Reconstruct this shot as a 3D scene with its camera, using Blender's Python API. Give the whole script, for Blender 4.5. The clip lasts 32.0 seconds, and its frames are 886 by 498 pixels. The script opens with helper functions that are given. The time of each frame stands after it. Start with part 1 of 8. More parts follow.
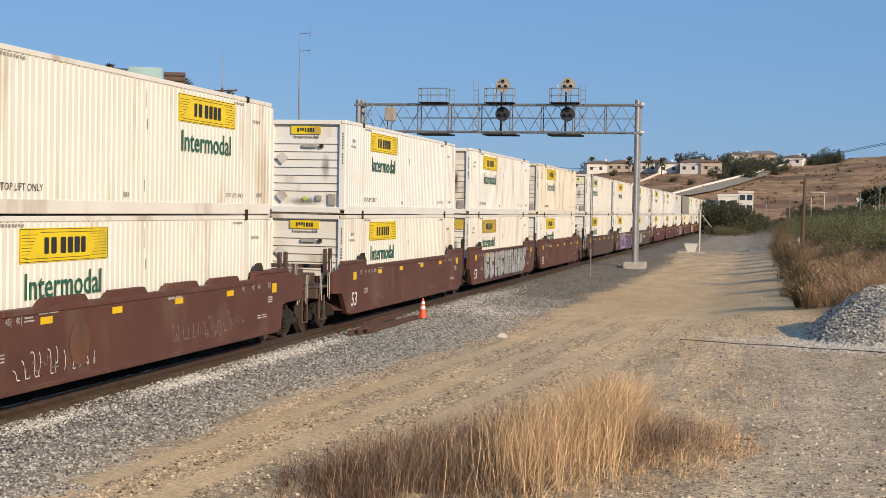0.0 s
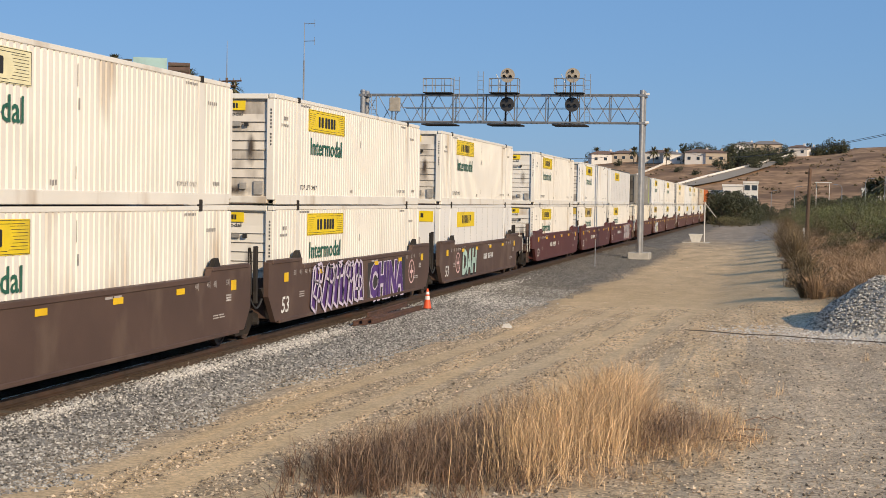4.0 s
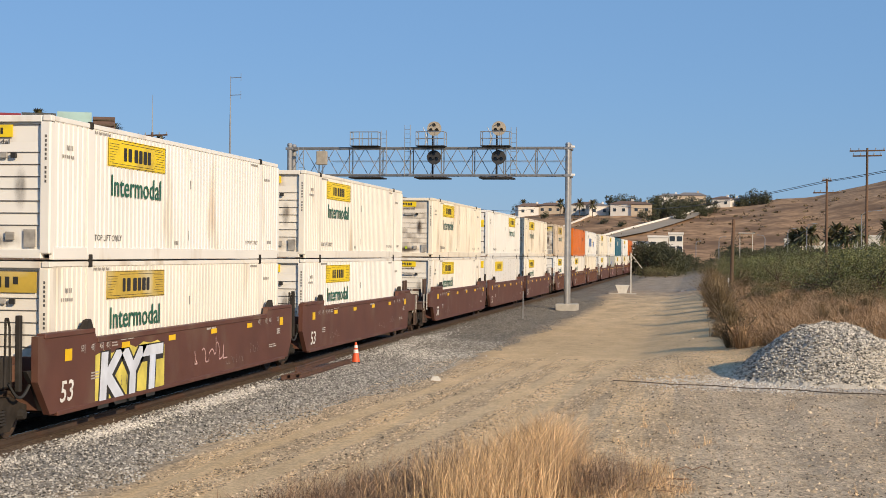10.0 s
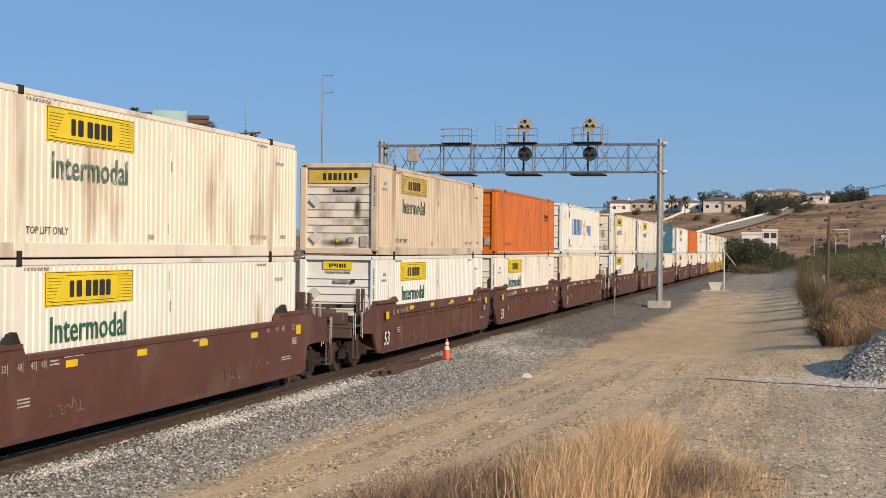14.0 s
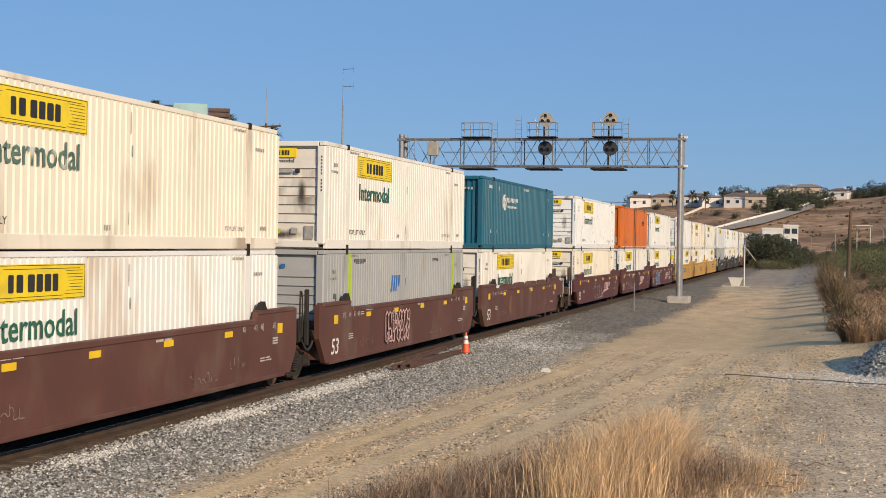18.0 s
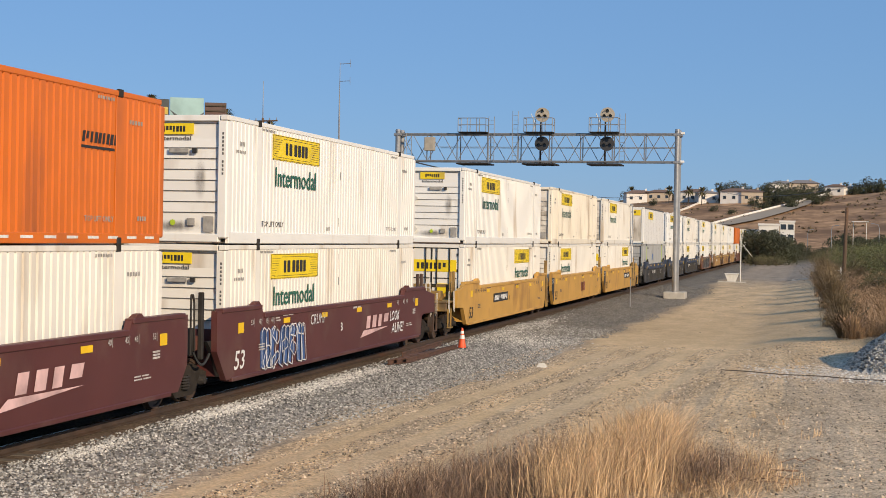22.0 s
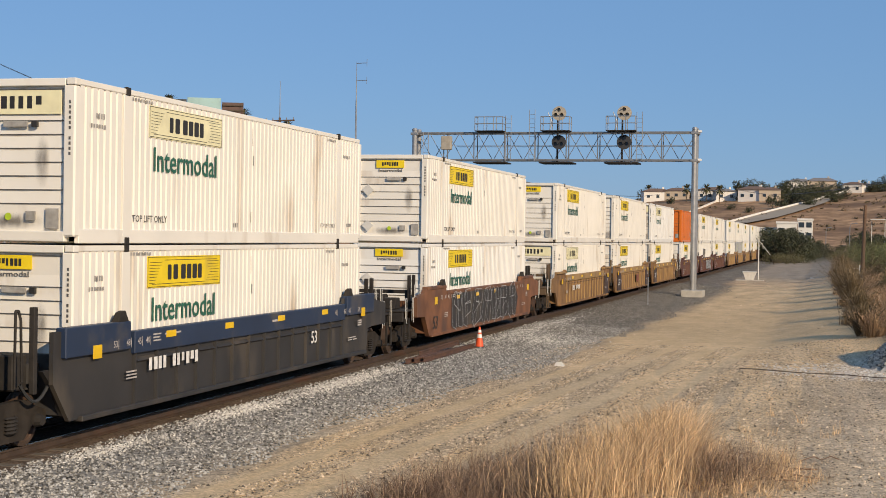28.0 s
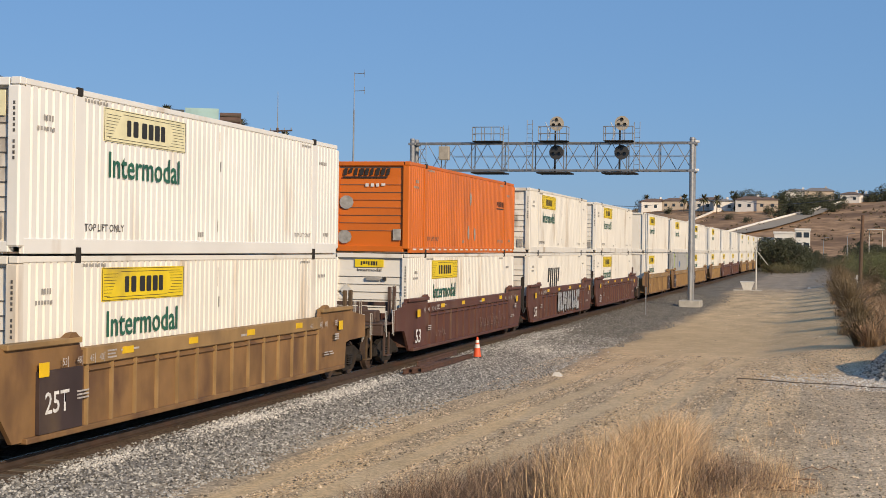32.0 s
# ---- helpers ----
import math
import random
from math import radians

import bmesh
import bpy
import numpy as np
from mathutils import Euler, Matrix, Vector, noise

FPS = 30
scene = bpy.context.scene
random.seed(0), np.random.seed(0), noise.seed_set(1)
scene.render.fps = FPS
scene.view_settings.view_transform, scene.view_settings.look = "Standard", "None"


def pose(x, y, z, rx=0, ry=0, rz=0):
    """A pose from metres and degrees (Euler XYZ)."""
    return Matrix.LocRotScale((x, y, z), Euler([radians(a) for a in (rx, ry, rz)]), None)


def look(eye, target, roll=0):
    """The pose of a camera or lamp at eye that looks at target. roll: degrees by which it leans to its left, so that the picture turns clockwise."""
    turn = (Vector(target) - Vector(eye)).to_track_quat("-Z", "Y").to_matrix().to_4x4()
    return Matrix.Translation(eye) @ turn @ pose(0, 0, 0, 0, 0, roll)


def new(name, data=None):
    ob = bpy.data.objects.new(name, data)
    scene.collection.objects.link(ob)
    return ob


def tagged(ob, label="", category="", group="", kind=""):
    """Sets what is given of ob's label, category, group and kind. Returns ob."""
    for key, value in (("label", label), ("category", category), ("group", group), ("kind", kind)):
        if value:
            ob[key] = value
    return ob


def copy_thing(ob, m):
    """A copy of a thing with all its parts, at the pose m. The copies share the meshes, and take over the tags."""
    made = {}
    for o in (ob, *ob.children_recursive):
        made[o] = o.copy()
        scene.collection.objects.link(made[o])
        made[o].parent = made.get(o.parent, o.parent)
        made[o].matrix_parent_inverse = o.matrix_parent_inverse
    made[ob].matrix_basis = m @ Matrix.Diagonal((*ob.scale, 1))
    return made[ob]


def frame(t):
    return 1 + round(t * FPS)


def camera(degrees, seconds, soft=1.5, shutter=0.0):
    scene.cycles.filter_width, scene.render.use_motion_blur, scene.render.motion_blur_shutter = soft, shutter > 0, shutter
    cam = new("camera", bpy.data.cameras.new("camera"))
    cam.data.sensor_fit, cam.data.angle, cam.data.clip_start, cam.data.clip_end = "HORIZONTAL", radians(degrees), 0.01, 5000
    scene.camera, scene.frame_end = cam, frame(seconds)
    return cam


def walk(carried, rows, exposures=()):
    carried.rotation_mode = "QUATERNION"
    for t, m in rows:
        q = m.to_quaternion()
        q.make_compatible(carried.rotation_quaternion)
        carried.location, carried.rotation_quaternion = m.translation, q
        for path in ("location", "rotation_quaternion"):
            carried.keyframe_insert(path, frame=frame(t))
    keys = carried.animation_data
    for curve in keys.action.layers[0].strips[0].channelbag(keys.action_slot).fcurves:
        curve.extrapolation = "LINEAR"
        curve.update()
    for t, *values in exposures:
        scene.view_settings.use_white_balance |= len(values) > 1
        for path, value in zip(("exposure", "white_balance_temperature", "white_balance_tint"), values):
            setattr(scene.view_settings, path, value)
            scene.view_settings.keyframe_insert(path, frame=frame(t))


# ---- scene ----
# The world's y axis runs along the track, z = 0 is the top of the rails.
EYE = (0.0, 0.0, 3.68)
TURNS = (
    (0, 12.51, -1.59, -1.04), (0.5, 12.54, -1.84, -1.11), (1, 12.51, -2.02, -1.05), (1.5, 12.41, -2.14, -1.03), (2, 12.32, -2.22, -0.91), (2.5, 12.30, -2.30, -0.86),
    (4.5, 12.88, -1.72, -1.13), (5, 13.05, -1.44, -1.21), (5.5, 13.22, -1.26, -1.18), (6, 13.53, -1.16, -1.18), (6.5, 13.77, -0.99, -1.09), (7, 13.47, -0.72, -1.14),
    (7.5, 12.62, -0.37, -1.19), (8, 11.56, -0.12, -1.26), (8.5, 10.72, 0.08, -1.22), (9, 10.14, 0.13, -0.93), (9.5, 9.99, 0.11, -0.90), (10, 9.86, 0.14, -0.60),
    (10.5, 9.79, 0.32, -0.35), (11, 10.09, 0.60, -0.10), (11.5, 10.79, 0.93, -0.14), (12, 11.60, 1.03, -0.17), (12.5, 12.27, 0.98, -0.22), (13, 12.82, 0.74, -0.17),
    (13.5, 13.19, 0.37, -0.53), (14, 13.42, -0.02, -0.61), (14.5, 13.50, -0.36, -0.68), (16.5, 13.65, -0.30, -0.49), (17, 13.77, -0.28, -0.54), (17.5, 13.97, -0.28, -0.77),
    (18, 14.19, -0.27, -0.91), (18.5, 14.34, -0.20, -1.03), (19, 14.33, -0.22, -1.09), (19.5, 14.24, -0.31, -1.21), (20, 14.17, -0.43, -1.24), (20.5, 14.11, -0.50, -1.32),
    (21, 14.09, -0.51, -1.32), (21.5, 14.08, -0.49, -1.15), (22, 14.05, -0.46, -1.04), (22.5, 14.01, -0.38, -1.04), (23, 13.97, -0.23, -1.13), (23.5, 13.94, -0.03, -1.04),
    (24, 13.94, 0.09, -1.11), (24.5, 13.99, 0.12, -1.05), (25, 14.07, 0.06, -1.15), (25.5, 14.18, 0.01, -0.97), (27.5, 14.68, -0.43, -0.89), (28, 14.72, -0.51, -0.87),
    (28.5, 14.73, -0.59, -1.01), (29, 14.76, -0.63, -1.10), (29.5, 14.78, -0.64, -1.14), (30, 14.76, -0.64, -1.27), (30.5, 14.70, -0.56, -1.10), (31, 14.63, -0.48, -0.99),
    (31.5, 14.60, -0.33, -0.92), (32, 14.63, -0.11, -0.84))
cam = camera(33.7, 32.0, 0.6)
walk(cam, [(t, pose(*EYE, 90 + pitch, roll, yaw)) for t, yaw, pitch, roll in TURNS], exposures=((0, 0.04, 6550, 10), (5, 0.0, 6520, 10), (7, 0.06, 6620, 10), (9, 0.12, 6820, 10), (12, 0.04, 6570, 10), (17, -0.02, 6520, 10), (20, 0.07, 6470, 10), (23, -0.02, 6550, 10), (25, -0.12, 6500, 10), (28, -0.04, 6620, 10), (32, -0.06, 6520, 10)))

# ---- light ----
SUN_UP, SUN_AZ = 23.0, -41.0      # elevation; bearing from +x towards +y
sun_way = Vector((math.cos(radians(SUN_UP)) * math.cos(radians(SUN_AZ)), math.cos(radians(SUN_UP)) * math.sin(radians(SUN_AZ)), math.sin(radians(SUN_UP))))
world = bpy.data.worlds.new("world")
scene.world = world
world.use_nodes = True
nt = world.node_tree
sky = nt.nodes.new("ShaderNodeTexSky")
sky.sky_type, sky.sun_disc = "NISHITA", False
sky.sun_elevation, sky.sun_rotation = radians(SUN_UP), math.atan2(sun_way.x, sun_way.y)
sky.air_density, sky.dust_density, sky.ozone_density, sky.altitude = 1.0, 0.2, 4.0, 50
tint = nt.nodes.new("ShaderNodeMix")          # the clear dry air's deeper blue
tint.data_type, tint.blend_type = "RGBA", "MULTIPLY"
tint.inputs[0].default_value, tint.inputs[7].default_value = 1.0, (0.88, 0.95, 1.22, 1)
nt.links.new(sky.outputs[0], tint.inputs[6])
calm = nt.nodes.new("ShaderNodeMix")          # thin high haze evens the sky out
calm.data_type = "RGBA"
calm.inputs[0].default_value, calm.inputs[7].default_value = 0.62, (2.36, 4.82, 8.4, 1)
nt.links.new(tint.outputs[2], calm.inputs[6])
nt.links.new(calm.outputs[2], nt.nodes["Background"].inputs[0])
nt.nodes["Background"].inputs[1].default_value = 0.078
sun = new("sun", bpy.data.lights.new("sun", "SUN"))
sun.data.energy, sun.data.angle, sun.data.color = 4.4, radians(0.53), (1.0, 0.815, 0.585)
sun.matrix_world = look((60, -20, 60), Vector((60, -20, 60)) - sun_way)


# ---- materials ----
def soot(name, strength, seed, tone=(0.075, 0.055, 0.042), axes=(1, 0, 1)):
    """Soot smeared down a wall: a dark film, thin and torn towards its edges."""
    m = bpy.data.materials.new(name)
    m.use_nodes = True
    n, l = m.node_tree.nodes, m.node_tree.links
    b = n["Principled BSDF"]
    b.inputs["Base Color"].default_value, b.inputs["Roughness"].default_value = (*tone, 1), 0.9
    co, g, sub, ns = n.new("ShaderNodeTexCoord"), n.new("ShaderNodeTexGradient"), n.new("ShaderNodeMapping"), n.new("ShaderNodeTexNoise")
    g.gradient_type = "QUADRATIC_SPHERE"
    sub.inputs["Location"].default_value, sub.inputs["Scale"].default_value = [-v for v in axes], [2 * v for v in axes]
    l.new(co.outputs["Generated"], sub.inputs[0])
    l.new(sub.outputs[0], g.inputs[0])
    mp = n.new("ShaderNodeMapping")
    mp.inputs["Location"].default_value, mp.inputs["Scale"].default_value = (seed, seed * 2, 0), (9, 1, 2.6)
    l.new(co.outputs["Object"], mp.inputs[0])
    l.new(mp.outputs[0], ns.inputs["Vector"])
    ns.inputs["Scale"].default_value, ns.inputs["Detail"].default_value = 1.0, 6
    mu, cl = n.new("ShaderNodeMath"), n.new("ShaderNodeMapRange")
    mu.operation = "MULTIPLY"
    l.new(g.outputs["Fac"], mu.inputs[0])
    l.new(ns.outputs[0], mu.inputs[1])
    cl.inputs[1].default_value, cl.inputs[2].default_value, cl.inputs[4].default_value = 0.05, 0.38, strength
    l.new(mu.outputs[0], cl.inputs[0])
    l.new(cl.outputs[0], b.inputs["Alpha"])
    return m


def mat(name, col, rough=0.7, metal=0.0, var=0.12, scale=2.0, bump=0.0, bscale=30.0, dirt=None, amount=0.0, dscale=0.8, streak=1.0, spec=0.5, island=0.0, glow=0.0):
    """Paint, stone or earth: a base colour that varies at two scales, dirt in patches (streak < 1 draws them out upright) and fine relief."""
    m = bpy.data.materials.new(name)
    m.use_nodes = True
    n, l = m.node_tree.nodes, m.node_tree.links
    b = n["Principled BSDF"]
    b.inputs["Roughness"].default_value, b.inputs["Metallic"].default_value = rough, metal
    b.inputs["Specular IOR Level"].default_value = spec
    co, info, add = n.new("ShaderNodeTexCoord"), n.new("ShaderNodeObjectInfo"), n.new("ShaderNodeVectorMath")
    mul = n.new("ShaderNodeMath")
    mul.operation, mul.inputs[1].default_value = "MULTIPLY", 90.0
    l.new(info.outputs["Random"], mul.inputs[0])
    l.new(co.outputs["Object"], add.inputs[0])
    l.new(mul.outputs[0], add.inputs[1])

    def tex(s, detail, stretch=1.0):
        mp, t = n.new("ShaderNodeMapping"), n.new("ShaderNodeTexNoise")
        mp.inputs["Scale"].default_value = (1, 1, stretch)
        t.inputs["Scale"].default_value, t.inputs["Detail"].default_value = s, detail
        l.new(add.outputs[0], mp.inputs[0])
        l.new(mp.outputs[0], t.inputs["Vector"])
        return t.outputs[0]

    def ramp(src, lo, hi, c0, c1):
        r = n.new("ShaderNodeValToRGB")
        r.color_ramp.elements[0].position, r.color_ramp.elements[1].position = lo, hi
        r.color_ramp.elements[0].color, r.color_ramp.elements[1].color = (*c0, 1), (*c1, 1)
        l.new(src, r.inputs[0])
        return r.outputs[0]
    out = ramp(tex(scale, 6), 0.3, 0.7, [c * (1 - var) for c in col], [min(1, c * (1 + var)) for c in col])
    if dirt:
        mask = ramp(tex(dscale, 8, streak), 0.62 - 0.3 * amount, 0.78 - 0.2 * amount, (0, 0, 0), (1, 1, 1))
        mx = n.new("ShaderNodeMix")
        mx.data_type = "RGBA"
        l.new(mask, mx.inputs[0])
        l.new(out, mx.inputs[6])
        mx.inputs[7].default_value = (*dirt, 1)
        out = mx.outputs[2]
    if island:
        g, hv = n.new("ShaderNodeNewGeometry"), n.new("ShaderNodeHueSaturation")
        mr = n.new("ShaderNodeMapRange")
        mr.inputs[3].default_value, mr.inputs[4].default_value = 1 - island, 1 + island
        l.new(g.outputs["Random Per Island"], mr.inputs[0])
        l.new(mr.outputs[0], hv.inputs["Value"])
        l.new(out, hv.inputs["Color"])
        out = hv.outputs[0]
    l.new(out, b.inputs["Base Color"])
    if bump:
        bp = n.new("ShaderNodeBump")
        bp.inputs["Strength"].default_value, bp.inputs["Distance"].default_value = bump, 0.03
        l.new(tex(bscale, 4), bp.inputs["Height"])
        l.new(bp.outputs[0], b.inputs["Normal"])
    return m


M = {
    "white": mat("white_paint", (0.79, 0.77, 0.72), 0.45, var=0.05, scale=0.6, dirt=(0.55, 0.46, 0.36), amount=0.10, dscale=0.9, streak=0.25),
    "clean": mat("smooth_white_panels", (0.82, 0.80, 0.76), 0.4, var=0.04, scale=0.5),
    "warm": mat("warm_white_paint", (0.775, 0.735, 0.655), 0.5, var=0.06, scale=0.6, dirt=(0.48, 0.39, 0.29), amount=0.15, dscale=0.9, streak=0.25),
    "cream": mat("cream_paint", (0.80, 0.725, 0.59), 0.5, var=0.07, scale=0.6, dirt=(0.45, 0.35, 0.25), amount=0.2, dscale=0.9, streak=0.3),
    "beige": mat("beige_dusty_paint", (0.62, 0.51, 0.38), 0.6, var=0.1, scale=0.6, dirt=(0.36, 0.27, 0.19), amount=0.3, dscale=0.9, streak=0.3),
    "soiled": mat("sooty_white_paint", (0.72, 0.66, 0.57), 0.6, var=0.12, scale=1.0, dirt=(0.20, 0.16, 0.12), amount=0.42, dscale=1.1, streak=0.35),
    "rusty": mat("rust_spotted_white_paint", (0.80, 0.79, 0.75), 0.5, var=0.05, dirt=(0.07, 0.038, 0.025), amount=0.0, dscale=2.8, streak=0.8),
    "silver": mat("silver_grey_container_paint", (0.37, 0.37, 0.36), 0.5, var=0.08, scale=0.8, dirt=(0.26, 0.25, 0.23), amount=0.2, dscale=0.9, streak=0.3),
    "grey": mat("grey_container_paint", (0.265, 0.25, 0.22), 0.5, var=0.08, scale=0.8, dirt=(0.25, 0.22, 0.18), amount=0.25, dscale=0.9, streak=0.3),
    "umber": mat("dark_grey_brown_paint", (0.125, 0.11, 0.085), 0.55, var=0.2, dirt=(0.05, 0.04, 0.03), amount=0.3),
    "teal": mat("teal_paint", (0.014, 0.118, 0.178), 0.42, var=0.08, scale=0.7, dirt=(0.05, 0.12, 0.15), amount=0.2, streak=0.3),
    "orange": mat("orange_paint", (0.62, 0.145, 0.010), 0.45, var=0.08, scale=0.7, dirt=(0.38, 0.10, 0.02), amount=0.2, streak=0.3),
    "lime": mat("lime_stripe", (0.42, 0.55, 0.03), 0.5),
    "yellow": mat("yellow_label", (0.82, 0.60, 0.015), 0.45, var=0.08, scale=3, dirt=(0.5, 0.36, 0.05), amount=0.15),
    "oldyellow": mat("faded_gold_label", (0.55, 0.38, 0.06), 0.5, var=0.15, scale=3, dirt=(0.62, 0.55, 0.35), amount=0.3),
    "pale": mat("faded_label", (0.78, 0.72, 0.45), 0.5, var=0.1, scale=3),
    "black": mat("black_ink", (0.025, 0.023, 0.02), 0.6),
    "green": mat("green_lettering", (0.025, 0.12, 0.075), 0.55, var=0.2, scale=4),
    "fadegreen": mat("faded_lettering", (0.10, 0.17, 0.13), 0.6, var=0.3, scale=5, dirt=(0.7, 0.68, 0.6), amount=0.25, dscale=3),
    "grime": mat("grey_marking", (0.33, 0.31, 0.28), 0.7, var=0.3, scale=6),
    "ink": mat("dark_marking", (0.09, 0.085, 0.08), 0.7, var=0.3, scale=6),
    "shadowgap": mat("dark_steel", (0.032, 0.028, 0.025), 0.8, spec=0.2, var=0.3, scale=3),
    "steel": mat("weathered_steel", (0.034, 0.028, 0.023), 0.85, 0.0, spec=0.15, var=0.3, scale=4, dirt=(0.055, 0.036, 0.024), amount=0.3),
    "rail": mat("rail_steel", (0.075, 0.05, 0.036), 0.6, 0.2, var=0.25, scale=3, dirt=(0.10, 0.05, 0.03), amount=0.3),
    "railtop": mat("polished_rail_head", (0.55, 0.53, 0.50), 0.25, 0.9, var=0.1),
    "tie": mat("concrete_tie", (0.15, 0.125, 0.10), 0.85, var=0.25, scale=4, bump=0.3),
    "brown": mat("brown_car_paint", (0.105, 0.040, 0.026), 0.6, var=0.15, scale=0.8, dirt=(0.135, 0.075, 0.05), amount=0.32, dscale=0.9, streak=0.6, bump=0.06),
    "darkbrown": mat("grey_brown_car_paint", (0.085, 0.050, 0.036), 0.65, var=0.15, scale=0.8, dirt=(0.13, 0.085, 0.06), amount=0.35, dscale=0.9, streak=0.6, bump=0.06),
    "maroon": mat("maroon_car_paint", (0.092, 0.026, 0.023), 0.5, var=0.12, scale=0.8, dirt=(0.12, 0.06, 0.045), amount=0.22, dscale=0.9, streak=0.6, bump=0.04),
    "tan": mat("dusty_yellow_brown_paint", (0.225, 0.122, 0.046), 0.7, var=0.25, scale=1.2, dirt=(0.105, 0.052, 0.026), amount=0.46, dscale=1.0, streak=0.5, bump=0.08),
    "gold": mat("yellow_car_paint", (0.53, 0.295, 0.065), 0.5, var=0.1, scale=0.8, dirt=(0.33, 0.17, 0.05), amount=0.25, dscale=0.9, streak=0.6, bump=0.04),
    "navy": mat("dark_blue_car_paint", (0.016, 0.030, 0.066), 0.5, var=0.15, scale=1.0, dirt=(0.09, 0.08, 0.07), amount=0.2),
    "charcoal": mat("charcoal_car_paint", (0.032, 0.029, 0.027), 0.65, var=0.2, scale=1.0, dirt=(0.085, 0.068, 0.05), amount=0.35, streak=0.6),
    "soiledtan": mat("grimy_brown_end_gear", (0.12, 0.075, 0.038), 0.8, var=0.3, scale=1.5, dirt=(0.05, 0.034, 0.022), amount=0.5, dscale=1.5),
    "plum": mat("dark_plum_panel_paint", (0.050, 0.031, 0.028), 0.65, var=0.25, scale=1.0, dirt=(0.10, 0.065, 0.04), amount=0.3, streak=0.6),
    # chords and ribs: a lighter tone of the side panels' yellow-brown
    "tanrail": mat("lighter_yellow_brown_edge_paint", (0.30, 0.185, 0.075), 0.7, var=0.25, scale=1.2, dirt=(0.19, 0.12, 0.06), amount=0.3, dscale=1.0, streak=0.5),
    "oldgold": mat("soiled_yellow_paint", (0.34, 0.205, 0.055), 0.65, var=0.25, scale=1.5, dirt=(0.10, 0.065, 0.035), amount=0.5, dscale=1.4),
    "oldrail": mat("dark_rusted_rail", (0.105, 0.052, 0.032), 0.75, var=0.3, scale=4, dirt=(0.06, 0.035, 0.025), amount=0.4),
    "rust": mat("rusty_orange_brown_paint", (0.17, 0.072, 0.032), 0.7, var=0.3, scale=1.5, dirt=(0.09, 0.05, 0.035), amount=0.4, streak=0.6),
    "reflect": mat("yellow_reflector", (0.80, 0.50, 0.01), 0.35),
    "stencil": mat("white_stencil", (0.70, 0.68, 0.64), 0.6, var=0.2, scale=8),
    "redpaint": mat("red_stencil", (0.25, 0.085, 0.045), 0.7, var=0.2, scale=5),
    "blue": mat("blue_lettering", (0.030, 0.15, 0.44), 0.5),
    "spark": mat("golden_star", (0.82, 0.47, 0.015), 0.5),
    "softstencil": mat("worn_white_stencil", (0.42, 0.38, 0.35), 0.7, var=0.3, scale=8),
    "chalk": mat("faint_chalk_marks", (0.27, 0.205, 0.175), 0.7, var=0.3, scale=4),
    "g_grey": mat("silver_spray", (0.42, 0.42, 0.42), 0.6, var=0.3, scale=2),
    "g_purple": mat("purple_spray", (0.085, 0.035, 0.17), 0.6, var=0.3, scale=2),
    "g_teal": mat("pale_green_spray", (0.38, 0.52, 0.45), 0.6, var=0.3, scale=2),
    "g_white": mat("white_spray", (0.62, 0.60, 0.58), 0.6, var=0.3, scale=2),
    "g_lilac": mat("lilac_spray", (0.60, 0.52, 0.62), 0.6, var=0.2, scale=2),
    "g_sky": mat("pale_blue_spray", (0.60, 0.64, 0.72), 0.6, var=0.15, scale=2),
    "g_pink": mat("pink_spray", (0.62, 0.40, 0.38), 0.6, var=0.3, scale=2),
    "g_red": mat("red_spray", (0.35, 0.06, 0.07), 0.6, var=0.3, scale=2),
    "g_blue": mat("blue_spray", (0.05, 0.10, 0.24), 0.6, var=0.3, scale=2),
    "g_yellow": mat("yellow_spray", (0.62, 0.52, 0.10), 0.6, var=0.3, scale=2),
    "galv": mat("galvanised_steel", (0.33, 0.33, 0.33), 0.45, 0.55, var=0.12, scale=3, dirt=(0.3, 0.28, 0.25), amount=0.15),
    # truss members: a darker, slightly bluer tone than the posts' steel
    "truss": mat("dark_galvanised_truss", (0.21, 0.215, 0.225), 0.55, 0.4, var=0.15, scale=3, dirt=(0.17, 0.16, 0.15), amount=0.2),
    "concrete": mat("concrete", (0.42, 0.39, 0.34), 0.9, var=0.15, scale=3, bump=0.2),
    "lens": mat("signal_glass", (0.02, 0.02, 0.022), 0.2),
    "signalback": mat("signal_backing", (0.035, 0.035, 0.037), 0.6),
    "brass": mat("tan_signal_housing", (0.38, 0.335, 0.27), 0.6, var=0.15, scale=4),
    "mast": mat("mast_steel", (0.26, 0.27, 0.29), 0.5, 0.3),
    "wood": mat("weathered_pole_wood", (0.15, 0.085, 0.05), 0.85, var=0.25, scale=6, streak=0.2, dirt=(0.09, 0.06, 0.04), amount=0.4),
    "cone": mat("orange_cone_plastic", (0.80, 0.10, 0.025), 0.5, var=0.08),
    "conewhite": mat("reflective_collar", (0.78, 0.76, 0.72), 0.4),
    "rubber": mat("black_rubber", (0.03, 0.03, 0.03), 0.8),
    "boxpaint": mat("pale_cabinet_paint", (0.62, 0.60, 0.55), 0.6, var=0.08, dirt=(0.4, 0.35, 0.28), amount=0.3),
    "dead": mat("dry_grass_blades", (0.58, 0.395, 0.22), 0.8, var=0.3, scale=1.5, island=0.6),
    "deadbrown": mat("brown_dead_stalks", (0.30, 0.205, 0.135), 0.85, var=0.3, scale=1.5, island=0.6),
    "bankweed": mat("greenish_dry_weeds", (0.165, 0.118, 0.064), 0.85, var=0.35, scale=0.5, island=0.5),
    "bankstraw": mat("dry_bank_grass", (0.36, 0.235, 0.135), 0.85, var=0.3, scale=0.6, island=0.5),
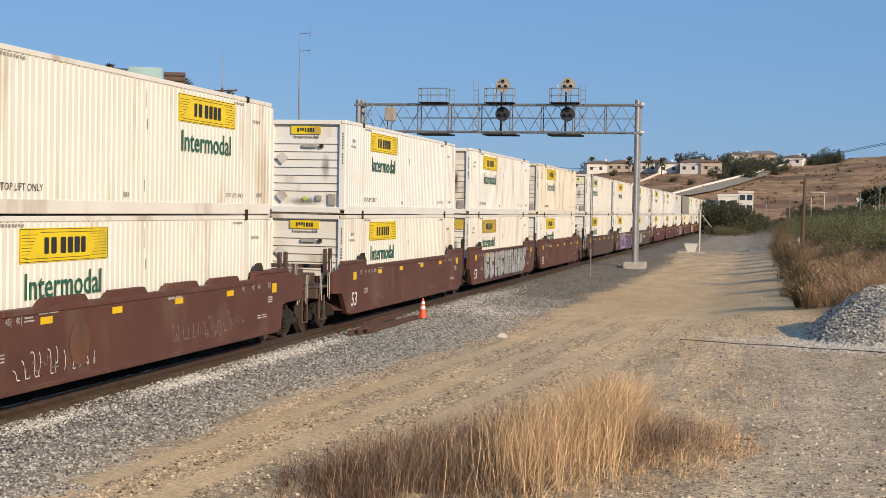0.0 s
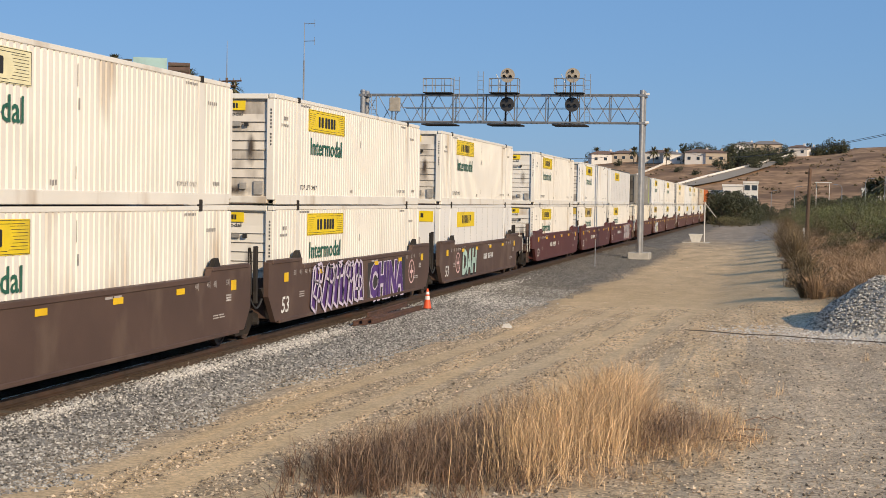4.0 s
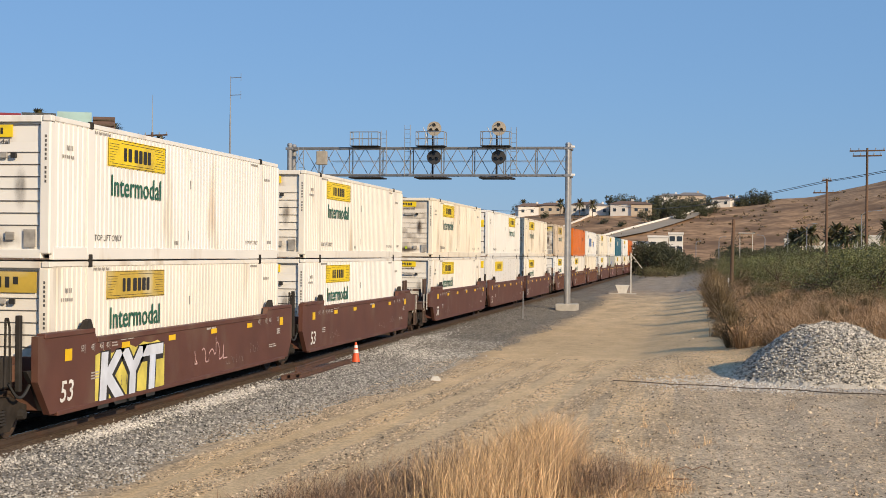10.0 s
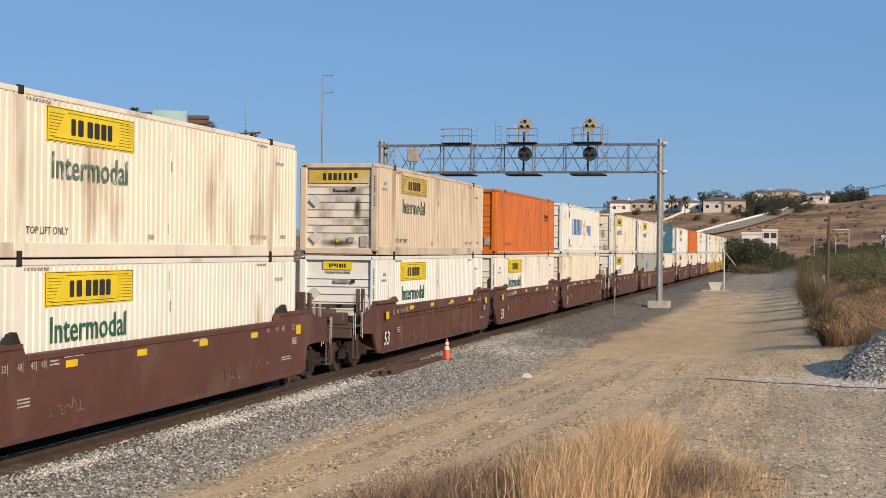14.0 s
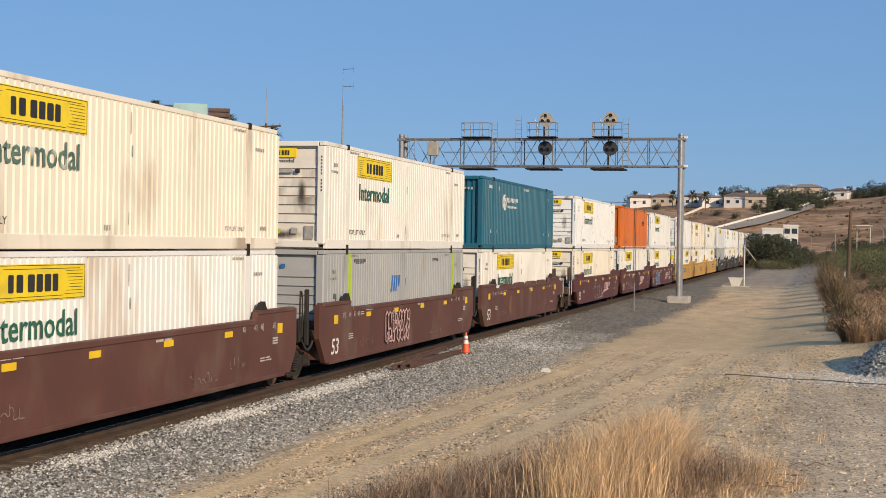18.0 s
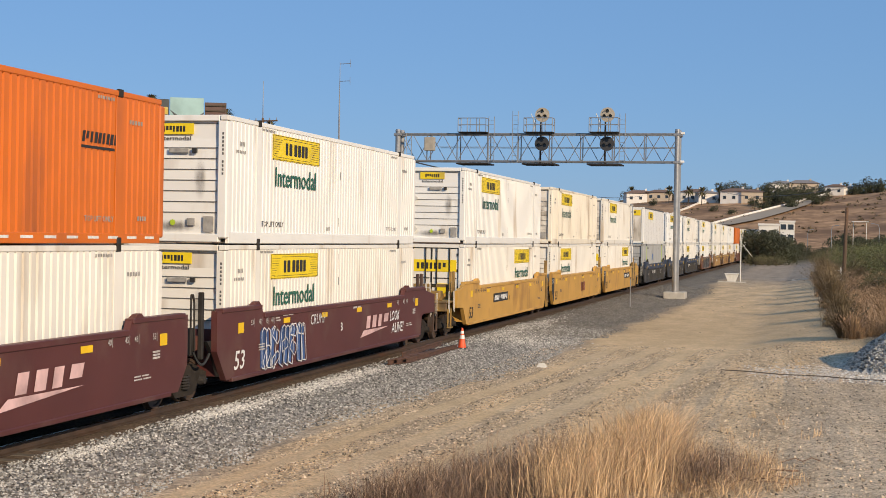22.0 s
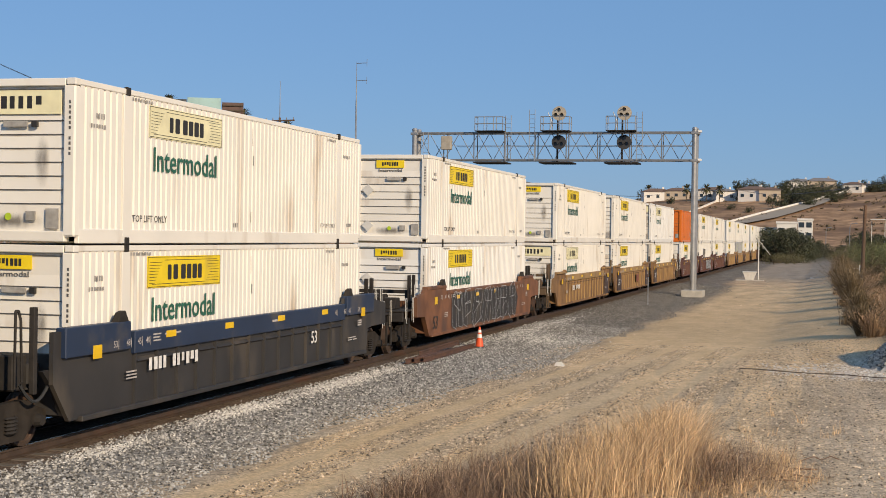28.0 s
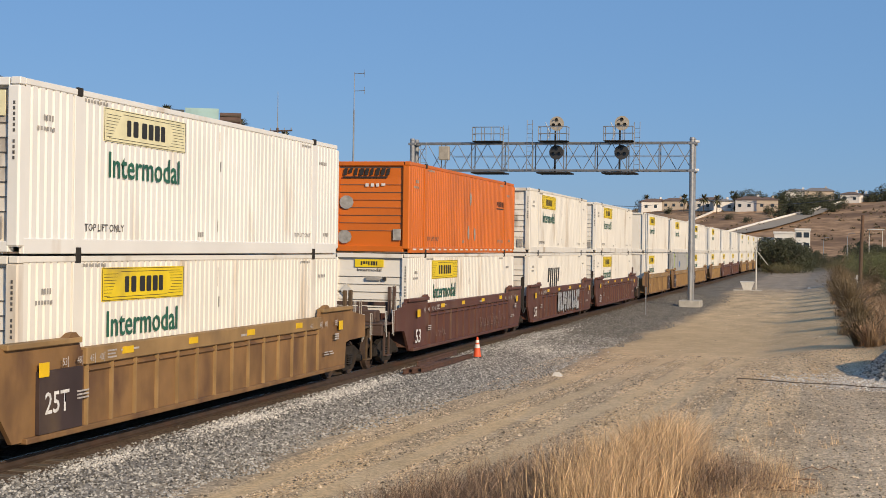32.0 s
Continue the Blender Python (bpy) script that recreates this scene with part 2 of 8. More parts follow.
    "deadtwig": mat("dry_twigs", (0.145, 0.085, 0.052), 0.9, var=0.3, island=0.6),
    "strawmat": mat("dry_thatch", (0.34, 0.22, 0.10), 0.9, var=0.3, scale=2, bump=0.5, bscale=15),
    "leaf": mat("grey_green_leaves", (0.112, 0.100, 0.044), 0.7, var=0.3, scale=1.0, island=0.45),
    "leafdark": mat("dark_green_leaves", (0.050, 0.054, 0.024), 0.7, var=0.3, scale=1.0, island=0.45),
    "leafbright": mat("green_leaves", (0.125, 0.135, 0.048), 0.65, var=0.3, scale=1.0, island=0.45),
    "leafolive": mat("olive_brown_leaves", (0.135, 0.098, 0.050), 0.8, var=0.3, scale=1.0, island=0.45),
    "bark": mat("bark", (0.09, 0.065, 0.045), 0.9, var=0.3, scale=6),
    "stone": mat("grey_ballast_stone", (0.285, 0.272, 0.248), 0.9, var=0.2, scale=5, island=0.85),
    # far ballast: the grey stone in a darker, more even tone
    "farstone": mat("darker_ballast_stone", (0.175, 0.160, 0.138), 0.95, var=0.2, scale=5, island=0.6),
    "tanstone": mat("tan_gravel_stone", (0.40, 0.318, 0.225), 0.9, var=0.2, scale=5, island=0.85),
    "whitestone": mat("pale_ballast_stone", (0.56, 0.53, 0.48), 0.9, var=0.15, scale=5, island=0.35),
    "crushed": mat("crushed_grey_rock", (0.41, 0.375, 0.32), 0.9, var=0.2, scale=5, island=0.8),
    "stucco": mat("white_stucco", (0.72, 0.68, 0.62), 0.85, var=0.06, scale=0.3),
    "stuccotan": mat("tan_stucco", (0.50, 0.41, 0.31), 0.85, var=0.08, scale=0.3),
    "tile": mat("brown_roof_tile", (0.19, 0.12, 0.085), 0.85, var=0.2, scale=1.5),
    "greyroof": mat("grey_roof", (0.22, 0.20, 0.19), 0.85, var=0.2, scale=1.5),
    "pane": mat("dark_window_glass", (0.035, 0.045, 0.055), 0.15),
    "bbred": mat("deep_red_poster", (0.22, 0.012, 0.03), 0.5),
    "bbdark": mat("dark_poster", (0.05, 0.055, 0.055), 0.5, var=0.6, scale=0.7),
    "bbteal": mat("pale_teal_poster", (0.30, 0.45, 0.43), 0.5, var=0.25, scale=0.5),
    "bbbrown": mat("brown_louvred_board", (0.12, 0.07, 0.055), 0.7, var=0.2),
    "signgreen": mat("green_road_sign", (0.01, 0.17, 0.10), 0.5),
    "scrubleaf": mat("dry_hill_scrub", (0.13, 0.095, 0.05), 0.9, var=0.3, island=0.4),
    "soot": soot("soot_streak", 0.95, 3.0),
    "rustrun": soot("rust_run", 0.9, 5.0, (0.20, 0.085, 0.035), (0, 1, 1)),
    "smear": soot("faint_soot_smear", 0.55, 8.0),
    "asphalt": mat("faded_road_surface", (0.32, 0.262, 0.195), 0.9, var=0.12, scale=0.05),
    # the distance haze is painted into the mountains' blue base colour
    "haze": mat("haze_tinted_mountain", (0.22, 0.26, 0.33), 1.0, var=0.1, scale=0.002, spec=0.0),
    "cable": mat("cable", (0.05, 0.05, 0.055), 0.7),
}


# ---- mesh helpers ----
class Shape:
    """Collects boxes, tubes and plates into one mesh."""

    def __init__(self):
        self.v, self.f = [], []

    def add(self, verts, faces):
        k = len(self.v)
        self.v += [tuple(p) for p in verts]
        self.f += [tuple(i + k for i in q) for q in faces]
        return self

    def box(self, x0, x1, y0, y1, z0, z1, c=0.0):
        if not c:
            return self.add([(x, y, z) for x in (x0, x1) for y in (y0, y1) for z in (z0, z1)],
                            [(0, 1, 3, 2), (4, 6, 7, 5), (0, 4, 5, 1), (2, 3, 7, 6), (0, 2, 6, 4), (1, 5, 7, 3)])
        lo, hi, verts, idx = (x0, y0, z0), (x1, y1, z1), [], {}
        for sx in (0, 1):
            for sy in (0, 1):
                for sz in (0, 1):
                    s = (sx, sy, sz)
                    for ax in range(3):
                        idx[s, ax] = len(verts)
                        verts.append([(hi[k] if s[k] else lo[k]) + (0 if k == ax else (-c if s[k] else c)) for k in range(3)])
        faces = []
        for ax in range(3):
            b, d = (ax + 1) % 3, (ax + 2) % 3
            for side in (0, 1):
                ring = []
                for pb, pd in ((0, 0), (1, 0), (1, 1), (0, 1)):
                    s = [0, 0, 0]
                    s[ax], s[b], s[d] = side, pb, pd
                    ring.append(idx[tuple(s), ax])
                faces.append(ring if side else ring[::-1])
            for pb in (0, 1):
                for pd in (0, 1):
                    s0, s1 = [0, 0, 0], [0, 0, 0]
                    s0[b] = s1[b] = pb
                    s0[d] = s1[d] = pd
                    s1[ax] = 1
                    q = [idx[tuple(s0), b], idx[tuple(s1), b], idx[tuple(s1), d], idx[tuple(s0), d]]
                    faces.append(q if (pb + pd) % 2 == 0 else q[::-1])
        for sx in (0, 1):
            for sy in (0, 1):
                for sz in (0, 1):
                    q = [idx[(sx, sy, sz), k] for k in range(3)]
                    faces.append(q if (sx + sy + sz) % 2 else q[::-1])
        return self.add(verts, faces)

    def tube(self, a, b, r0, r1=None, n=8):
        a, b = Vector(a), Vector(b)
        r1 = r0 if r1 is None else r1
        w = (b - a).normalized()
        u = w.orthogonal().normalized()
        t = w.cross(u)
        ring = [u * math.cos(2 * math.pi * i / n) + t * math.sin(2 * math.pi * i / n) for i in range(n)]
        return self.add([a + d * r0 for d in ring] + [b + d * r1 for d in ring],
                        [(i, (i + 1) % n, n + (i + 1) % n, n + i) for i in range(n)] + [tuple(range(n - 1, -1, -1)), tuple(range(n, 2 * n))])

    def path(self, pts, r, n=5):
        for a, b in zip(pts[:-1], pts[1:]):
            self.tube(a, b, r, r, n)
        return self

    def cord(self, pts, r, n=5):
        """A round cord that follows the points in one piece."""
        pts = [Vector(p) for p in pts]
        v, m = [], len(pts)
        for i, p in enumerate(pts):
            w = (pts[min(i + 1, m - 1)] - pts[max(i - 1, 0)]).normalized()
            u = w.cross(Vector((0, 0, 1))).normalized()
            t = w.cross(u)
            v += [p + (u * math.cos(6.2832 * k / n) + t * math.sin(6.2832 * k / n)) * r for k in range(n)]
        return self.add(v, [(i * n + k, i * n + (k + 1) % n, (i + 1) * n + (k + 1) % n, (i + 1) * n + k) for i in range(m - 1) for k in range(n)])

    def prism(self, poly, x0, x1):
        """A plate whose outline lies in the yz plane, from x0 to x1."""
        n = len(poly)
        return self.add([(x0, y, z) for y, z in poly] + [(x1, y, z) for y, z in poly],
                        [tuple(range(n - 1, -1, -1)), tuple(range(n, 2 * n))] + [(i, (i + 1) % n, n + (i + 1) % n, n + i) for i in range(n)])

    def ringbar(self, c, radius, r, axis="x", n=16):
        pts = []
        for i in range(n + 1):
            a = 2 * math.pi * i / n
            d = Vector((0, math.cos(a), math.sin(a))) if axis == "x" else Vector((math.cos(a), 0, math.sin(a))) if axis == "y" else Vector((math.cos(a), math.sin(a), 0))
            pts.append(Vector(c) + d * radius)
        return self.path(pts, r, 4)

    def mesh(self, name, material, smooth=False):
        me = bpy.data.meshes.new(name)
        me.from_pydata(self.v, [], self.f)
        if material:
            me.materials.append(M[material] if isinstance(material, str) else material)
        if smooth:
            me.polygons.foreach_set("use_smooth", [True] * len(me.polygons))
        me.update()
        return me


def part(name, shape, material, parent, label="", at=None):
    """One mesh object under a thing or a part. shape: a Shape or a mesh that is already made."""
    me = shape.mesh(name, material) if isinstance(shape, Shape) else shape
    ob = new(name, me)
    ob.parent = parent
    if at is not None:
        ob.matrix_basis = at
    if name == "wordmark":
        ob["kind"] = "stuff"
    return tagged(ob, label) if label else ob


def thing(name, label, category, group="", kind="", m=None):
    ob = tagged(new(name), label, category, group, kind)
    ob.empty_display_size = 0.2
    if m is not None:
        ob.matrix_basis = m
    return ob


def single(name, shape, material, label, category, group="", kind="", m=None, smooth=False):
    ob = tagged(new(name, shape.mesh(name, material, smooth)), label, category, group, kind)
    if m is not None:
        ob.matrix_basis = m
    return ob


SAVED = {}


def saved(key, maker, material, smooth=False):
    """A mesh that alike pieces share."""
    if key not in SAVED:
        SAVED[key] = maker().mesh(key[0] if isinstance(key, tuple) else key, material, smooth)
    return SAVED[key]


def lettering(text, height, width, material, face="x", lean=0.0, fat=0.012):
    """Letters of the built-in font, of that capital height and overall width, that lie in the plane whose outside faces +x or -y."""
    key = (text, height, width, material, face, lean, fat)
    if key not in SAVED:
        cu = bpy.data.curves.new("lettering", "FONT")
        cu.body, cu.size, cu.resolution_u, cu.offset = text, 1.0, 2, fat
        ob = bpy.data.objects.new("lettering", cu)
        me = bpy.data.meshes.new_from_object(ob)
        bpy.data.objects.remove(ob)
        co = np.zeros(len(me.vertices) * 3)
        me.vertices.foreach_get("co", co)
        co = co.reshape(-1, 3)
        co[:, 0] -= co[:, 0].min()
        co[:, 0] *= width / max(1e-6, co[:, 0].max())
        top = co[:, 1].max()
        co[:, 1] *= height / top
        co[:, 0] += lean * co[:, 1]
        o = np.zeros_like(co)
        o[:, 1 if face == "x" else 0], o[:, 2] = co[:, 0], co[:, 1]
        me.vertices.foreach_set("co", o.ravel())
        me.materials.clear()
        me.materials.append(M[material])
        me.name = "lettering"
        me.update()
        SAVED[key] = me
    return SAVED[key]


def bars(n, width, height, material, face="x", seed=1, slant=0.0, gap=-1):
    """Plain bars of the size of a word that is not lettered: n uprights over that width."""
    key = ("bars", n, width, height, material, face, seed, slant, gap)
    if key not in SAVED:
        rnd, s = random.Random(seed), Shape()
        for i in range(n):
            if i == gap:
                continue
            a, w = (i + 0.12) * width / n, width / n * rnd.uniform(0.55, 0.78)
            lo = 0 if rnd.random() < 0.8 else height * 0.3
            q = [(a, lo), (a + w, lo), (a + w + slant * height, height), (a + slant * height, height)]
            s.add([(0, y, z) if face == "x" else (y, 0, z) for y, z in q], [(0, 1, 2, 3)])
        SAVED[key] = s.mesh("bars", material)
    return SAVED[key]
# ---- ground and track ----
GROUND, TRACK_X = -0.35, -13.965


def ground_height(x, y):
    d = abs(x - TRACK_X)
    z = GROUND
    if d < 4.4 and y < 300:
        z += 0.17 * min(1.0, (4.4 - d) / 1.9)
    if x > -2.4 and y > 50:
        z += (0.48 * min(1.0, (x + 2.4) / 3.0) + 0.75 * min(1.0, max(0.0, x - 1.0) / 6.0)) * min(1.0, (y - 50) / 5.0)
    if -9.5 < x < 8 and 5 < y < 140:
        z += 0.035 * math.sin(x * 2.9 + 0.6 * math.sin(y * 0.11)) * noise.noise((x * 0.2, y * 0.06, 3.0)) + 0.025 * noise.noise((x * 0.9, y * 0.9, 1.0)) * min(1.0, max(0.15, (60 - y) / 25))
    return z


def ground_material():
    m = bpy.data.materials.new("dirt_and_gravel")
    m.use_nodes = True
    n, l = m.node_tree.nodes, m.node_tree.links
    b = n["Principled BSDF"]
    b.inputs["Roughness"].default_value, b.inputs["Specular IOR Level"].default_value = 0.95, 0.15
    geo, sep = n.new("ShaderNodeNewGeometry"), n.new("ShaderNodeSeparateXYZ")
    l.new(geo.outputs["Position"], sep.inputs[0])

    def tex(s, detail=5, stretch=(1, 1, 1), kind="ShaderNodeTexNoise"):
        mp, t = n.new("ShaderNodeMapping"), n.new(kind)
        mp.inputs["Scale"].default_value = stretch
        t.inputs["Scale"].default_value = s
        if kind.endswith("Noise"):
            t.inputs["Detail"].default_value = detail
        l.new(geo.outputs["Position"], mp.inputs[0])
        l.new(mp.outputs[0], t.inputs["Vector"])
        return t

    def math_(op, a, bb=None):
        k = n.new("ShaderNodeMath")
        k.operation = op
        for i, v in enumerate((a, bb)):
            if v is None:
                continue
            if isinstance(v, (int, float)):
                k.inputs[i].default_value = v
            else:
                l.new(v, k.inputs[i])
        return k.outputs[0]

    def step(src, lo, hi):
        r = n.new("ShaderNodeMapRange")
        r.interpolation_type = "SMOOTHSTEP"
        l.new(src, r.inputs[0])
        r.inputs[1].default_value, r.inputs[2].default_value = lo, hi
        return r.outputs[0]

    def mix(f, a, c):
        k = n.new("ShaderNodeMix")
        k.data_type = "RGBA"
        if isinstance(f, (int, float)):
            k.inputs[0].default_value = f
        else:
            l.new(f, k.inputs[0])
        for i, v in ((6, a), (7, c)):
            if isinstance(v, tuple):
                k.inputs[i].default_value = (*v, 1)
            else:
                l.new(v, k.inputs[i])
        return k.outputs[2]
    trk = math_("ADD", math_("MULTIPLY", math_("SUBTRACT", sep.outputs[0], math_("MULTIPLY", sep.outputs[1], 0.067)), 4.6), math_("MULTIPLY", math_("SINE", math_("MULTIPLY", sep.outputs[1], 0.09)), 0.4))
    wob = math_("MULTIPLY", math_("SUBTRACT", tex(0.22, 6, (1, 0.5, 1)).outputs[0], 0.5), 5.0)
    x, y = math_("ADD", sep.outputs[0], wob), sep.outputs[1]
    xs = math_("ADD", sep.outputs[0], math_("MULTIPLY", wob, 0.35))
    fine = tex(1.6, 8).outputs[0]
    tan = mix(fine, (0.53, 0.372, 0.207), (0.735, 0.54, 0.328))
    ruts = step(math_("ADD", math_("MULTIPLY", tex(0.85, 4, (1, 0.055, 1)).outputs[0], 0.5), math_("MULTIPLY", tex(2.6, 3, (1, 0.05, 1)).outputs[0], 0.5)), 0.45, 0.55)
    grey = mix(fine, (0.30, 0.24, 0.165), (0.46, 0.375, 0.27))
    col = mix(math_("MULTIPLY", ruts, math_("ADD", math_("MULTIPLY", step(y, 58, 42), 0.58), 0.08)), tan, grey)
    col = mix(math_("MULTIPLY", math_("MULTIPLY", step(x, -2.0, 1.0), step(y, 52, 40)), 0.75), col, mix(fine, (0.42, 0.325, 0.222), (0.57, 0.46, 0.335)))
    col = mix(math_("MULTIPLY", step(x, -0.9, 1.3), math_("MULTIPLY", step(y, 43.5, 45.5), step(y, 53, 50.5))), col, (0.54, 0.49, 0.42))
    col = mix(step(y, 120, 175), col, mix(fine, (0.29, 0.235, 0.178), (0.38, 0.315, 0.245)))
    col = mix(math_("MULTIPLY", step(xs, 0.8, 2.2), step(y, 52, 58)), col, mix(fine, (0.30, 0.19, 0.085), (0.50, 0.33, 0.16)))
    shift = math_("SUBTRACT", math_("ADD", math_("MULTIPLY", step(y, 29, 48), 1.5), math_("MULTIPLY", step(y, 48, 95), 1.0)), math_("MULTIPLY", step(y, 108, 150), 1.4))
    edge = math_("SUBTRACT", xs, shift)
    col = mix(step(edge, -9.0, -11.0), col, mix(step(y, 48, 72), mix(fine, (0.185, 0.172, 0.152), (0.315, 0.297, 0.265)), mix(fine, (0.125, 0.112, 0.095), (0.225, 0.203, 0.172))))
    rusty = math_("ABSOLUTE", math_("ADD", math_("ADD", sep.outputs[0], -TRACK_X), math_("MULTIPLY", wob, 0.06)))
    col = mix(math_("MULTIPLY", step(rusty, 1.75, 1.35), step(y, 310, 290)), col, mix(fine, (0.105, 0.075, 0.055), (0.185, 0.135, 0.10)))
    col = mix(step(y, 260, 330), col, (0.20, 0.16, 0.09))
    col = mix(step(sep.outputs[0], -18, -22), col, mix(fine, (0.16, 0.13, 0.08), (0.24, 0.2, 0.13)))
    # shade under the foreground grass clump, painted into the ground as a dark brown patch
    clump_shade = math_("ADD", math_("POWER", math_("DIVIDE", math_("ADD", xs, 3.5), 2.1), 2.0), math_("POWER", math_("DIVIDE", math_("SUBTRACT", y, 23.5), 4.0), 2.0))
    col = mix(math_("MULTIPLY", step(clump_shade, 1.3, 0.5), 0.55), col, mix(fine, (0.16, 0.10, 0.06), (0.30, 0.205, 0.125)))
    patch, hs = n.new("ShaderNodeMapRange"), n.new("ShaderNodeHueSaturation")
    l.new(math_("ADD", math_("MULTIPLY", tex(0.9, 7, (1, 0.35, 1)).outputs[0], 0.6), math_("MULTIPLY", tex(5.0, 5, (1, 0.5, 1)).outputs[0], 0.4)), patch.inputs[0])
    patch.inputs[1].default_value, patch.inputs[2].default_value, patch.inputs[3].default_value, patch.inputs[4].default_value = 0.34, 0.66, 0.70, 1.22
    l.new(patch.outputs[0], hs.inputs["Value"])
    l.new(col, hs.inputs["Color"])
    col = hs.outputs[0]
    vor = tex(21.0, 0, (1, 1, 1), "ShaderNodeTexVoronoi")
    sp, hv, mr = n.new("ShaderNodeSeparateColor"), n.new("ShaderNodeHueSaturation"), n.new("ShaderNodeMapRange")
    l.new(vor.outputs["Color"], sp.inputs[0])
    l.new(sp.outputs[0], mr.inputs[0])
    mr.inputs[3].default_value, mr.inputs[4].default_value = 0.58, 1.42
    smooth_ = math_("MULTIPLY", step(math_("SINE", math_("ADD", trk, math_("MULTIPLY", wob, 0.3))), 0.05, 0.8), math_("MULTIPLY", step(edge, -10.2, -9.5), step(x, -2.2, -3.6)))
    smooth_ = math_("MAXIMUM", math_("MULTIPLY", smooth_, 0.5), math_("MULTIPLY", math_("MULTIPLY", step(y, 50, 58), step(edge, -10.2, -9.5)), 0.6))
    col = mix(math_("MULTIPLY", smooth_, step(y, 115, 60)), col, mix(step(y, 50, 66), mix(fine, (0.585, 0.415, 0.23), (0.735, 0.55, 0.33)), mix(fine, (0.45, 0.31, 0.165), (0.58, 0.415, 0.235))))
    even = n.new("ShaderNodeMix")
    l.new(smooth_, even.inputs[0])
    l.new(mr.outputs[0], even.inputs[2])
    even.inputs[3].default_value = 1.0
    l.new(even.outputs[0], hv.inputs["Value"])
    l.new(col, hv.inputs["Color"])
    l.new(hv.outputs[0], b.inputs["Base Color"])
    bp = n.new("ShaderNodeBump")
    bp.inputs["Strength"].default_value, bp.inputs["Distance"].default_value = 0.4, 0.03
    l.new(math_("ADD", math_("MULTIPLY", vor.outputs["Distance"], -1.0), math_("MULTIPLY", tex(4.0, 8).outputs[0], 1.5)), bp.inputs["Height"])
    l.new(bp.outputs[0], b.inputs["Normal"])
    return m


M["ground"] = ground_material()
gx = [-2500, -900, -300, -90, -40, -24] + [-20 + 0.4 * i for i in range(86)] + [16, 20, 30, 60, 150, 500, 2500]
gy = [-1500, -400, -60, 0, 10] + [15 + 0.6 * i for i in range(100)] + [78 + 3 * i for i in range(24)] + [155, 170, 200, 240, 290, 300, 350, 500, 900, 2000, 4500]
gs = Shape()
gs.add([(x, y, ground_height(x, y)) for y in gy for x in gx], [(j * len(gx) + i, j * len(gx) + i + 1, (j + 1) * len(gx) + i + 1, (j + 1) * len(gx) + i) for j in range(len(gy) - 1) for i in range(len(gx) - 1)])
single("ground", gs, "ground", "tan dirt and grey gravel ground with wheel ruts", "ground", kind="structure", smooth=True)

BEND, RADIUS, TURN = 300.0, 420.0, 24.0


def along(s):
    """Place and heading on the track, s metres past the camera: straight, then a bend to the left, then straight again."""
    if s <= BEND:
        return TRACK_X, s, 0.0
    a = min((s - BEND) / RADIUS, radians(TURN))
    x, y = TRACK_X - RADIUS * (1 - math.cos(a)), BEND + RADIUS * math.sin(a)
    rest = s - BEND - RADIUS * a
    return x - math.sin(a) * rest, y + math.cos(a) * rest, math.degrees(a)


track = thing("railway_track", "railway track with rusty rails on grey ballast", "track", kind="structure")
stops = [-700, -100, 0, 60, 150, 300] + [300 + 20 * i for i in range(1, 12)] + [700, 1100]
for off in (-0.7525, 0.7525):
    for name, prof, material in (("rail", [(-0.07, -0.17), (-0.07, -0.15), (-0.012, -0.13), (-0.012, -0.05), (-0.035, -0.035), (-0.035, -0.006), (0.035, -0.006), (0.035, -0.035), (0.012, -0.05), (0.012, -0.13), (0.07, -0.15), (0.07, -0.17)], "rail"),
                                 ("rail_head", [(-0.034, -0.006), (-0.028, 0.0), (0.028, 0.0), (0.034, -0.006)], "railtop")):
        v, f, k = [], [], len(prof)
        for s in stops:
            x, y, h = along(s)
            c, d = math.cos(radians(h)), math.sin(radians(h))
            v += [(x + c * (off + px), y + d * (off + px), z) for px, z in prof]
        for i in range(len(stops) - 1):
            f += [(i * k + j, i * k + (j + 1) % k, (i + 1) * k + (j + 1) % k, (i + 1) * k + j) for j in range(k)]
        part(name, Shape().add(v, f), material, track)
for i in range(16):
    part("tie", saved("tie", lambda: Shape().box(-1.3, 1.3, -0.13, 0.13, -0.36, -0.17, 0.02), "tie"), None, track, at=pose(TRACK_X, 14 + 0.61 * i, 0))


# ---- loose stones ----
def stones(name, pts, sizes, material, label):
    """Many small uneven stones as one mesh."""
    n = len(pts)
    rs = np.random.RandomState(len(name) + n)
    base = np.array([(1, 0, 0), (-1, 0, 0), (0, 1, 0), (0, -1, 0), (0, 0, 0.75), (0, 0, -0.6)], float)
    v = base[None] * rs.uniform(0.55, 1.25, (n, 6, 3)) * np.asarray(sizes)[:, None, None] + rs.uniform(-0.25, 0.25, (n, 6, 3)) * np.asarray(sizes)[:, None, None]
    a = rs.uniform(0, 6.28, n)
    c, s = np.cos(a)[:, None], np.sin(a)[:, None]
    v = np.stack([v[:, :, 0] * c - v[:, :, 1] * s, v[:, :, 0] * s + v[:, :, 1] * c, v[:, :, 2]], 2) + np.asarray(pts)[:, None, :]
    tri = np.array([(0, 2, 4), (2, 1, 4), (1, 3, 4), (3, 0, 4), (2, 0, 5), (1, 2, 5), (3, 1, 5), (0, 3, 5)])
    f = (tri[None] + 6 * np.arange(n)[:, None, None]).reshape(-1, 3)
    me = bpy.data.meshes.new(name)
    me.from_pydata(v.reshape(-1, 3).tolist(), [], f.tolist())
    me.materials.append(M[material])
    return tagged(new(name, me), label, "stones", kind="stuff")


rs = np.random.RandomState(4)


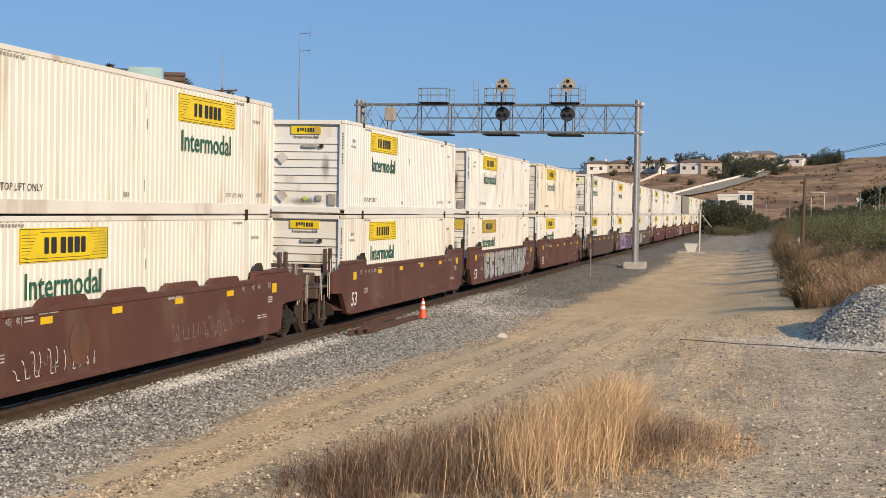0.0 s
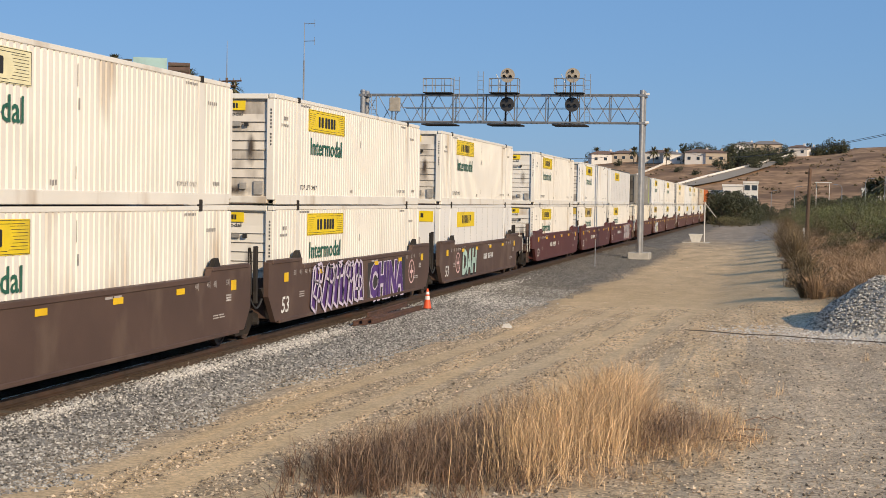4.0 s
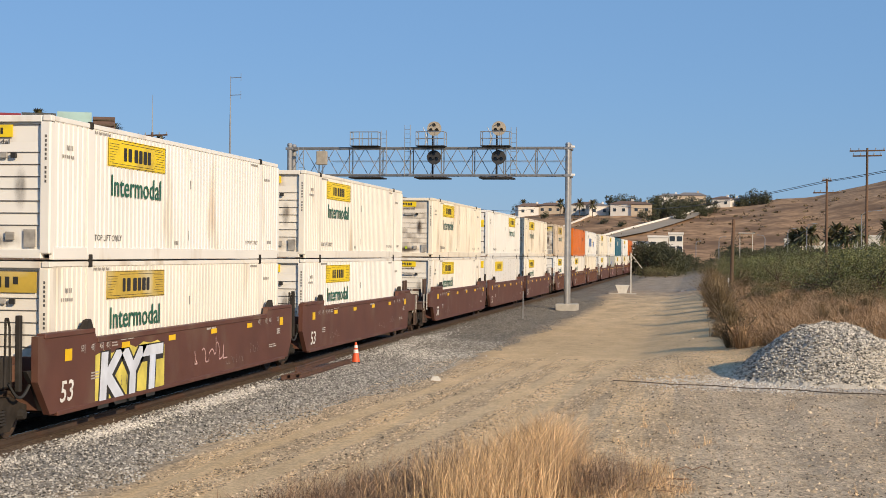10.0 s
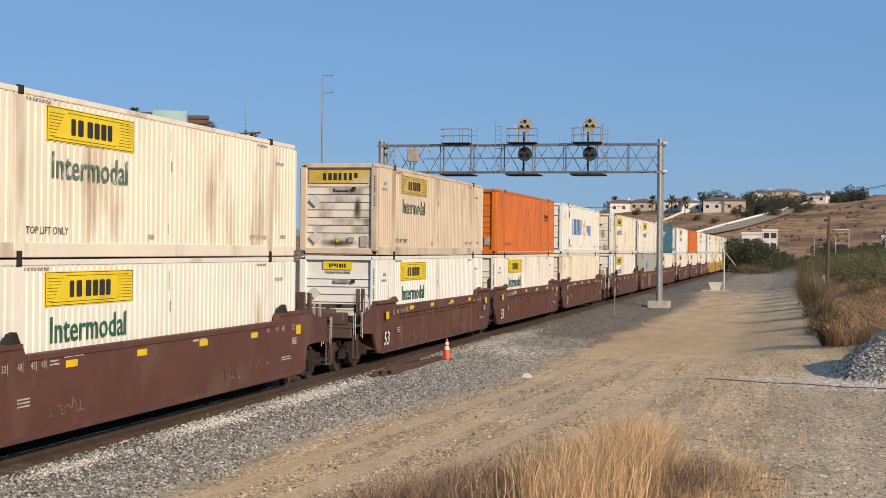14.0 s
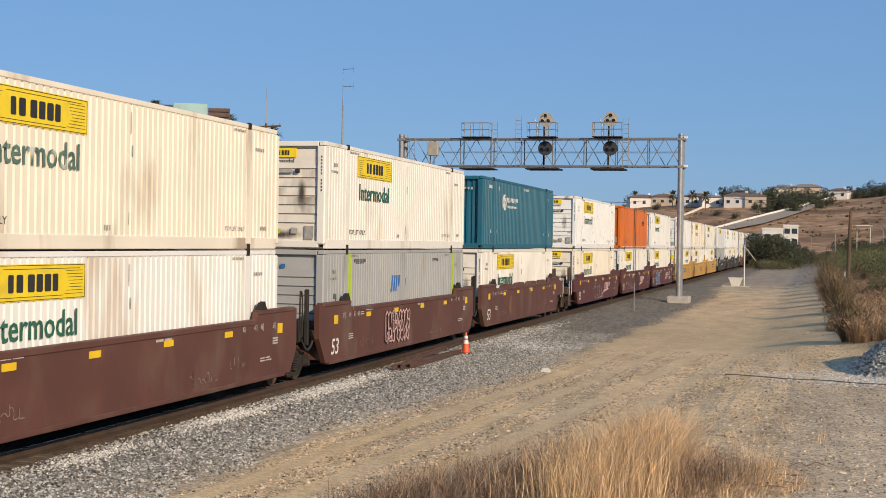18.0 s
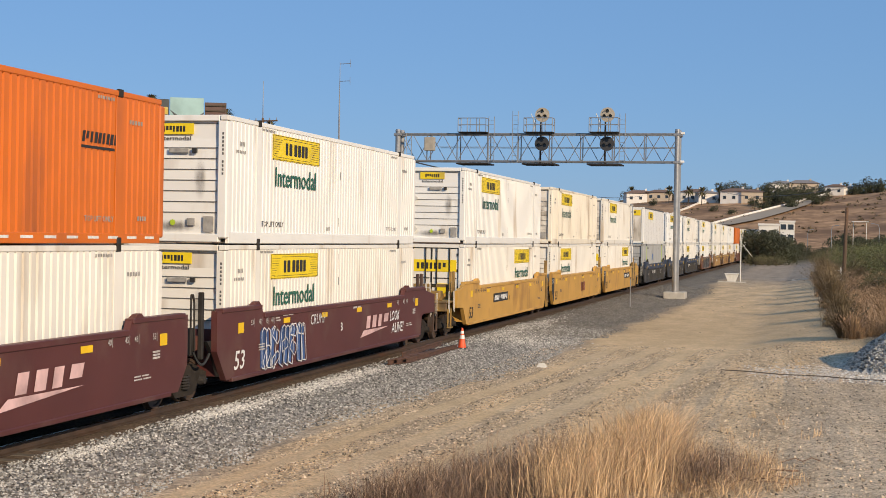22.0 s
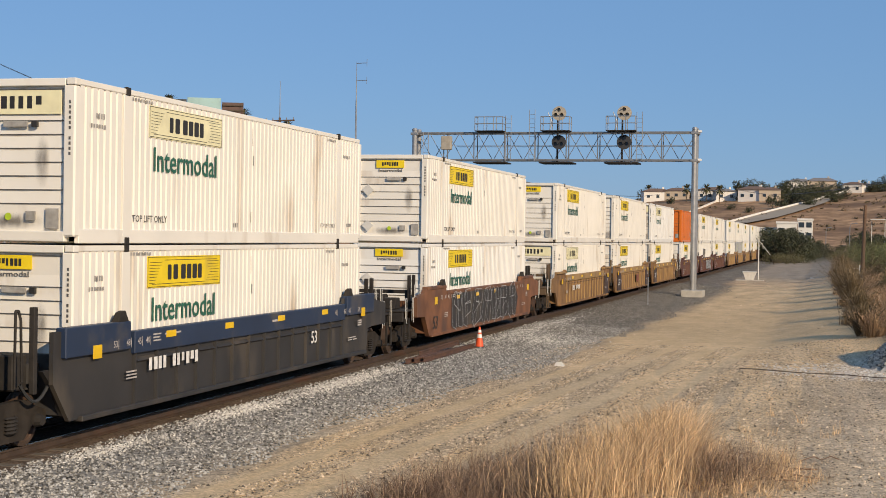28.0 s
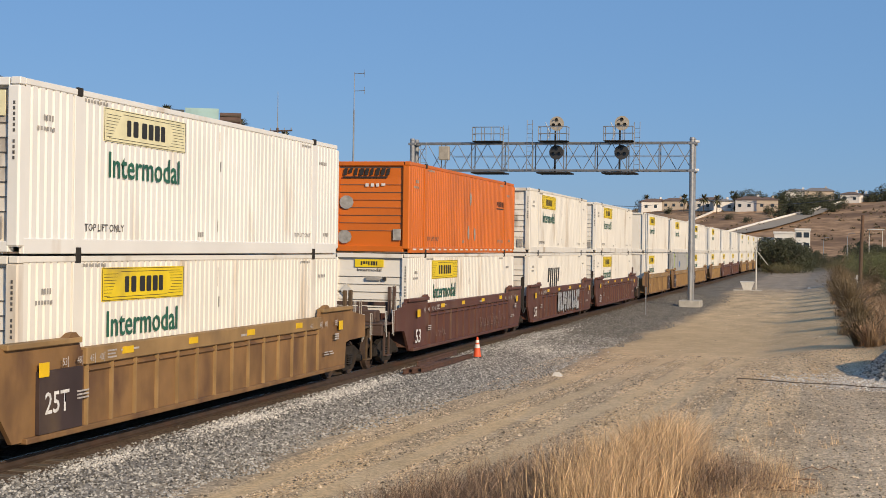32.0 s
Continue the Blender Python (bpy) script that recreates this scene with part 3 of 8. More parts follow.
def strew(n, x0, x1, y0, y1, near=1.0):
    """Points on the ground, thicker towards y0."""
    u = rs.uniform(0, 1, n) ** near
    x, y = rs.uniform(x0, x1, n), y0 + (y1 - y0) * u
    return [(a, b, ground_height(a, b) + 0.005) for a, b in zip(x.tolist(), y.tolist())]


p_ = strew(46000, -12.75, -8.4, 15, 66, 1.5)
p_ = [q for q in p_ if q[0] < -9.7 + 0.08 * max(0.0, q[1] - 30) * (q[1] < 48) + 1.4 * (q[1] >= 48) + 0.9 * noise.noise((q[0], q[1] * 0.4, 2.0))]
stones("ballast_stones", p_, rs.uniform(0.014, 0.042, len(p_)), "stone", "loose grey ballast stones beside the track")
p_ = strew(80000, -9.6, 6, 16.5, 56, 1.3)
p_ = [q for q in p_ if q[0] > -2.4 - 0.6 * noise.noise((q[0], q[1] * 0.3, 1.0)) and rs.uniform() < (0.55 if q[1] < 43 else 0.85) or q[0] <= -2.4 and math.sin((q[0] - 0.067 * q[1]) * 4.6 + 0.4 * math.sin(q[1] * 0.09)) < 0.35 + 0.5 * noise.noise((q[0], q[1] * 0.5, 6.0))]
stones("gravel_stones", p_, rs.uniform(0.008, 0.024, len(p_)) * rs.choice([1, 1, 1.2, 1.9], len(p_)), "tanstone", "loose tan gravel on the dirt")
p_ = []
for cx, cy, wx, wy, n in ((-12.15, 23.2, 0.30, 1.9, 420), (-12.2, 29.6, 0.42, 2.3, 950), (-12.1, 36.5, 0.42, 4.2, 1300), (-11.9, 62, 0.6, 9, 800), (-10.4, 55.5, 1.5, 3.0, 700)):
    for a, b in zip(rs.normal(cx, wx * 0.5, n).tolist(), rs.normal(cy, wy * 0.5, n).tolist()):
        p_.append((a, b, ground_height(a, b) + 0.01))
for a, b in zip((rs.uniform(0, 1, 1900) ** 0.6 * 6 - 2.2).tolist(), rs.normal(47.0, 1.3, 1900).tolist()):
    p_.append((a, b, ground_height(a, b) + 0.01))
stones("pale_stones", p_, rs.uniform(0.018, 0.045, len(p_)), "whitestone", "pale fresh ballast spilled along the track and road")
p_ = [q for q in strew(17000, -12.7, -6.6, 60, 130, 1.5) if q[0] < -7.9 + 0.9 * noise.noise((q[0], q[1] * 0.15, 5.0))]
stones("far_ballast_stones", p_, rs.uniform(0.02, 0.05, len(p_)), "farstone", "loose grey ballast stones further along the track")
p_ = strew(70, -8.5, 0.6, 54, 150, 1.2)
stones("road_stones", p_, rs.uniform(0.03, 0.075, len(p_)), "tanstone", "scattered tan stones on the dirt road")
rock = single("rock", Shape().add([(-0.16, -0.1, 0), (0.15, -0.12, 0), (0.18, 0.1, 0), (-0.12, 0.14, 0), (-0.1, -0.06, 0.14), (0.08, -0.07, 0.17), (0.1, 0.06, 0.12), (-0.07, 0.08, 0.15)],
              [(3, 2, 1, 0), (0, 1, 5, 4), (1, 2, 6, 5), (2, 3, 7, 6), (3, 0, 4, 7), (4, 5, 6, 7)]), "whitestone", "single pale rock lying on the dirt", "rock", m=pose(-8.08, 45.4, ground_height(-8.08, 45.4) - 0.02))

# ---- gravel heap ----
heap = thing("gravel_pile", "tall heap of crushed grey gravel", "gravel pile", m=pose(0, 0, 0))


def heap_z(x, y):
    d = math.hypot((x - 4.7) / (3.5 if x < 4.7 else 2.6), (y - 49.6) / 3.3)
    return GROUND + 1.74 * max(0.0, 1 - d ** 2.5) * (1 + 0.20 * noise.noise((x * 0.6, y * 0.6, 0))) + 0.26 * max(0, 1 - d) * noise.noise((x * 1.5, y * 1.5, 5))


hx, hy = [0.4 + 0.25 * i for i in range(41)], [46.2 + 0.25 * i for i in range(30)]
part("core", Shape().add([(x, y, heap_z(x, y) - 0.02) for y in hy for x in hx], [(j * 41 + i, j * 41 + i + 1, (j + 1) * 41 + i + 1, (j + 1) * 41 + i) for j in range(29) for i in range(40)]), "crushed", heap)
p_ = [(a, b, heap_z(a, b)) for a, b in zip(rs.uniform(0.9, 7.6, 21000).tolist(), rs.uniform(46.2, 53.0, 21000).tolist()) if heap_z(a, b) > GROUND + 0.02]
st = stones("loose_gravel", p_, rs.uniform(0.026, 0.066, len(p_)), "crushed", "")
st.parent = heap
del st["category"]

hose = [(-2.6 + 0.3 * i, 46.6 - 0.095 * i + 0.12 * math.sin(i * 0.8), ground_height(-2.6 + 0.3 * i, 46.6 - 0.095 * i) + 0.03) for i in range(34)]
single("hose", Shape().cord(hose, 0.017, 5), "bark", "dark hose lying across the gravel", "hose")

# ---- traffic cone, scrap rail, small posts ----
cone = thing("traffic_cone", "orange traffic cone with two white collars on ballast", "traffic cone", m=pose(-11.66, 49.6, ground_height(-11.66, 49.6)))
part("base", Shape().box(-0.19, 0.19, -0.19, 0.19, 0, 0.035, 0.012), "rubber", cone, "black rubber base")
part("body", Shape().tube((0, 0, 0.035), (0, 0, 0.72), 0.145, 0.03, 16), "cone", cone)
part("collar", Shape().tube((0, 0, 0.34), (0, 0, 0.46), 0.099, 0.079, 16), "conewhite", cone, "white reflective collar")
part("collar", Shape().tube((0, 0, 0.52), (0, 0, 0.61), 0.070, 0.055, 16), "conewhite", cone, "white reflective collar")
for i, (dx, dz) in enumerate(((0, 0.0), (0.16, 0.0), (0.34, 0.0), (0.1, 0.15))):
    r_ = thing("scrap_rail", "rusty length of rail lying on the ballast", "rail", "scrap rails beside the track", m=pose(-12.1 + dx, 41.9 + 0.4 * i, ground_height(-12, 44) + 0.02 + dz, 0, 0, -3 + 1.5 * i))
    part("foot", Shape().box(-0.07, 0.07, 0, 7.2 - 0.6 * i, 0, 0.025, 0.006), "oldrail", r_)
    part("web", Shape().box(-0.012, 0.012, 0, 7.2 - 0.6 * i, 0.022, 0.12), "oldrail", r_)
    part("head", Shape().box(-0.036, 0.036, 0, 7.2 - 0.6 * i, 0.115, 0.155, 0.008), "oldrail", r_)


def at(az, el, r):
    return Vector((r * math.sin(radians(az)), r * math.cos(radians(az)), 3.68 + r * math.tan(radians(el))))


mp = thing("marker_post", "thin steel marker post in the ballast", "post", m=pose(-10.35, 88.0, GROUND))
part("stake", Shape().box(-0.03, 0.03, -0.03, 0.03, -0.1, 1.75, 0.006), "galv", mp)
part("cap", Shape().box(-0.045, 0.045, -0.045, 0.045, 1.75, 1.83, 0.01), "rust", mp, "rusty cap")
cab = thing("equipment_box", "pale tapered equipment box on a slab by the track", "box", m=pose(-7.5, 150.5, GROUND) @ Matrix.Diagonal((0.72, 0.72, 0.95, 1)))
part("slab", Shape().box(-1.9, 1.9, -0.9, 0.9, -0.05, 0.10, 0.02), "concrete", cab)
part("body", Shape().add([(-0.55, -0.5, 0.1), (0.55, -0.5, 0.1), (0.55, 0.5, 0.1), (-0.55, 0.5, 0.1), (-0.9, -0.6, 0.85), (0.9, -0.6, 0.85), (0.9, 0.6, 0.85), (-0.9, 0.6, 0.85)],
     [(3, 2, 1, 0), (0, 1, 5, 4), (1, 2, 6, 5), (2, 3, 7, 6), (3, 0, 4, 7), (4, 5, 6, 7)]), "boxpaint", cab)
part("lid", Shape().box(-0.98, 0.98, -0.66, 0.66, 0.85, 0.97, 0.02), "boxpaint", cab)
bp_ = thing("sign_post", "thin white post with a slanted stay", "post", m=pose(-6.75, 152.5, GROUND))
part("stake", Shape().tube((0, 0, 0), (0, 0, 4.2), 0.07, 0.06, 8), "boxpaint", bp_)
part("stay", Shape().tube((0, 0, 4.1), (1.15, 0.2, 2.6), 0.03, None, 6), "boxpaint", bp_, "thin slanted stay")

# ---- signal gantry ----
GY, GL, GR = 104.6, -29.6, -9.13
gan = thing("signal_gantry", "galvanised steel signal bridge across the tracks", "signal gantry", m=pose(0, GY, 0))
for x in (GL, GR):
    for dy in (-0.55, 0.55):
        part("post", saved("gantry_post", lambda: Shape().tube((0, 0, GROUND), (0, 0, 11.45), 0.19, 0.19, 14).tube((0, 0, 11.45), (0, 0, 11.6), 0.22, 0.16, 14), "galv"), None, gan, at=pose(x, dy, 0))
    part("footing", saved("footing", lambda: Shape().box(-0.75, 0.75, -1.1, 1.1, GROUND - 0.2, 0.12, 0.04), "concrete"), None, gan, "concrete footing", at=pose(x, 0, 0))
    for z in (9.25, 11.2):
        part("post_bracket", saved("post_bracket", lambda: Shape().box(-0.28, 0.28, -0.75, 0.75, -0.09, 0.09, 0.02), "galv"), None, gan, at=pose(x, 0, z))
Z0, Z1 = 9.28, 11.25
for dy in (-0.55, 0.55):
    for z in (Z0, Z1):
        part("chord", saved("chord", lambda: Shape().box(GL, GR, -0.055, 0.055, -0.06, 0.06, 0.012), "truss"), None, gan, at=pose(0, dy, z))
    part("mid_rail", saved("mid_rail", lambda: Shape().tube((GL + 3, 0, 0), (GR, 0, 0), 0.022, None, 6), "galv"), None, gan, at=pose(0, dy, 10.3))
BAYS = 9
bw = (GR - GL) / BAYS
for i in range(BAYS):
    x = GL + i * bw
    for dy in (-0.55, 0.55):
        part("upright", saved("truss_upright", lambda: Shape().box(-0.035, 0.035, -0.035, 0.035, Z0, Z1, 0.008), "truss"), None, gan, at=pose(x + bw * 0.98, dy, 0))
        lo, hi = (Z0, Z1) if dy < 0 else (Z1, Z0)
        a, b_ = ((x, lo), (x + bw / 2, hi)), ((x + bw / 2, hi), (x + bw, lo))
        for k, ((xa, za), (xb, zb)) in enumerate((a, b_)):
            part("diagonal", saved(("diagonal", k, dy < 0), lambda: Shape().tube((0, 0, za), (xb - xa, 0, zb), 0.028, None, 6), "truss"), None, gan, at=pose(xa, dy, 0))
    part("cross_tie", saved("cross_tie", lambda: Shape().tube((0, -0.55, 0), (0, 0.55, 0), 0.03, None, 6), "galv"), None, gan, at=pose(x, 0, Z0))
    part("cross_tie", saved("cross_tie", None, None), None, gan, at=pose(x, 0, Z1))


def ladder_run(parent, x, y, z0, z1):
    l_ = part("ladder", saved(("gantry_ladder", z0, z1), lambda: Shape().tube((-0.2, 0, z0), (-0.2, 0, z1), 0.025, None, 6).tube((0.2, 0, z0), (0.2, 0, z1), 0.025, None, 6), "galv"), None, parent, at=pose(x, y, 0))
    for k in range(int((z1 - z0) / 0.32)):
        part("rung", saved("gantry_rung", lambda: Shape().tube((-0.2, 0, 0), (0.2, 0, 0), 0.014, None, 5), "galv"), None, l_, at=pose(0, 0, z0 + 0.16 + 0.32 * k))


def signal_bay(x, lit):
    deck = part("platform", saved("platform", lambda: Shape().box(-1.05, 1.05, -1.5, -0.5, 11.30, 11.36, 0.01), "shadowgap"), None, gan, "grated signal platform", at=pose(x, 0, 0))
    part("lower_deck", saved("lower_deck", lambda: Shape().box(-1.2, 1.2, -1.2, 0.9, 9.02, 9.12, 0.01), "shadowgap"), None, gan, "grated lower walkway", at=pose(x, 0, 0))
    for px in (-1.03, -0.35, 0.35, 1.03):
        for py in (-1.48, -0.55):
            part("rail_post", saved("rail_post", lambda: Shape().tube((0, 0, 11.36), (0, 0, 12.36), 0.032, None, 6), "galv"), None, deck, at=pose(px, py, 0))
    for z in (11.85, 12.34):
        part("guard_rail", saved("guard_rail", lambda: Shape().path([(-1.03, -0.55, 0), (-1.03, -1.48, 0), (1.03, -1.48, 0), (1.03, -0.55, 0)], 0.032, 6), "galv"), None, deck, at=pose(0, 0, z))
    if not lit:
        return
    part("mast", Shape().tube((0, 0, 9.1), (0, 0, 13.0), 0.075, 0.06, 10), "shadowgap", deck, "dark signal mast", at=pose(-0.1, 0.2, 0))
    for z, paint, say in ((12.62, "brass", "round tan signal head"), (10.55, "signalback", "round black signal head")):
        h = part("signal_head", saved(("signal_head", paint), lambda: Shape().tube((0, 0, 0), (0, 0.05, 0), 0.52, 0.52, 24).tube((0, 0.05, 0), (0, 0.35, 0), 0.30, 0.24, 16), paint), None, gan, say, at=pose(x + 0.16, -0.75, z))
        for a in (90, 210, 330):
            c = Vector((0.25 * math.cos(radians(a)), 0, 0.25 * math.sin(radians(a))))
            part("lens", saved(("lens", paint), lambda: Shape().tube((0, -0.03, 0), (0, 0.02, 0), 0.12, 0.12, 14), "lens" if paint != "brass" else "umber"), None, h, "dark signal lens", at=Matrix.Translation(c))
            part("hood", saved(("hood", paint), lambda: Shape().add([(0.14 * math.cos(t), y, 0.14 * math.sin(t)) for t in [i * math.pi / 8 for i in range(9)] for y in (-0.22, 0)], [(2 * i, 2 * i + 1, 2 * i + 3, 2 * i + 2) for i in range(8)]), paint), None, h, at=Matrix.Translation(c))
    part("cable_loop", saved("cable_loop", lambda: Shape().path([(0.05 + 0.16 * math.sin(i * 0.5), 0, 11.4 + 0.16 * i) for i in range(9)], 0.03, 5), "boxpaint"), None, deck, at=pose(-0.55, -0.9, 0))


for x, lit in ((-23.8, False), (-18.95, True), (-14.25, True)):
    signal_bay(x, lit)
for x, z0, z1 in ((-22.5, 9.2, 12.5), (-20.75, 9.2, 12.9), (-13.0, 9.2, 12.7), (GL + 0.9, 5.5, 11.3)):
    ladder_run(gan, x, -0.75, z0, z1)
part("control_box", Shape().box(-0.38, 0.38, -1.0, -0.6, 10.0, 11.0, 0.03), "brass", gan, "grey control cabinet", at=pose(-27.1, 0, 0))
for z in (9.3, 11.3):
    part("floodlight", saved("floodlight", lambda: Shape().box(0.2, 0.5, -0.75, -0.5, -0.08, 0.08, 0.02), "conewhite"), None, gan, at=pose(GR, 0, z))

# ---- masts, poles, cables ----
b = at(-18.19, 0, 136)
ant = thing("antenna_mast", "slender steel mast with two dipole arms", "antenna", m=pose(b.x, b.y, GROUND))
top = 3.68 + 136 * math.tan(radians(6.72)) - GROUND
part("mast", Shape().tube((0, 0, 0), (0, 0, top - 3.5), 0.13, 0.07, 8).tube((0, 0, top - 3.5), (0, 0, top), 0.05, 0.025, 6), "mast", ant)
for z in (top - 0.15, top - 1.75):
    a_ = part("arm", saved("ant_arm", lambda: Shape().tube((0, 0, 0), (1.15, 0, 0), 0.03, None, 6), "mast"), None, ant, at=pose(0, 0, z, 0, 0, -15))
    part("dipole", saved("dipole", lambda: Shape().tube((1.12, 0, -0.35), (1.12, 0, 0.35), 0.02, None, 5), "mast"), None, a_)
b = at(-21.15, 0, 140)


def power_pole(p, height, arms, label, lean=0.0, whip=0.0):
    t = thing("utility_pole", label, "utility pole", "utility poles", m=pose(p.x, p.y, GROUND, 0, lean, -15))
    part("shaft", Shape().tube((0, 0, 0), (0, 0, height), 0.17, 0.11, 10), "wood", t)
    for z, w in arms:
        c = part("crossarm", Shape().box(-w, w, -0.06, 0.06, z - 0.07, z + 0.07, 0.01), "wood", t)
        for k in range(5):
            part("insulator", saved("insulator", lambda: Shape().tube((0, 0, 0), (0, 0, 0.22), 0.06, 0.04, 8), "mast"), None, c, at=pose(-w + 0.1 + k * (w - 0.1) / 2, 0, z + 0.07))
    if whip:
        part("whip_aerial", Shape().tube((0, 0, height), (0, 0, height + whip), 0.05, 0.02, 6), "mast", t, "thin whip aerial")
    return t


power_pole(b, 3.68 + 140 * math.tan(radians(4.5)) - GROUND, ((14.75, 1.7), (14.3, 1.0)), "wooden utility pole with a crossarm and a whip aerial", 0, 3.5)
power_pole(at(4.82, 0, 165), 12.5, ((12.35, 0.5), (11.0, 1.45)), "wooden utility pole with two crossarms")
power_pole(at(6.28, 0, 150), 14.75, ((14.5, 1.7), (14.0, 1.4)), "tall dark utility pole with crossarms")
stub = thing("wooden_post", "weathered brown wooden pole with a white tag at its foot", "post", m=pose(2.62, 117.5, GROUND + 0.15, 0, 1.6, 0))
part("shaft", Shape().tube((0, 0, 0), (0, 0, 6.75), 0.165, 0.125, 10), "wood", stub)
part("tag", Shape().box(-0.28, -0.16, -0.05, 0.05, 0.5, 2.1, 0.01), "conewhite", stub, "white plastic guard")
rail_ = thing("pipe_barrier", "low white pipe barrier in the weeds", "barrier", m=pose(2.05, 118.5, GROUND + 0.1))
part("bar", Shape().tube((-0.42, 0, 1.9), (0.45, 0, 1.9), 0.035, None, 6), "boxpaint", rail_)
part("leg", Shape().tube((-0.42, 0, 0), (-0.42, 0, 1.9), 0.035, None, 6), "boxpaint", rail_)


def lamp_post(p, height, reach):
    t = thing("street_lamp", "slim steel street lamp with a curved arm", "street lamp", "street lamps", m=pose(p.x, p.y, GROUND))
    part("pole", Shape().tube((0, 0, 0), (0, 0, height - 0.8), 0.11, 0.07, 8), "mast", t)
    part("arm", Shape().path([(0, 0, height - 0.8), (reach * 0.3, 0, height - 0.2), (reach, 0, height)], 0.05, 6), "mast", t)
    part("lamp_head", Shape().box(reach, reach + (0.8 if reach > 0 else -0.8), -0.15, 0.15, height - 0.08, height + 0.06, 0.02) if reach > 0 else Shape().box(reach - 0.8, reach, -0.15, 0.15, height - 0.08, height + 0.06, 0.02), "mast", t)


for az, el, r, reach in ((6.1, 1.75, 260, 2.5), (0.82, 0.72, 330, 0.8), (2.55, 0.8, 330, -1.0), (4.1, 1.25, 300, 1.2), (-0.05, 0.55, 380, 0.6), (3.4, 1.05, 330, 1.0)):
    lamp_post(at(az, 0, r), 3.68 + r * math.tan(radians(el)) - GROUND, reach)


def cable(name, a, c, sag, label, r=0.03):
    a, c = Vector(a), Vector(c)
    pts = [a.lerp(c, i / 14) - Vector((0, 0, sag * 4 * (i / 14) * (1 - i / 14))) for i in range(15)]
    single(name, Shape().cord(pts, r, 4), "cable", label, "cable", "overhead cables")


for k in (-0.4, 0.4):
    cable("power_line", at(4.82, 2.85, 165) + Vector((k, 0, 0)), at(-3.6, 2.05, 620) + Vector((k, 0, 0)), 3.0, "dark overhead power line")
    cable("power_line", at(4.82, 2.85, 165) + Vector((k, 0, 0)), at(16, 6.0, 140) + Vector((k, 0, 0)), 1.0, "dark overhead power line")
cable("signal_cable", at(-15.6, 3.0, 108), at(-6.3, 1.75, 420), 1.5, "dark cable hanging beyond the gantry", 0.05)
w0, w1 = at(-37.63, 8.94, 100), at(-26.71, 4.38, 240)
power_pole(w0, w0.z - GROUND + 0.2, ((w0.z - GROUND - 0.1, 1.6),), "tall wooden utility pole beside the tracks")
power_pole(w1, w1.z - GROUND + 0.2, ((w1.z - GROUND - 0.1, 1.6),), "wooden utility pole beyond the tracks")
for k, drop in ((-1.3, 0.0), (0, 0.45), (1.3, 1.0)):
    cable("power_line", w0 + Vector((k, 0, -drop)), w1 + Vector((k, 0, -drop)), 0.4, "thin dark overhead power line", 0.018)

# ---- billboards ----
bb = thing("billboard", "large roadside billboard with a red, a dark and a teal poster", "billboard")
b0, b1 = at(-27.04, 0, 152), at(-23.41, 0, 152)
bb.matrix_basis = pose(b0.x, b0.y, 0, 0, 0, math.degrees(math.atan2(b1.y - b0.y, b1.x - b0.x)))
wid = (b1 - b0).length
zt, zb = 3.68 + 152 * math.tan(radians(5.06)), 3.68 + 152 * math.tan(radians(3.41))
for f0, f1, rise, paint, say in ((0.0, 0.29, 0, "bbred", "deep red poster"), (0.29, 0.64, 0.1, "bbdark", "dark poster"), (0.644, 1.0, 0.32, "bbteal", "pale teal poster")):
    part("poster", Shape().box(f0 * wid, f1 * wid - 0.03, -0.12, 0.12, zb, zt + rise, 0.02), paint, bb, say)
part("wordmark", bars(8, 2.2, 0.34, "chalk", "y", 8), None, bb, "pale bars in place of a name", at=pose(0.35, -0.13, zb + 1.05))
part("wordmark", bars(12, 1.8, 0.14, "chalk", "y", 12), None, bb, at=pose(0.5, -0.13, zb + 0.78))
part("emblem", Shape().add([(-0.28, 0, 1.0), (-0.05, 0, 1.0), (-0.05, 0, 0.25), (0.1, 0, -0.55), (0.0, 0, -0.55), (-0.28, 0, 0.2)], [(0, 1, 2, 3, 4, 5)]).add([(0.02, 0, 1.0), (0.3, 0, 0.95), (0.34, 0, 0.6), (0.2, 0, 0.35), (0.02, 0, 0.35)], [(0, 1, 2, 3, 4)]), "boxpaint", bb, "pale emblem", at=pose(1.5, -0.14, zb + 2.2))
part("lettering", lettering("PERFECT", 0.56, 2.35, "boxpaint", "y"), None, bb, "white capital letters", at=pose(0.295 * wid + 0.15, -0.135, zb + 0.72))
for k, (x_, z_, w_, h_, paint) in enumerate(((0.52, 2.9, 0.5, 0.7, "boxpaint"), (0.575, 2.95, 0.45, 0.75, "oldyellow"), (0.57, 1.9, 0.45, 0.6, "boxpaint"), (0.33, 2.0, 0.35, 1.1, "boxpaint"), (0.40, 1.75, 1.1, 0.22, "galv"))):
    part("picture_patch", Shape().box(0, w_, -0.008, 0, 0, h_, 0.002), paint, bb, "pale patch of the picture", at=pose(x_ * wid, -0.125, zb + z_))
part("painted_figure", Shape().add([(-1.75, 0, 1.2), (-1.2, 0, 0.8), (-0.35, 0, 0.25), (-0.3, 0, -1.4), (0.3, 0, -1.4), (0.3, 0, 0.2), (1.1, 0, 0.55), (1.75, 0, 1.0), (1.75, 0, 0.85), (1.1, 0, 0.3), (0.35, 0, -0.1), (-0.35, 0, -0.05), (-1.2, 0, 0.5)], [(0, 1, 2, 12), (2, 5, 10, 11), (3, 4, 10, 11), (5, 6, 9, 10), (6, 7, 8, 9)]), "bbdark", bb, "dark branching shape", at=pose(0.82 * wid, -0.13, zb + 2.3))
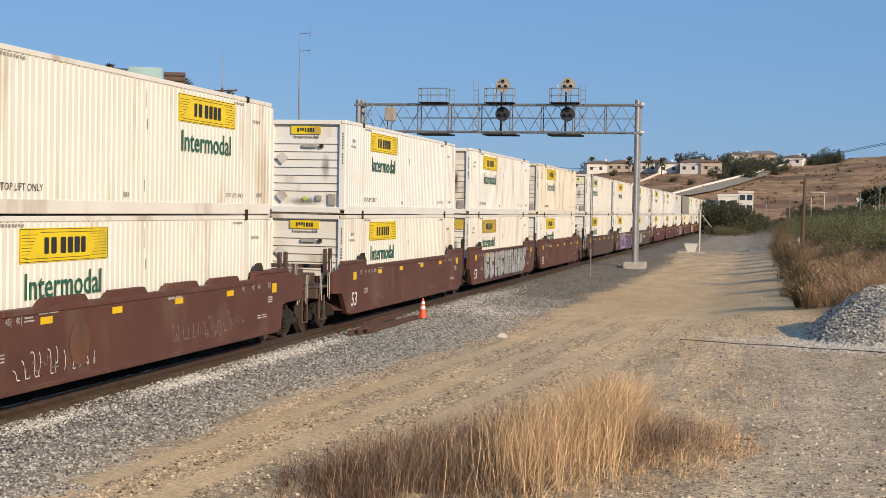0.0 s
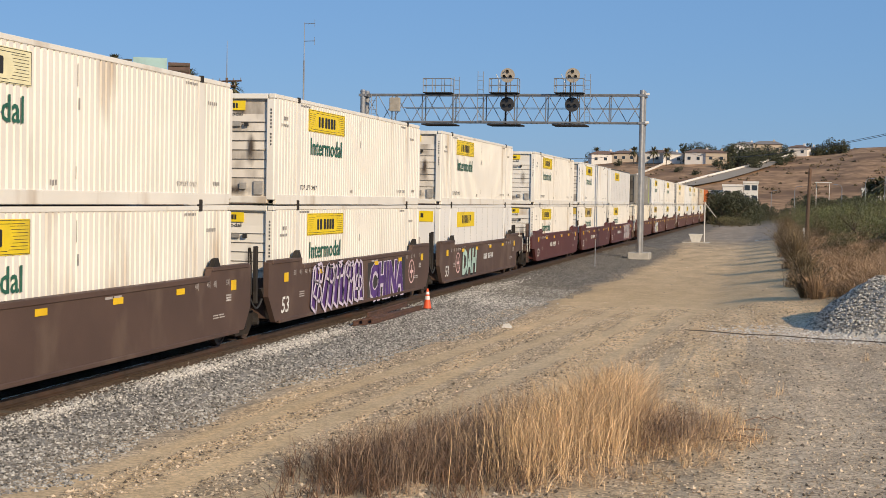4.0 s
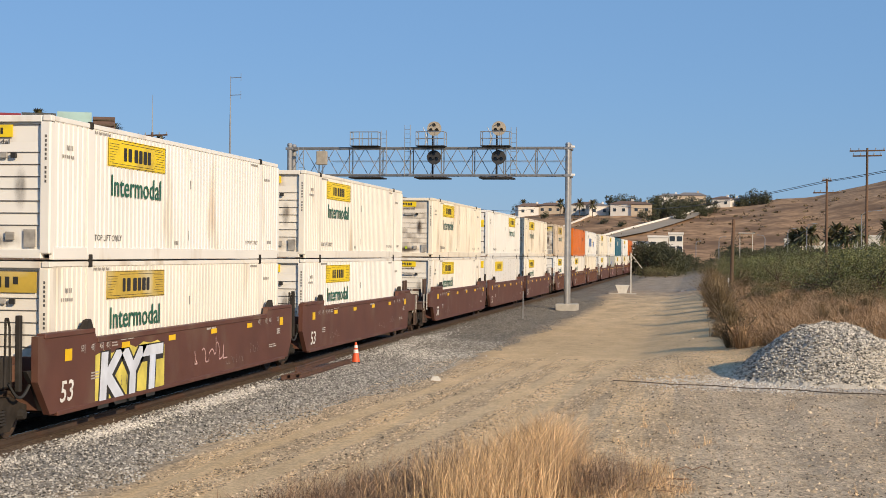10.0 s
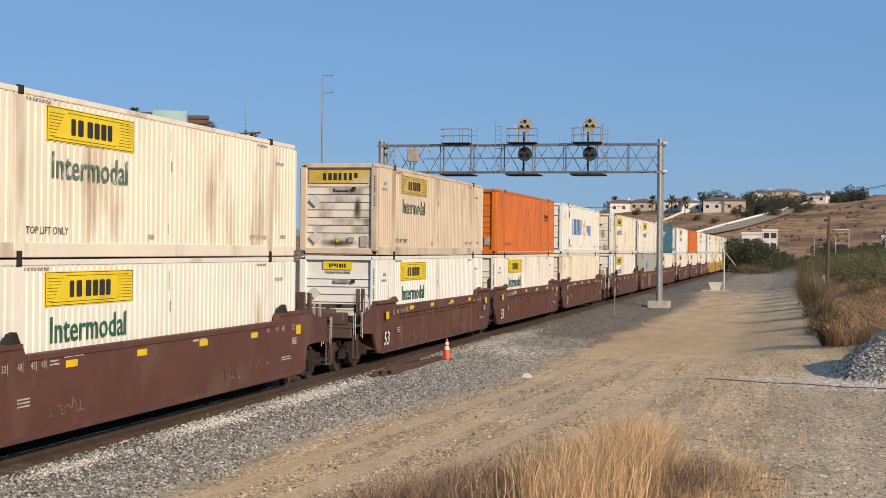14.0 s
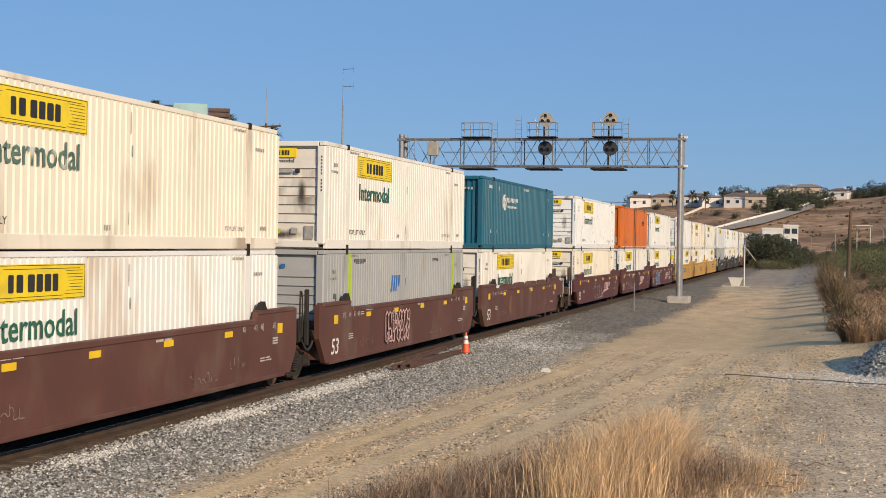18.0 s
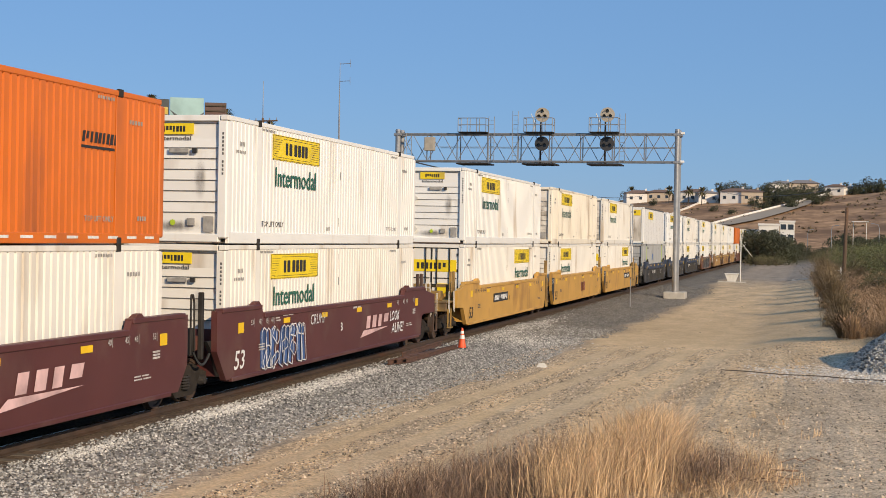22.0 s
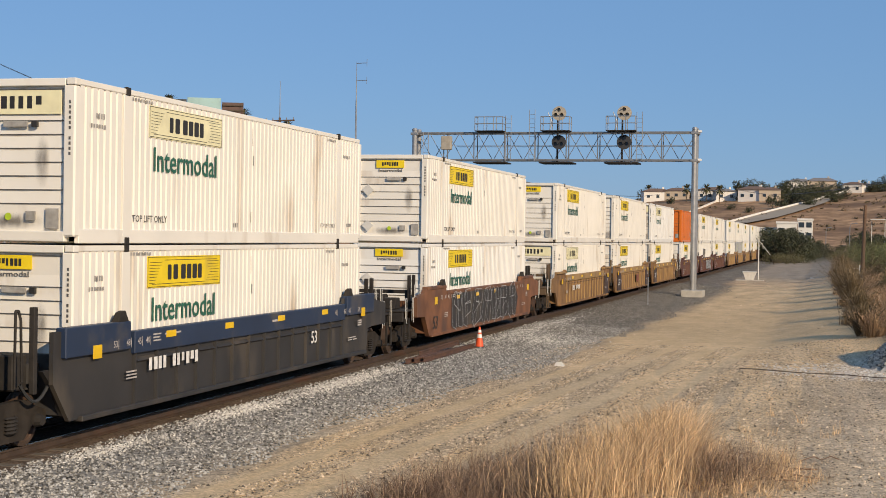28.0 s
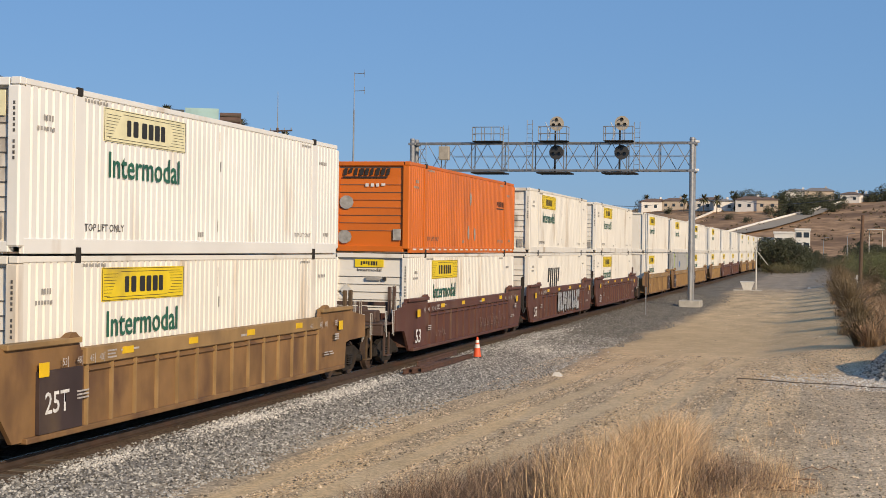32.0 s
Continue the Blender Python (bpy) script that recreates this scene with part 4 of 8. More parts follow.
part("catwalk", Shape().box(-0.6, wid, -1.4, 0.2, zb - 1.0, zb - 0.12, 0.02), "bbbrown", bb, "brown catwalk skirt")
for k in (0, 1):
    part("column", saved("bb_column", lambda: Shape().tube((0, 0, GROUND), (0, 0, zb - 0.4), 0.3, 0.3, 14), "bbbrown"), None, bb, at=pose(wid * (0.46 + 0.3 * k), 0.6, 0))
for k in range(4):
    part("railing_post", saved("bb_rail", lambda: Shape().box(-0.04, 0.04, -0.04, 0.04, zb - 1.0, zb - 0.02), "bbbrown"), None, bb, at=pose(-1.5 + 0.3 * k, -1.35, 0))
part("railing", Shape().box(-1.5, 0.0, -1.39, -1.31, zb - 0.5, zb - 0.43).box(-1.5, 0.0, -1.39, -1.31, zb - 0.1, zb - 0.03), "bbbrown", bb)
b2 = at(-23.38, 0, 170)
lb = thing("louvred_board", "brown back of a second billboard with ladders", "billboard", m=pose(b2.x, b2.y, 0, 0, 0, 22))
zt2 = 3.68 + 170 * math.tan(radians(5.03))
part("frame", Shape().box(0, 2.45, 0, 0.25, zt2 - 4.5, zt2, 0.03), "bbbrown", lb)
for k in range(7):
    part("slat", saved("bb_slat", lambda: Shape().box(0.05, 2.40, -0.14, 0, -0.09, 0.09, 0.02), "bark"), None, lb, at=pose(0, 0, zt2 - 0.35 - 0.6 * k))
part("column", Shape().tube((1.4, 0.6, GROUND), (1.4, 0.6, zt2 - 0.5), 0.35, 0.35, 12), "bbbrown", lb)
sg = at(-26.4, -0.05, 170)
sign = thing("road_sign", "green highway sign behind the tracks", "sign", m=pose(sg.x, sg.y, 0, 0, 0, 25))
part("panel", Shape().box(-2.2, 2.2, -0.05, 0.05, sg.z - 0.2, sg.z + 1.0, 0.02), "signgreen", sign)
part("wordmark", bars(8, 3.0, 0.35, "stencil", "y", 6), None, sign, at=pose(-1.5, -0.07, sg.z + 0.25))
for k in (-1.6, 1.6):
    part("leg", saved("sign_leg", lambda: Shape().box(-0.08, 0.08, -0.08, 0.08, GROUND, 3.6, 0.01), "mast"), None, sign, at=pose(k, 0.12, 0))


far_sign = at(-32.05, 0.15, 160)
board = thing("road_sign", "wide green highway sign on a pale overpass", "sign", m=pose(far_sign.x, far_sign.y, 0, 0, 0, 30))
part("panel", Shape().box(-2.6, 2.6, -0.06, 0.06, far_sign.z, far_sign.z + 1.75, 0.03), "signgreen", board)
part("wordmark", bars(9, 3.6, 0.4, "stencil", "y", 9), None, board, at=pose(-1.9, -0.08, far_sign.z + 0.9))
part("wordmark", bars(7, 2.6, 0.3, "stencil", "y", 7), None, board, at=pose(-1.9, -0.08, far_sign.z + 0.35))
for k in (-1.8, 1.8):
    part("leg", Shape().box(-0.1, 0.1, -0.1, 0.1, GROUND, far_sign.z + 0.1, 0.01), "mast", board, at=pose(k, 0.2, 0))


# ---- plants ----
def blades(name, pts, hmin, hmax, lean, material, label, width=0.007, parent=None, seed=1):
    """Dry stalks as narrow bent strips, one mesh."""
    r_ = np.random.RandomState(seed)
    n = len(pts)
    p = np.asarray(pts)
    h, a = hmin + (hmax - hmin) * r_.uniform(0, 1, n) ** 1.7, r_.uniform(0, 6.28, n)
    b_, w = r_.uniform(0.1, lean, n) * h, r_.uniform(0.6, 1.5, n) * width
    d, s = np.stack([np.cos(a), np.sin(a)], 1), np.stack([-np.sin(a + 0.6), np.cos(a + 0.6)], 1)
    rows = []
    for f, k in ((0, 1.0), (0.5, 0.8), (1.0, 0.25)):
        c = np.concatenate([p[:, :2] + d * (b_ * f ** 1.8)[:, None], (p[:, 2] + h * (f - 0.12 * f * f))[:, None]], 1)
        o = np.concatenate([s * (w * k)[:, None], np.zeros((n, 1))], 1)
        rows += [c - o, c + o]
    v = np.stack(rows, 1).reshape(-1, 3)
    q = np.array([(0, 1, 3, 2), (2, 3, 5, 4)])
    f = (q[None] + 6 * np.arange(n)[:, None, None]).reshape(-1, 4)
    me = bpy.data.meshes.new(name)
    me.from_pydata(v.tolist(), [], f.tolist())
    me.materials.append(M[material])
    ob = tagged(new(name, me), label, "dry grass", kind="stuff")
    if parent:
        ob.parent = parent
    return ob


def tuft_points(n, spots, seed):
    r_ = np.random.RandomState(seed)
    out = []
    tot = sum(w for *_, w in spots)
    for x, y, sx, sy, w in spots:
        k = int(n * w / tot)
        roots = np.stack([r_.normal(x, sx, max(3, k // 14)), r_.normal(y, sy, max(3, k // 14))], 1)
        pick = roots[r_.randint(0, len(roots), k)] + r_.normal(0, 0.07, (k, 2))
        out += [(a, b__, ground_height(a, b__)) for a, b__ in pick.tolist()]
    return out


def tall_tuft(n, height, seed, material):
    """A weed of many dry stalks that spread from one root, with short seed twigs near their tips."""
    r2, s = random.Random(seed), Shape()
    for _ in range(n):
        a, sp, h = r2.uniform(0, 6.28), abs(r2.gauss(0, 0.5)), height * r2.uniform(0.35, 1.0)
        d = Vector((math.cos(a), math.sin(a), 0))
        q = Vector((-d.y, d.x, 0)) * r2.uniform(0.006, 0.014)
        p0 = d * r2.uniform(0, 0.22)
        p1_, p2_ = p0 + d * sp * h * 0.4 + Vector((0, 0, h * 0.55)), p0 + d * sp * h + Vector((0, 0, h))
        s.add([p0 - q, p0 + q, p1_ + q, p1_ - q, p2_], [(0, 1, 2, 3), (3, 2, 4)])
        for _k in range(3):
            c = p1_.lerp(p2_, r2.uniform(-0.3, 1.0))
            u, w = Vector((r2.gauss(0, 1), r2.gauss(0, 1), r2.gauss(0, 0.8))) * 0.020, Vector((r2.gauss(0, 1), r2.gauss(0, 1), r2.gauss(0, 1))) * 0.016
            s.add([c - u, c + w, c + u, c - w], [(0, 1, 2, 3)])
    return s


blades("foreground_grass", tuft_points(6500, ((-3.5, 22.0, 0.45, 0.9, 1.1), (-3.05, 23.6, 0.40, 1.0, 2.4), (-2.75, 25.4, 0.30, 0.9, 3.2), (-2.6, 27.0, 0.22, 0.7, 1.8)), 11), 0.22, 1.35, 1.1, "dead", "clump of tall dry golden grass", 0.0038, None, 12)
def stalks(name, spots, n, height, material, label, seed):
    """Stiff dry stalks that lean every way, each with a few short side twigs, one mesh."""
    r2, s = random.Random(seed), Shape()
    for _ in range(n):
        x, y, sx, sy = r2.choice(spots)
        p0 = Vector((r2.gauss(x, sx), r2.gauss(y, sy), 0))
        p0.z = ground_height(p0.x, p0.y)
        a, h, tilt = r2.uniform(0, 6.28), height * (0.35 + 0.65 * r2.random() ** 1.4), abs(r2.gauss(0, 0.38))
        d, q = Vector((math.cos(a) * tilt, math.sin(a) * tilt, 1)), Vector((r2.uniform(-1, 1), r2.uniform(-1, 1), 0)).normalized() * r2.uniform(0.0028, 0.0048)
        p1, p2 = p0 + d * h * 0.6, p0 + d * h + Vector((r2.gauss(0, 0.12), r2.gauss(0, 0.12), -0.06)) * h
        s.add([p0 - q, p0 + q, p1 + q, p1 - q, p2], [(0, 1, 2, 3), (3, 2, 4)])
        for _k in range(r2.randint(2, 5)):
            c = p0.lerp(p2, r2.uniform(0.45, 1.0))
            e = c + Vector((r2.gauss(0, 0.07), r2.gauss(0, 0.07), r2.uniform(-0.02, 0.12)))
            s.add([c - q * 0.8, c + q * 0.8, e], [(0, 1, 2)])
    single(name, s, material, label, "dry grass", kind="stuff")


stalks("straw_stalks", ((-3.5, 22.0, 0.5, 1.0), (-3.05, 23.6, 0.42, 1.0), (-2.75, 25.4, 0.34, 1.0), (-2.6, 26.8, 0.28, 0.8), (-2.7, 25.8, 0.3, 0.9)), 2600, 1.25, "dead", "stiff golden straw stalks leaning every way", 71)
stalks("dead_stalks", ((-5.3, 21.0, 0.6, 1.1), (-4.6, 23.2, 0.5, 1.2), (-3.9, 25.2, 0.45, 1.1), (-1.6, 25.2, 0.5, 0.8)), 2200, 0.8, "deadbrown", "brittle brown stalks leaning every way", 72)
blades("brown_stalks", tuft_points(5000, ((-5.0, 21.6, 0.5, 1.0, 2.6), (-4.4, 23.6, 0.42, 1.2, 3.0), (-3.7, 25.6, 0.35, 1.1, 2.0), (-3.2, 27.6, 0.3, 0.7, 0.8)), 41), 0.12, 0.66, 1.7, "deadbrown", "brown dead stalks beside the golden grass", 0.0036, None, 42)
blades("foreground_twigs", tuft_points(9500, ((-5.6, 20.4, 0.55, 1.0, 3), (-4.9, 22.4, 0.5, 1.1, 3), (-4.1, 21.4, 0.5, 0.9, 2), (-1.9, 25.2, 0.4, 0.8, 0.8)), 13), 0.12, 0.55, 1.7, "deadtwig", "dark dead twigs in the grass", 0.005, None, 14)
blades("fallen_straw", tuft_points(5200, ((-1.7, 24.6, 0.6, 1.1, 2.4), (-0.9, 25.4, 0.45, 0.6, 0.9), (-3.4, 21, 0.9, 1.0, 1), (-2.3, 26.6, 0.4, 1.4, 1)), 19), 0.1, 0.32, 3.2, "dead", "fallen straw matted on the ground", 0.0045, None, 20)
blades("sparse_grass", tuft_points(700, ((-0.75, 26.6, 0.22, 0.5, 1.2), (-1.0, 30, 1.0, 2.5, 0.6), (1.5, 36, 3, 6, 0.4)), 15), 0.10, 0.42, 1.0, "dead", "sparse short dry grass", 0.004, None, 16)
r_ = random.Random(63)
for k_ in range(13):                                 # dead branches lying beside the clump
    bx, by, a_ = r_.uniform(-2.2, -0.4), r_.uniform(24.4, 27.6), r_.uniform(-0.5, 0.9)
    pts = [(bx + math.cos(a_) * 0.16 * i + r_.uniform(-.03, .03), by + math.sin(a_) * 0.16 * i, ground_height(bx, by) + 0.03 + 0.10 * math.sin(i * 0.5) * r_.random()) for i in range(r_.randint(5, 9))]
    single("branch", Shape().cord(pts, r_.uniform(0.008, 0.016), 5), "deadtwig", "dark dead branch lying on the dirt", "branch", "dead branches by the grass")
bank, edge, weeds = [], [], []
r_ = np.random.RandomState(17)
for _ in range(105000):
    y = 53 + 120 * r_.uniform() ** 1.9
    x = 1.2 - 0.006 * (y - 55) + 0.3 * math.sin(y * 0.35) + 6.5 * r_.gamma(1.35, 0.62) - 0.1 + 0.5 * noise.noise((y * 0.5, 2.0, 0.0)) + (1.6 if y < 56 else 0)
    k = noise.noise((x * 0.45, y * 0.2, 9.0)) + 0.5 * noise.noise((x * 1.6, y * 0.8, 4.0))
    if k > -0.42:
        (weeds if k > 0.46 or (x < 1.6 and r_.uniform() < 0.22) else bank if x > 1.9 + 0.8 * k else edge).append((x, y, ground_height(x, y)))
blades("bank_grass", bank, 0.22, 0.92, 1.7, "bankstraw", "dry grass on the roadside bank", 0.010, None, 18)
blades("low_grass", edge, 0.10, 0.62, 1.6, "bankstraw", "low dry grass along the edge of the road", 0.010, None, 19)
blades("bank_weeds", weeds, 0.2, 0.8, 1.4, "bankweed", "greenish brown weeds among the dry grass", 0.012, None, 24)


def leaf_crown(n, blobs, size, seed, flat=1.0):
    """A crown of single leaf clumps gathered in uneven blobs, with gaps between them."""
    r2 = np.random.RandomState(seed)
    s = Shape()
    per = n // len(blobs)
    for cx, cy, cz, rad in blobs:
        for _ in range(per):
            d = r2.normal(0, 1, 3)
            d /= np.linalg.norm(d)
            rr = rad * r2.uniform(0.35, 1.0) ** 0.5
            c = np.array((cx, cy, cz)) + d * rr * (1, 1, flat)
            u, w = r2.normal(0, 1, 3), r2.normal(0, 1, 3)
            u, w = u / np.linalg.norm(u) * size * r2.uniform(0.5, 1.3), w / np.linalg.norm(w) * size * r2.uniform(0.5, 1.3)
            s.add([c - u * 0.6, c + w * 0.5, c + u * 0.6, c - w * 0.45], [(0, 1, 2, 3)])
    return s


def bush(name, label, category, material, tall, wide, n, size, seed):
    r2 = random.Random(seed)
    t = thing(name, label, category)
    blobs = [(r2.uniform(-.5, .5) * wide, r2.uniform(-.5, .5) * wide, tall * r2.uniform(0.14, 0.78), min(tall, wide) * r2.uniform(0.16, 0.40)) for _ in range(15)]
    limbs = Shape()
    limbs.tube((0, 0, 0), (0.04 * wide, 0, tall * 0.45), 0.035 * tall, 0.018 * tall, 7)
    for bx, by, bz, _ in blobs[:6]:
        limbs.tube((0.03 * wide, 0, tall * 0.25), (bx, by, bz), 0.016 * tall, 0.005 * tall, 5)
    part("trunk", limbs, "bark", t)
    part("crown", leaf_crown(n, blobs, size, seed), material, t)
    return t


KINDS = {}


def plant(kind, x, y, scale, turn, z=None):
    spec = {"shrub": ("shrub", "grey-green roadside shrub in dry grass", "shrub", "leaf", 2.4, 3.0, 2300, 0.10, 3), "green": ("shrub", "bright green bushy shrub", "shrub", "leafbright", 3.0, 3.4, 3800, 0.09, 5),
            "olive": ("shrub", "brownish olive dry shrub", "shrub", "leafolive", 1.6, 2.0, 1700, 0.066, 7), "weed": ("weed", "tall dry olive-brown roadside weed", "weed", "bankweed", 1.8, 1, 520, 0, 21), "dryweed": ("weed", "bushy straw-coloured roadside weed", "weed", "bankstraw", 1.2, 1, 420, 0, 27), "darkweed": ("weed", "dark brown dead roadside weed", "weed", "leafolive", 1.3, 1, 520, 0, 33), "tree": ("tree", "dark green broadleaf tree with uneven crown", "tree", "leafdark", 7.0, 6.5, 2600, 0.30, 9),
            "fartree": ("tree", "small dark tree on the hill", "tree", "leafdark", 7.0, 7.0, 1800, 0.5, 13), "conifer": ("tree", "dark narrow conifer by the hill houses", "tree", "leafdark", 10.0, 3.0, 300, 0.8, 15)}[kind]
    m = pose(x, y, ground_height(x, y) - 0.05 if z is None else z, 0, 0, turn)
    if kind not in KINDS:
        if spec[0] == "weed":
            KINDS[kind] = single("weed", tall_tuft(spec[6], spec[4], spec[8], spec[3]), spec[3], spec[1], spec[2])
        else:
            KINDS[kind] = bush(*spec)
        KINDS[kind].matrix_basis = m @ Matrix.Diagonal((scale, scale, scale, 1))
        tagged(KINDS[kind], group=spec[0] + "s")
        return KINDS[kind]
    ob = copy_thing(KINDS[kind], m)
    ob.scale = (scale, scale, scale * 1.0)
    return ob


r_ = random.Random(31)
for k_ in range(34):                                 # rough growth along the very edge of the road
    y = 56.5 + 3.2 * k_ + r_.uniform(-1.1, 1.1)
    plant(r_.choice(("dryweed", "dryweed", "darkweed", "weed")), 1.4 - 0.004 * (y - 55) + r_.uniform(-0.2, 0.7), y, r_.uniform(0.35, 0.6), r_.uniform(0, 360))
for y, s in ((55.6, 1.0), (57.0, 1.2), (69.8, 1.25), (71.0, 1.0), (80.8, 1.35), (82.0, 1.1), (89.5, 1.0), (94.5, 1.35), (95.6, 1.1), (103, 1.3), (111.5, 1.4), (121, 1.3), (131, 1.4), (144.5, 1.5), (158, 1.5)):
    plant("dryweed" if s < 1.2 else "darkweed" if s < 1.3 else "weed", 1.45 + r_.uniform(-0.25, 0.35), y, s * (0.9 if s < 1.2 else 0.95), r_.uniform(0, 360))
for _ in range(44):                                  # taller tufts in the dry grass of the bank
    y = 57 + 85 * r_.random()
    plant(r_.choice(("dryweed", "weed", "dryweed", "darkweed")), 2.0 + 8 * r_.random() + 0.02 * (y - 60), y, r_.uniform(0.5, 0.9), r_.uniform(0, 360))
for _ in range(70):                                  # shrubs behind them
    y = 95 + 165 * r_.random()
    plant(r_.choice(("shrub", "olive", "shrub", "shrub", "green")), 3.5 + 0.018 * y + 0.085 * y * r_.random() ** 0.9, y, r_.uniform(0.75, 1.35), r_.uniform(0, 360))
for _ in range(22):                                  # low shrubs where grass and scrub meet
    y = 76 + 24 * r_.random()
    plant(r_.choice(("olive", "olive", "shrub")), 3.6 + 9 * r_.random(), y, r_.uniform(0.35, 0.75), r_.uniform(0, 360))
for _ in range(16):                                  # dark trees rising out of the scrub
    y = 185 + 70 * r_.random()
    plant("tree", y * r_.uniform(0.052, 0.125), y, r_.uniform(0.42, 0.66), r_.uniform(0, 360))
for _ in range(26):
    y = 126 + 130 * r_.random()
    plant(r_.choice(("shrub", "green", "shrub", "olive")), 3.4 + 0.010 * (y - 120) + 7 * r_.random(), y, r_.uniform(0.8, 1.35), r_.uniform(0, 360))
for x, y, s in ((11.2, 96, 1.2), (13.5, 102, 1.3), (12.6, 113, 1.25), (15.5, 122, 1.4), (16, 105, 1.4), (14, 128, 1.3), (18.5, 135, 1.5), (17.5, 118, 1.4), (20, 128, 1.5), (15, 140, 1.3)):
    plant("green", x, y, s, r_.uniform(0, 360))
# the trees where the track bends away
for x, y, s in ((-10.2, 284, 0.9), (-9.0, 279, 1.0), (-7.4, 281, 1.05), (-6.3, 277, 0.9), (-8.2, 290, 1.15), (-10.0, 292, 1.05), (-6.8, 293, 1.0), (-5.2, 284, 0.8)):
    plant("tree", x, y, s * r_.uniform(0.92, 1.05), r_.uniform(0, 360))
for _ in range(40):
    x = -5 + 62 * r_.random()
    plant("tree" if r_.random() < 0.6 else "green", x, r_.uniform(276, 330), r_.uniform(0.38, 0.6) * (1.0 if x < 14 else 1.45), r_.uniform(0, 360))
for _ in range(36):                                  # dark trees along the foot of the hill
    q_ = at(r_.uniform(-2.6, 7.5), 0, r_.uniform(335, 398))
    plant("tree", q_.x, q_.y, r_.uniform(0.62, 0.98), r_.uniform(0, 360))
for _ in range(22):                                  # low growth across the far end of the road
    plant(r_.choice(("shrub", "olive", "shrub")), r_.uniform(-9, 22), r_.uniform(255, 276), r_.uniform(0.6, 1.0), r_.uniform(0, 360))
for _ in range(40):                                  # scrub beyond the tracks
    x = r_.uniform(-100, -34)
    plant("shrub", x, r_.uniform(70, 230), r_.uniform(1.0, 1.7), r_.uniform(0, 360))

# debris by the road
deb = thing("rubble_heap", "low heap of broken concrete and dead branches", "rubble", m=pose(0.4, 160, GROUND))
r_ = random.Random(8)
for k in range(26):
    a, d = r_.uniform(0, 6.28), r_.uniform(0, 1.6)
    s_ = r_.uniform(0.15, 0.4)
    part("slab", saved(("rubble", k % 4), lambda: Shape().add([(-1, -.7, 0), (0.9, -0.8, 0), (1.1, 0.6, 0), (-0.8, 0.9, 0), (-0.8, -.5, 0.5), (0.7, -0.6, 0.6), (0.8, 0.5, 0.45), (-0.6, 0.6, 0.55)],
         [(3, 2, 1, 0), (0, 1, 5, 4), (1, 2, 6, 5), (2, 3, 7, 6), (3, 0, 4, 7), (4, 5, 6, 7)]), "concrete" if k % 3 else "whitestone"), None, deb,
         at=pose(1.6 * d * math.cos(a), 2.0 * d * math.sin(a), 0.25 * (1.6 - d) * r_.random(), r_.uniform(-30, 30), r_.uniform(-30, 30), r_.uniform(0, 360)) @ Matrix.Diagonal((s_, s_, s_, 1)))

# ---- hills and houses ----
RIDGE = ((-40, 0.4), (-14, 0.4), (-9, 0.9), (-7, 1.62), (-5.5, 1.75), (-3, 1.85), (-1, 2.0), (0.5, 1.98), (1.9, 2.05), (3.2, 2.25), (4.3, 2.32), (6.7, 2.85), (9, 3.4), (13, 3.9), (20, 3.6), (40, 2.0))
R0, R1, R2 = 430.0, 760.0, 1300.0


def ridge_el(az):
    return float(np.interp(az, [a for a, _ in RIDGE], [e for _, e in RIDGE]))


def hill_z(az, r):
    zt_ = 3.68 + R1 * math.tan(radians(ridge_el(az))) - GROUND
    if r <= R1:
        f = max(0.0, (r - R0) / (R1 - R0))
        f = f * f * (3 - 2 * f) * 0.5 + f * 0.5
    else:
        f = 1 - 0.5 * (r - R1) / (R2 - R1)
    x, y = r * math.sin(radians(az)), r * math.cos(radians(az))
    return GROUND + zt_ * f + 1.6 * f * noise.noise((x * 0.012, y * 0.012, 0.3)) + 0.6 * f * noise.noise((x * 0.05, y * 0.05, 4))


def hill_at(az, el):
    """Where a line of sight at that bearing and height meets the near slope."""
    for k in range(400):
        r = R0 + 4 + k * (R1 - R0) / 400
        if hill_z(az, r) >= 3.68 + r * math.tan(radians(el)):
            break
    return Vector((r * math.sin(radians(az)), r * math.cos(radians(az)), hill_z(az, r)))


M["hill"] = mat("dry_grass_hillside", (0.40, 0.245, 0.138), 0.95, var=0.4, scale=0.30, dirt=(0.19, 0.115, 0.07), amount=0.62, dscale=0.045, bump=0.25, bscale=0.5, spec=0.1)
azs, rr_ = [-40 + 0.4 * i for i in range(201)], [R0 - 5] + [R0 + 11 * i for i in range(1, 32)] + [800, 900, 1050, R2]
single("hills", Shape().add([(r * math.sin(radians(a)), r * math.cos(radians(a)), hill_z(a, r) - (3 if r < R0 else 0)) for r in rr_ for a in azs],
       [(j * 201 + i, j * 201 + i + 1, (j + 1) * 201 + i + 1, (j + 1) * 201 + i) for j in range(len(rr_) - 1) for i in range(200)]), "hill", "dry brown grassy hills behind the railway", "hill", kind="structure", smooth=True)
# far ridge; its haze is only in the colour
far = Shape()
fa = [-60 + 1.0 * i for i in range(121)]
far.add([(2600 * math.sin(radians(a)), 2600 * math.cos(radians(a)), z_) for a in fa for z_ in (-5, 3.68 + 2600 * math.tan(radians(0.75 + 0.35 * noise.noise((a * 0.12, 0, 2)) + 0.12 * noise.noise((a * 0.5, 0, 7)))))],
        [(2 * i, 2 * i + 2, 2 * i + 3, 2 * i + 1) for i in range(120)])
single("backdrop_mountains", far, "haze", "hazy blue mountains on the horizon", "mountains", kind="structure")

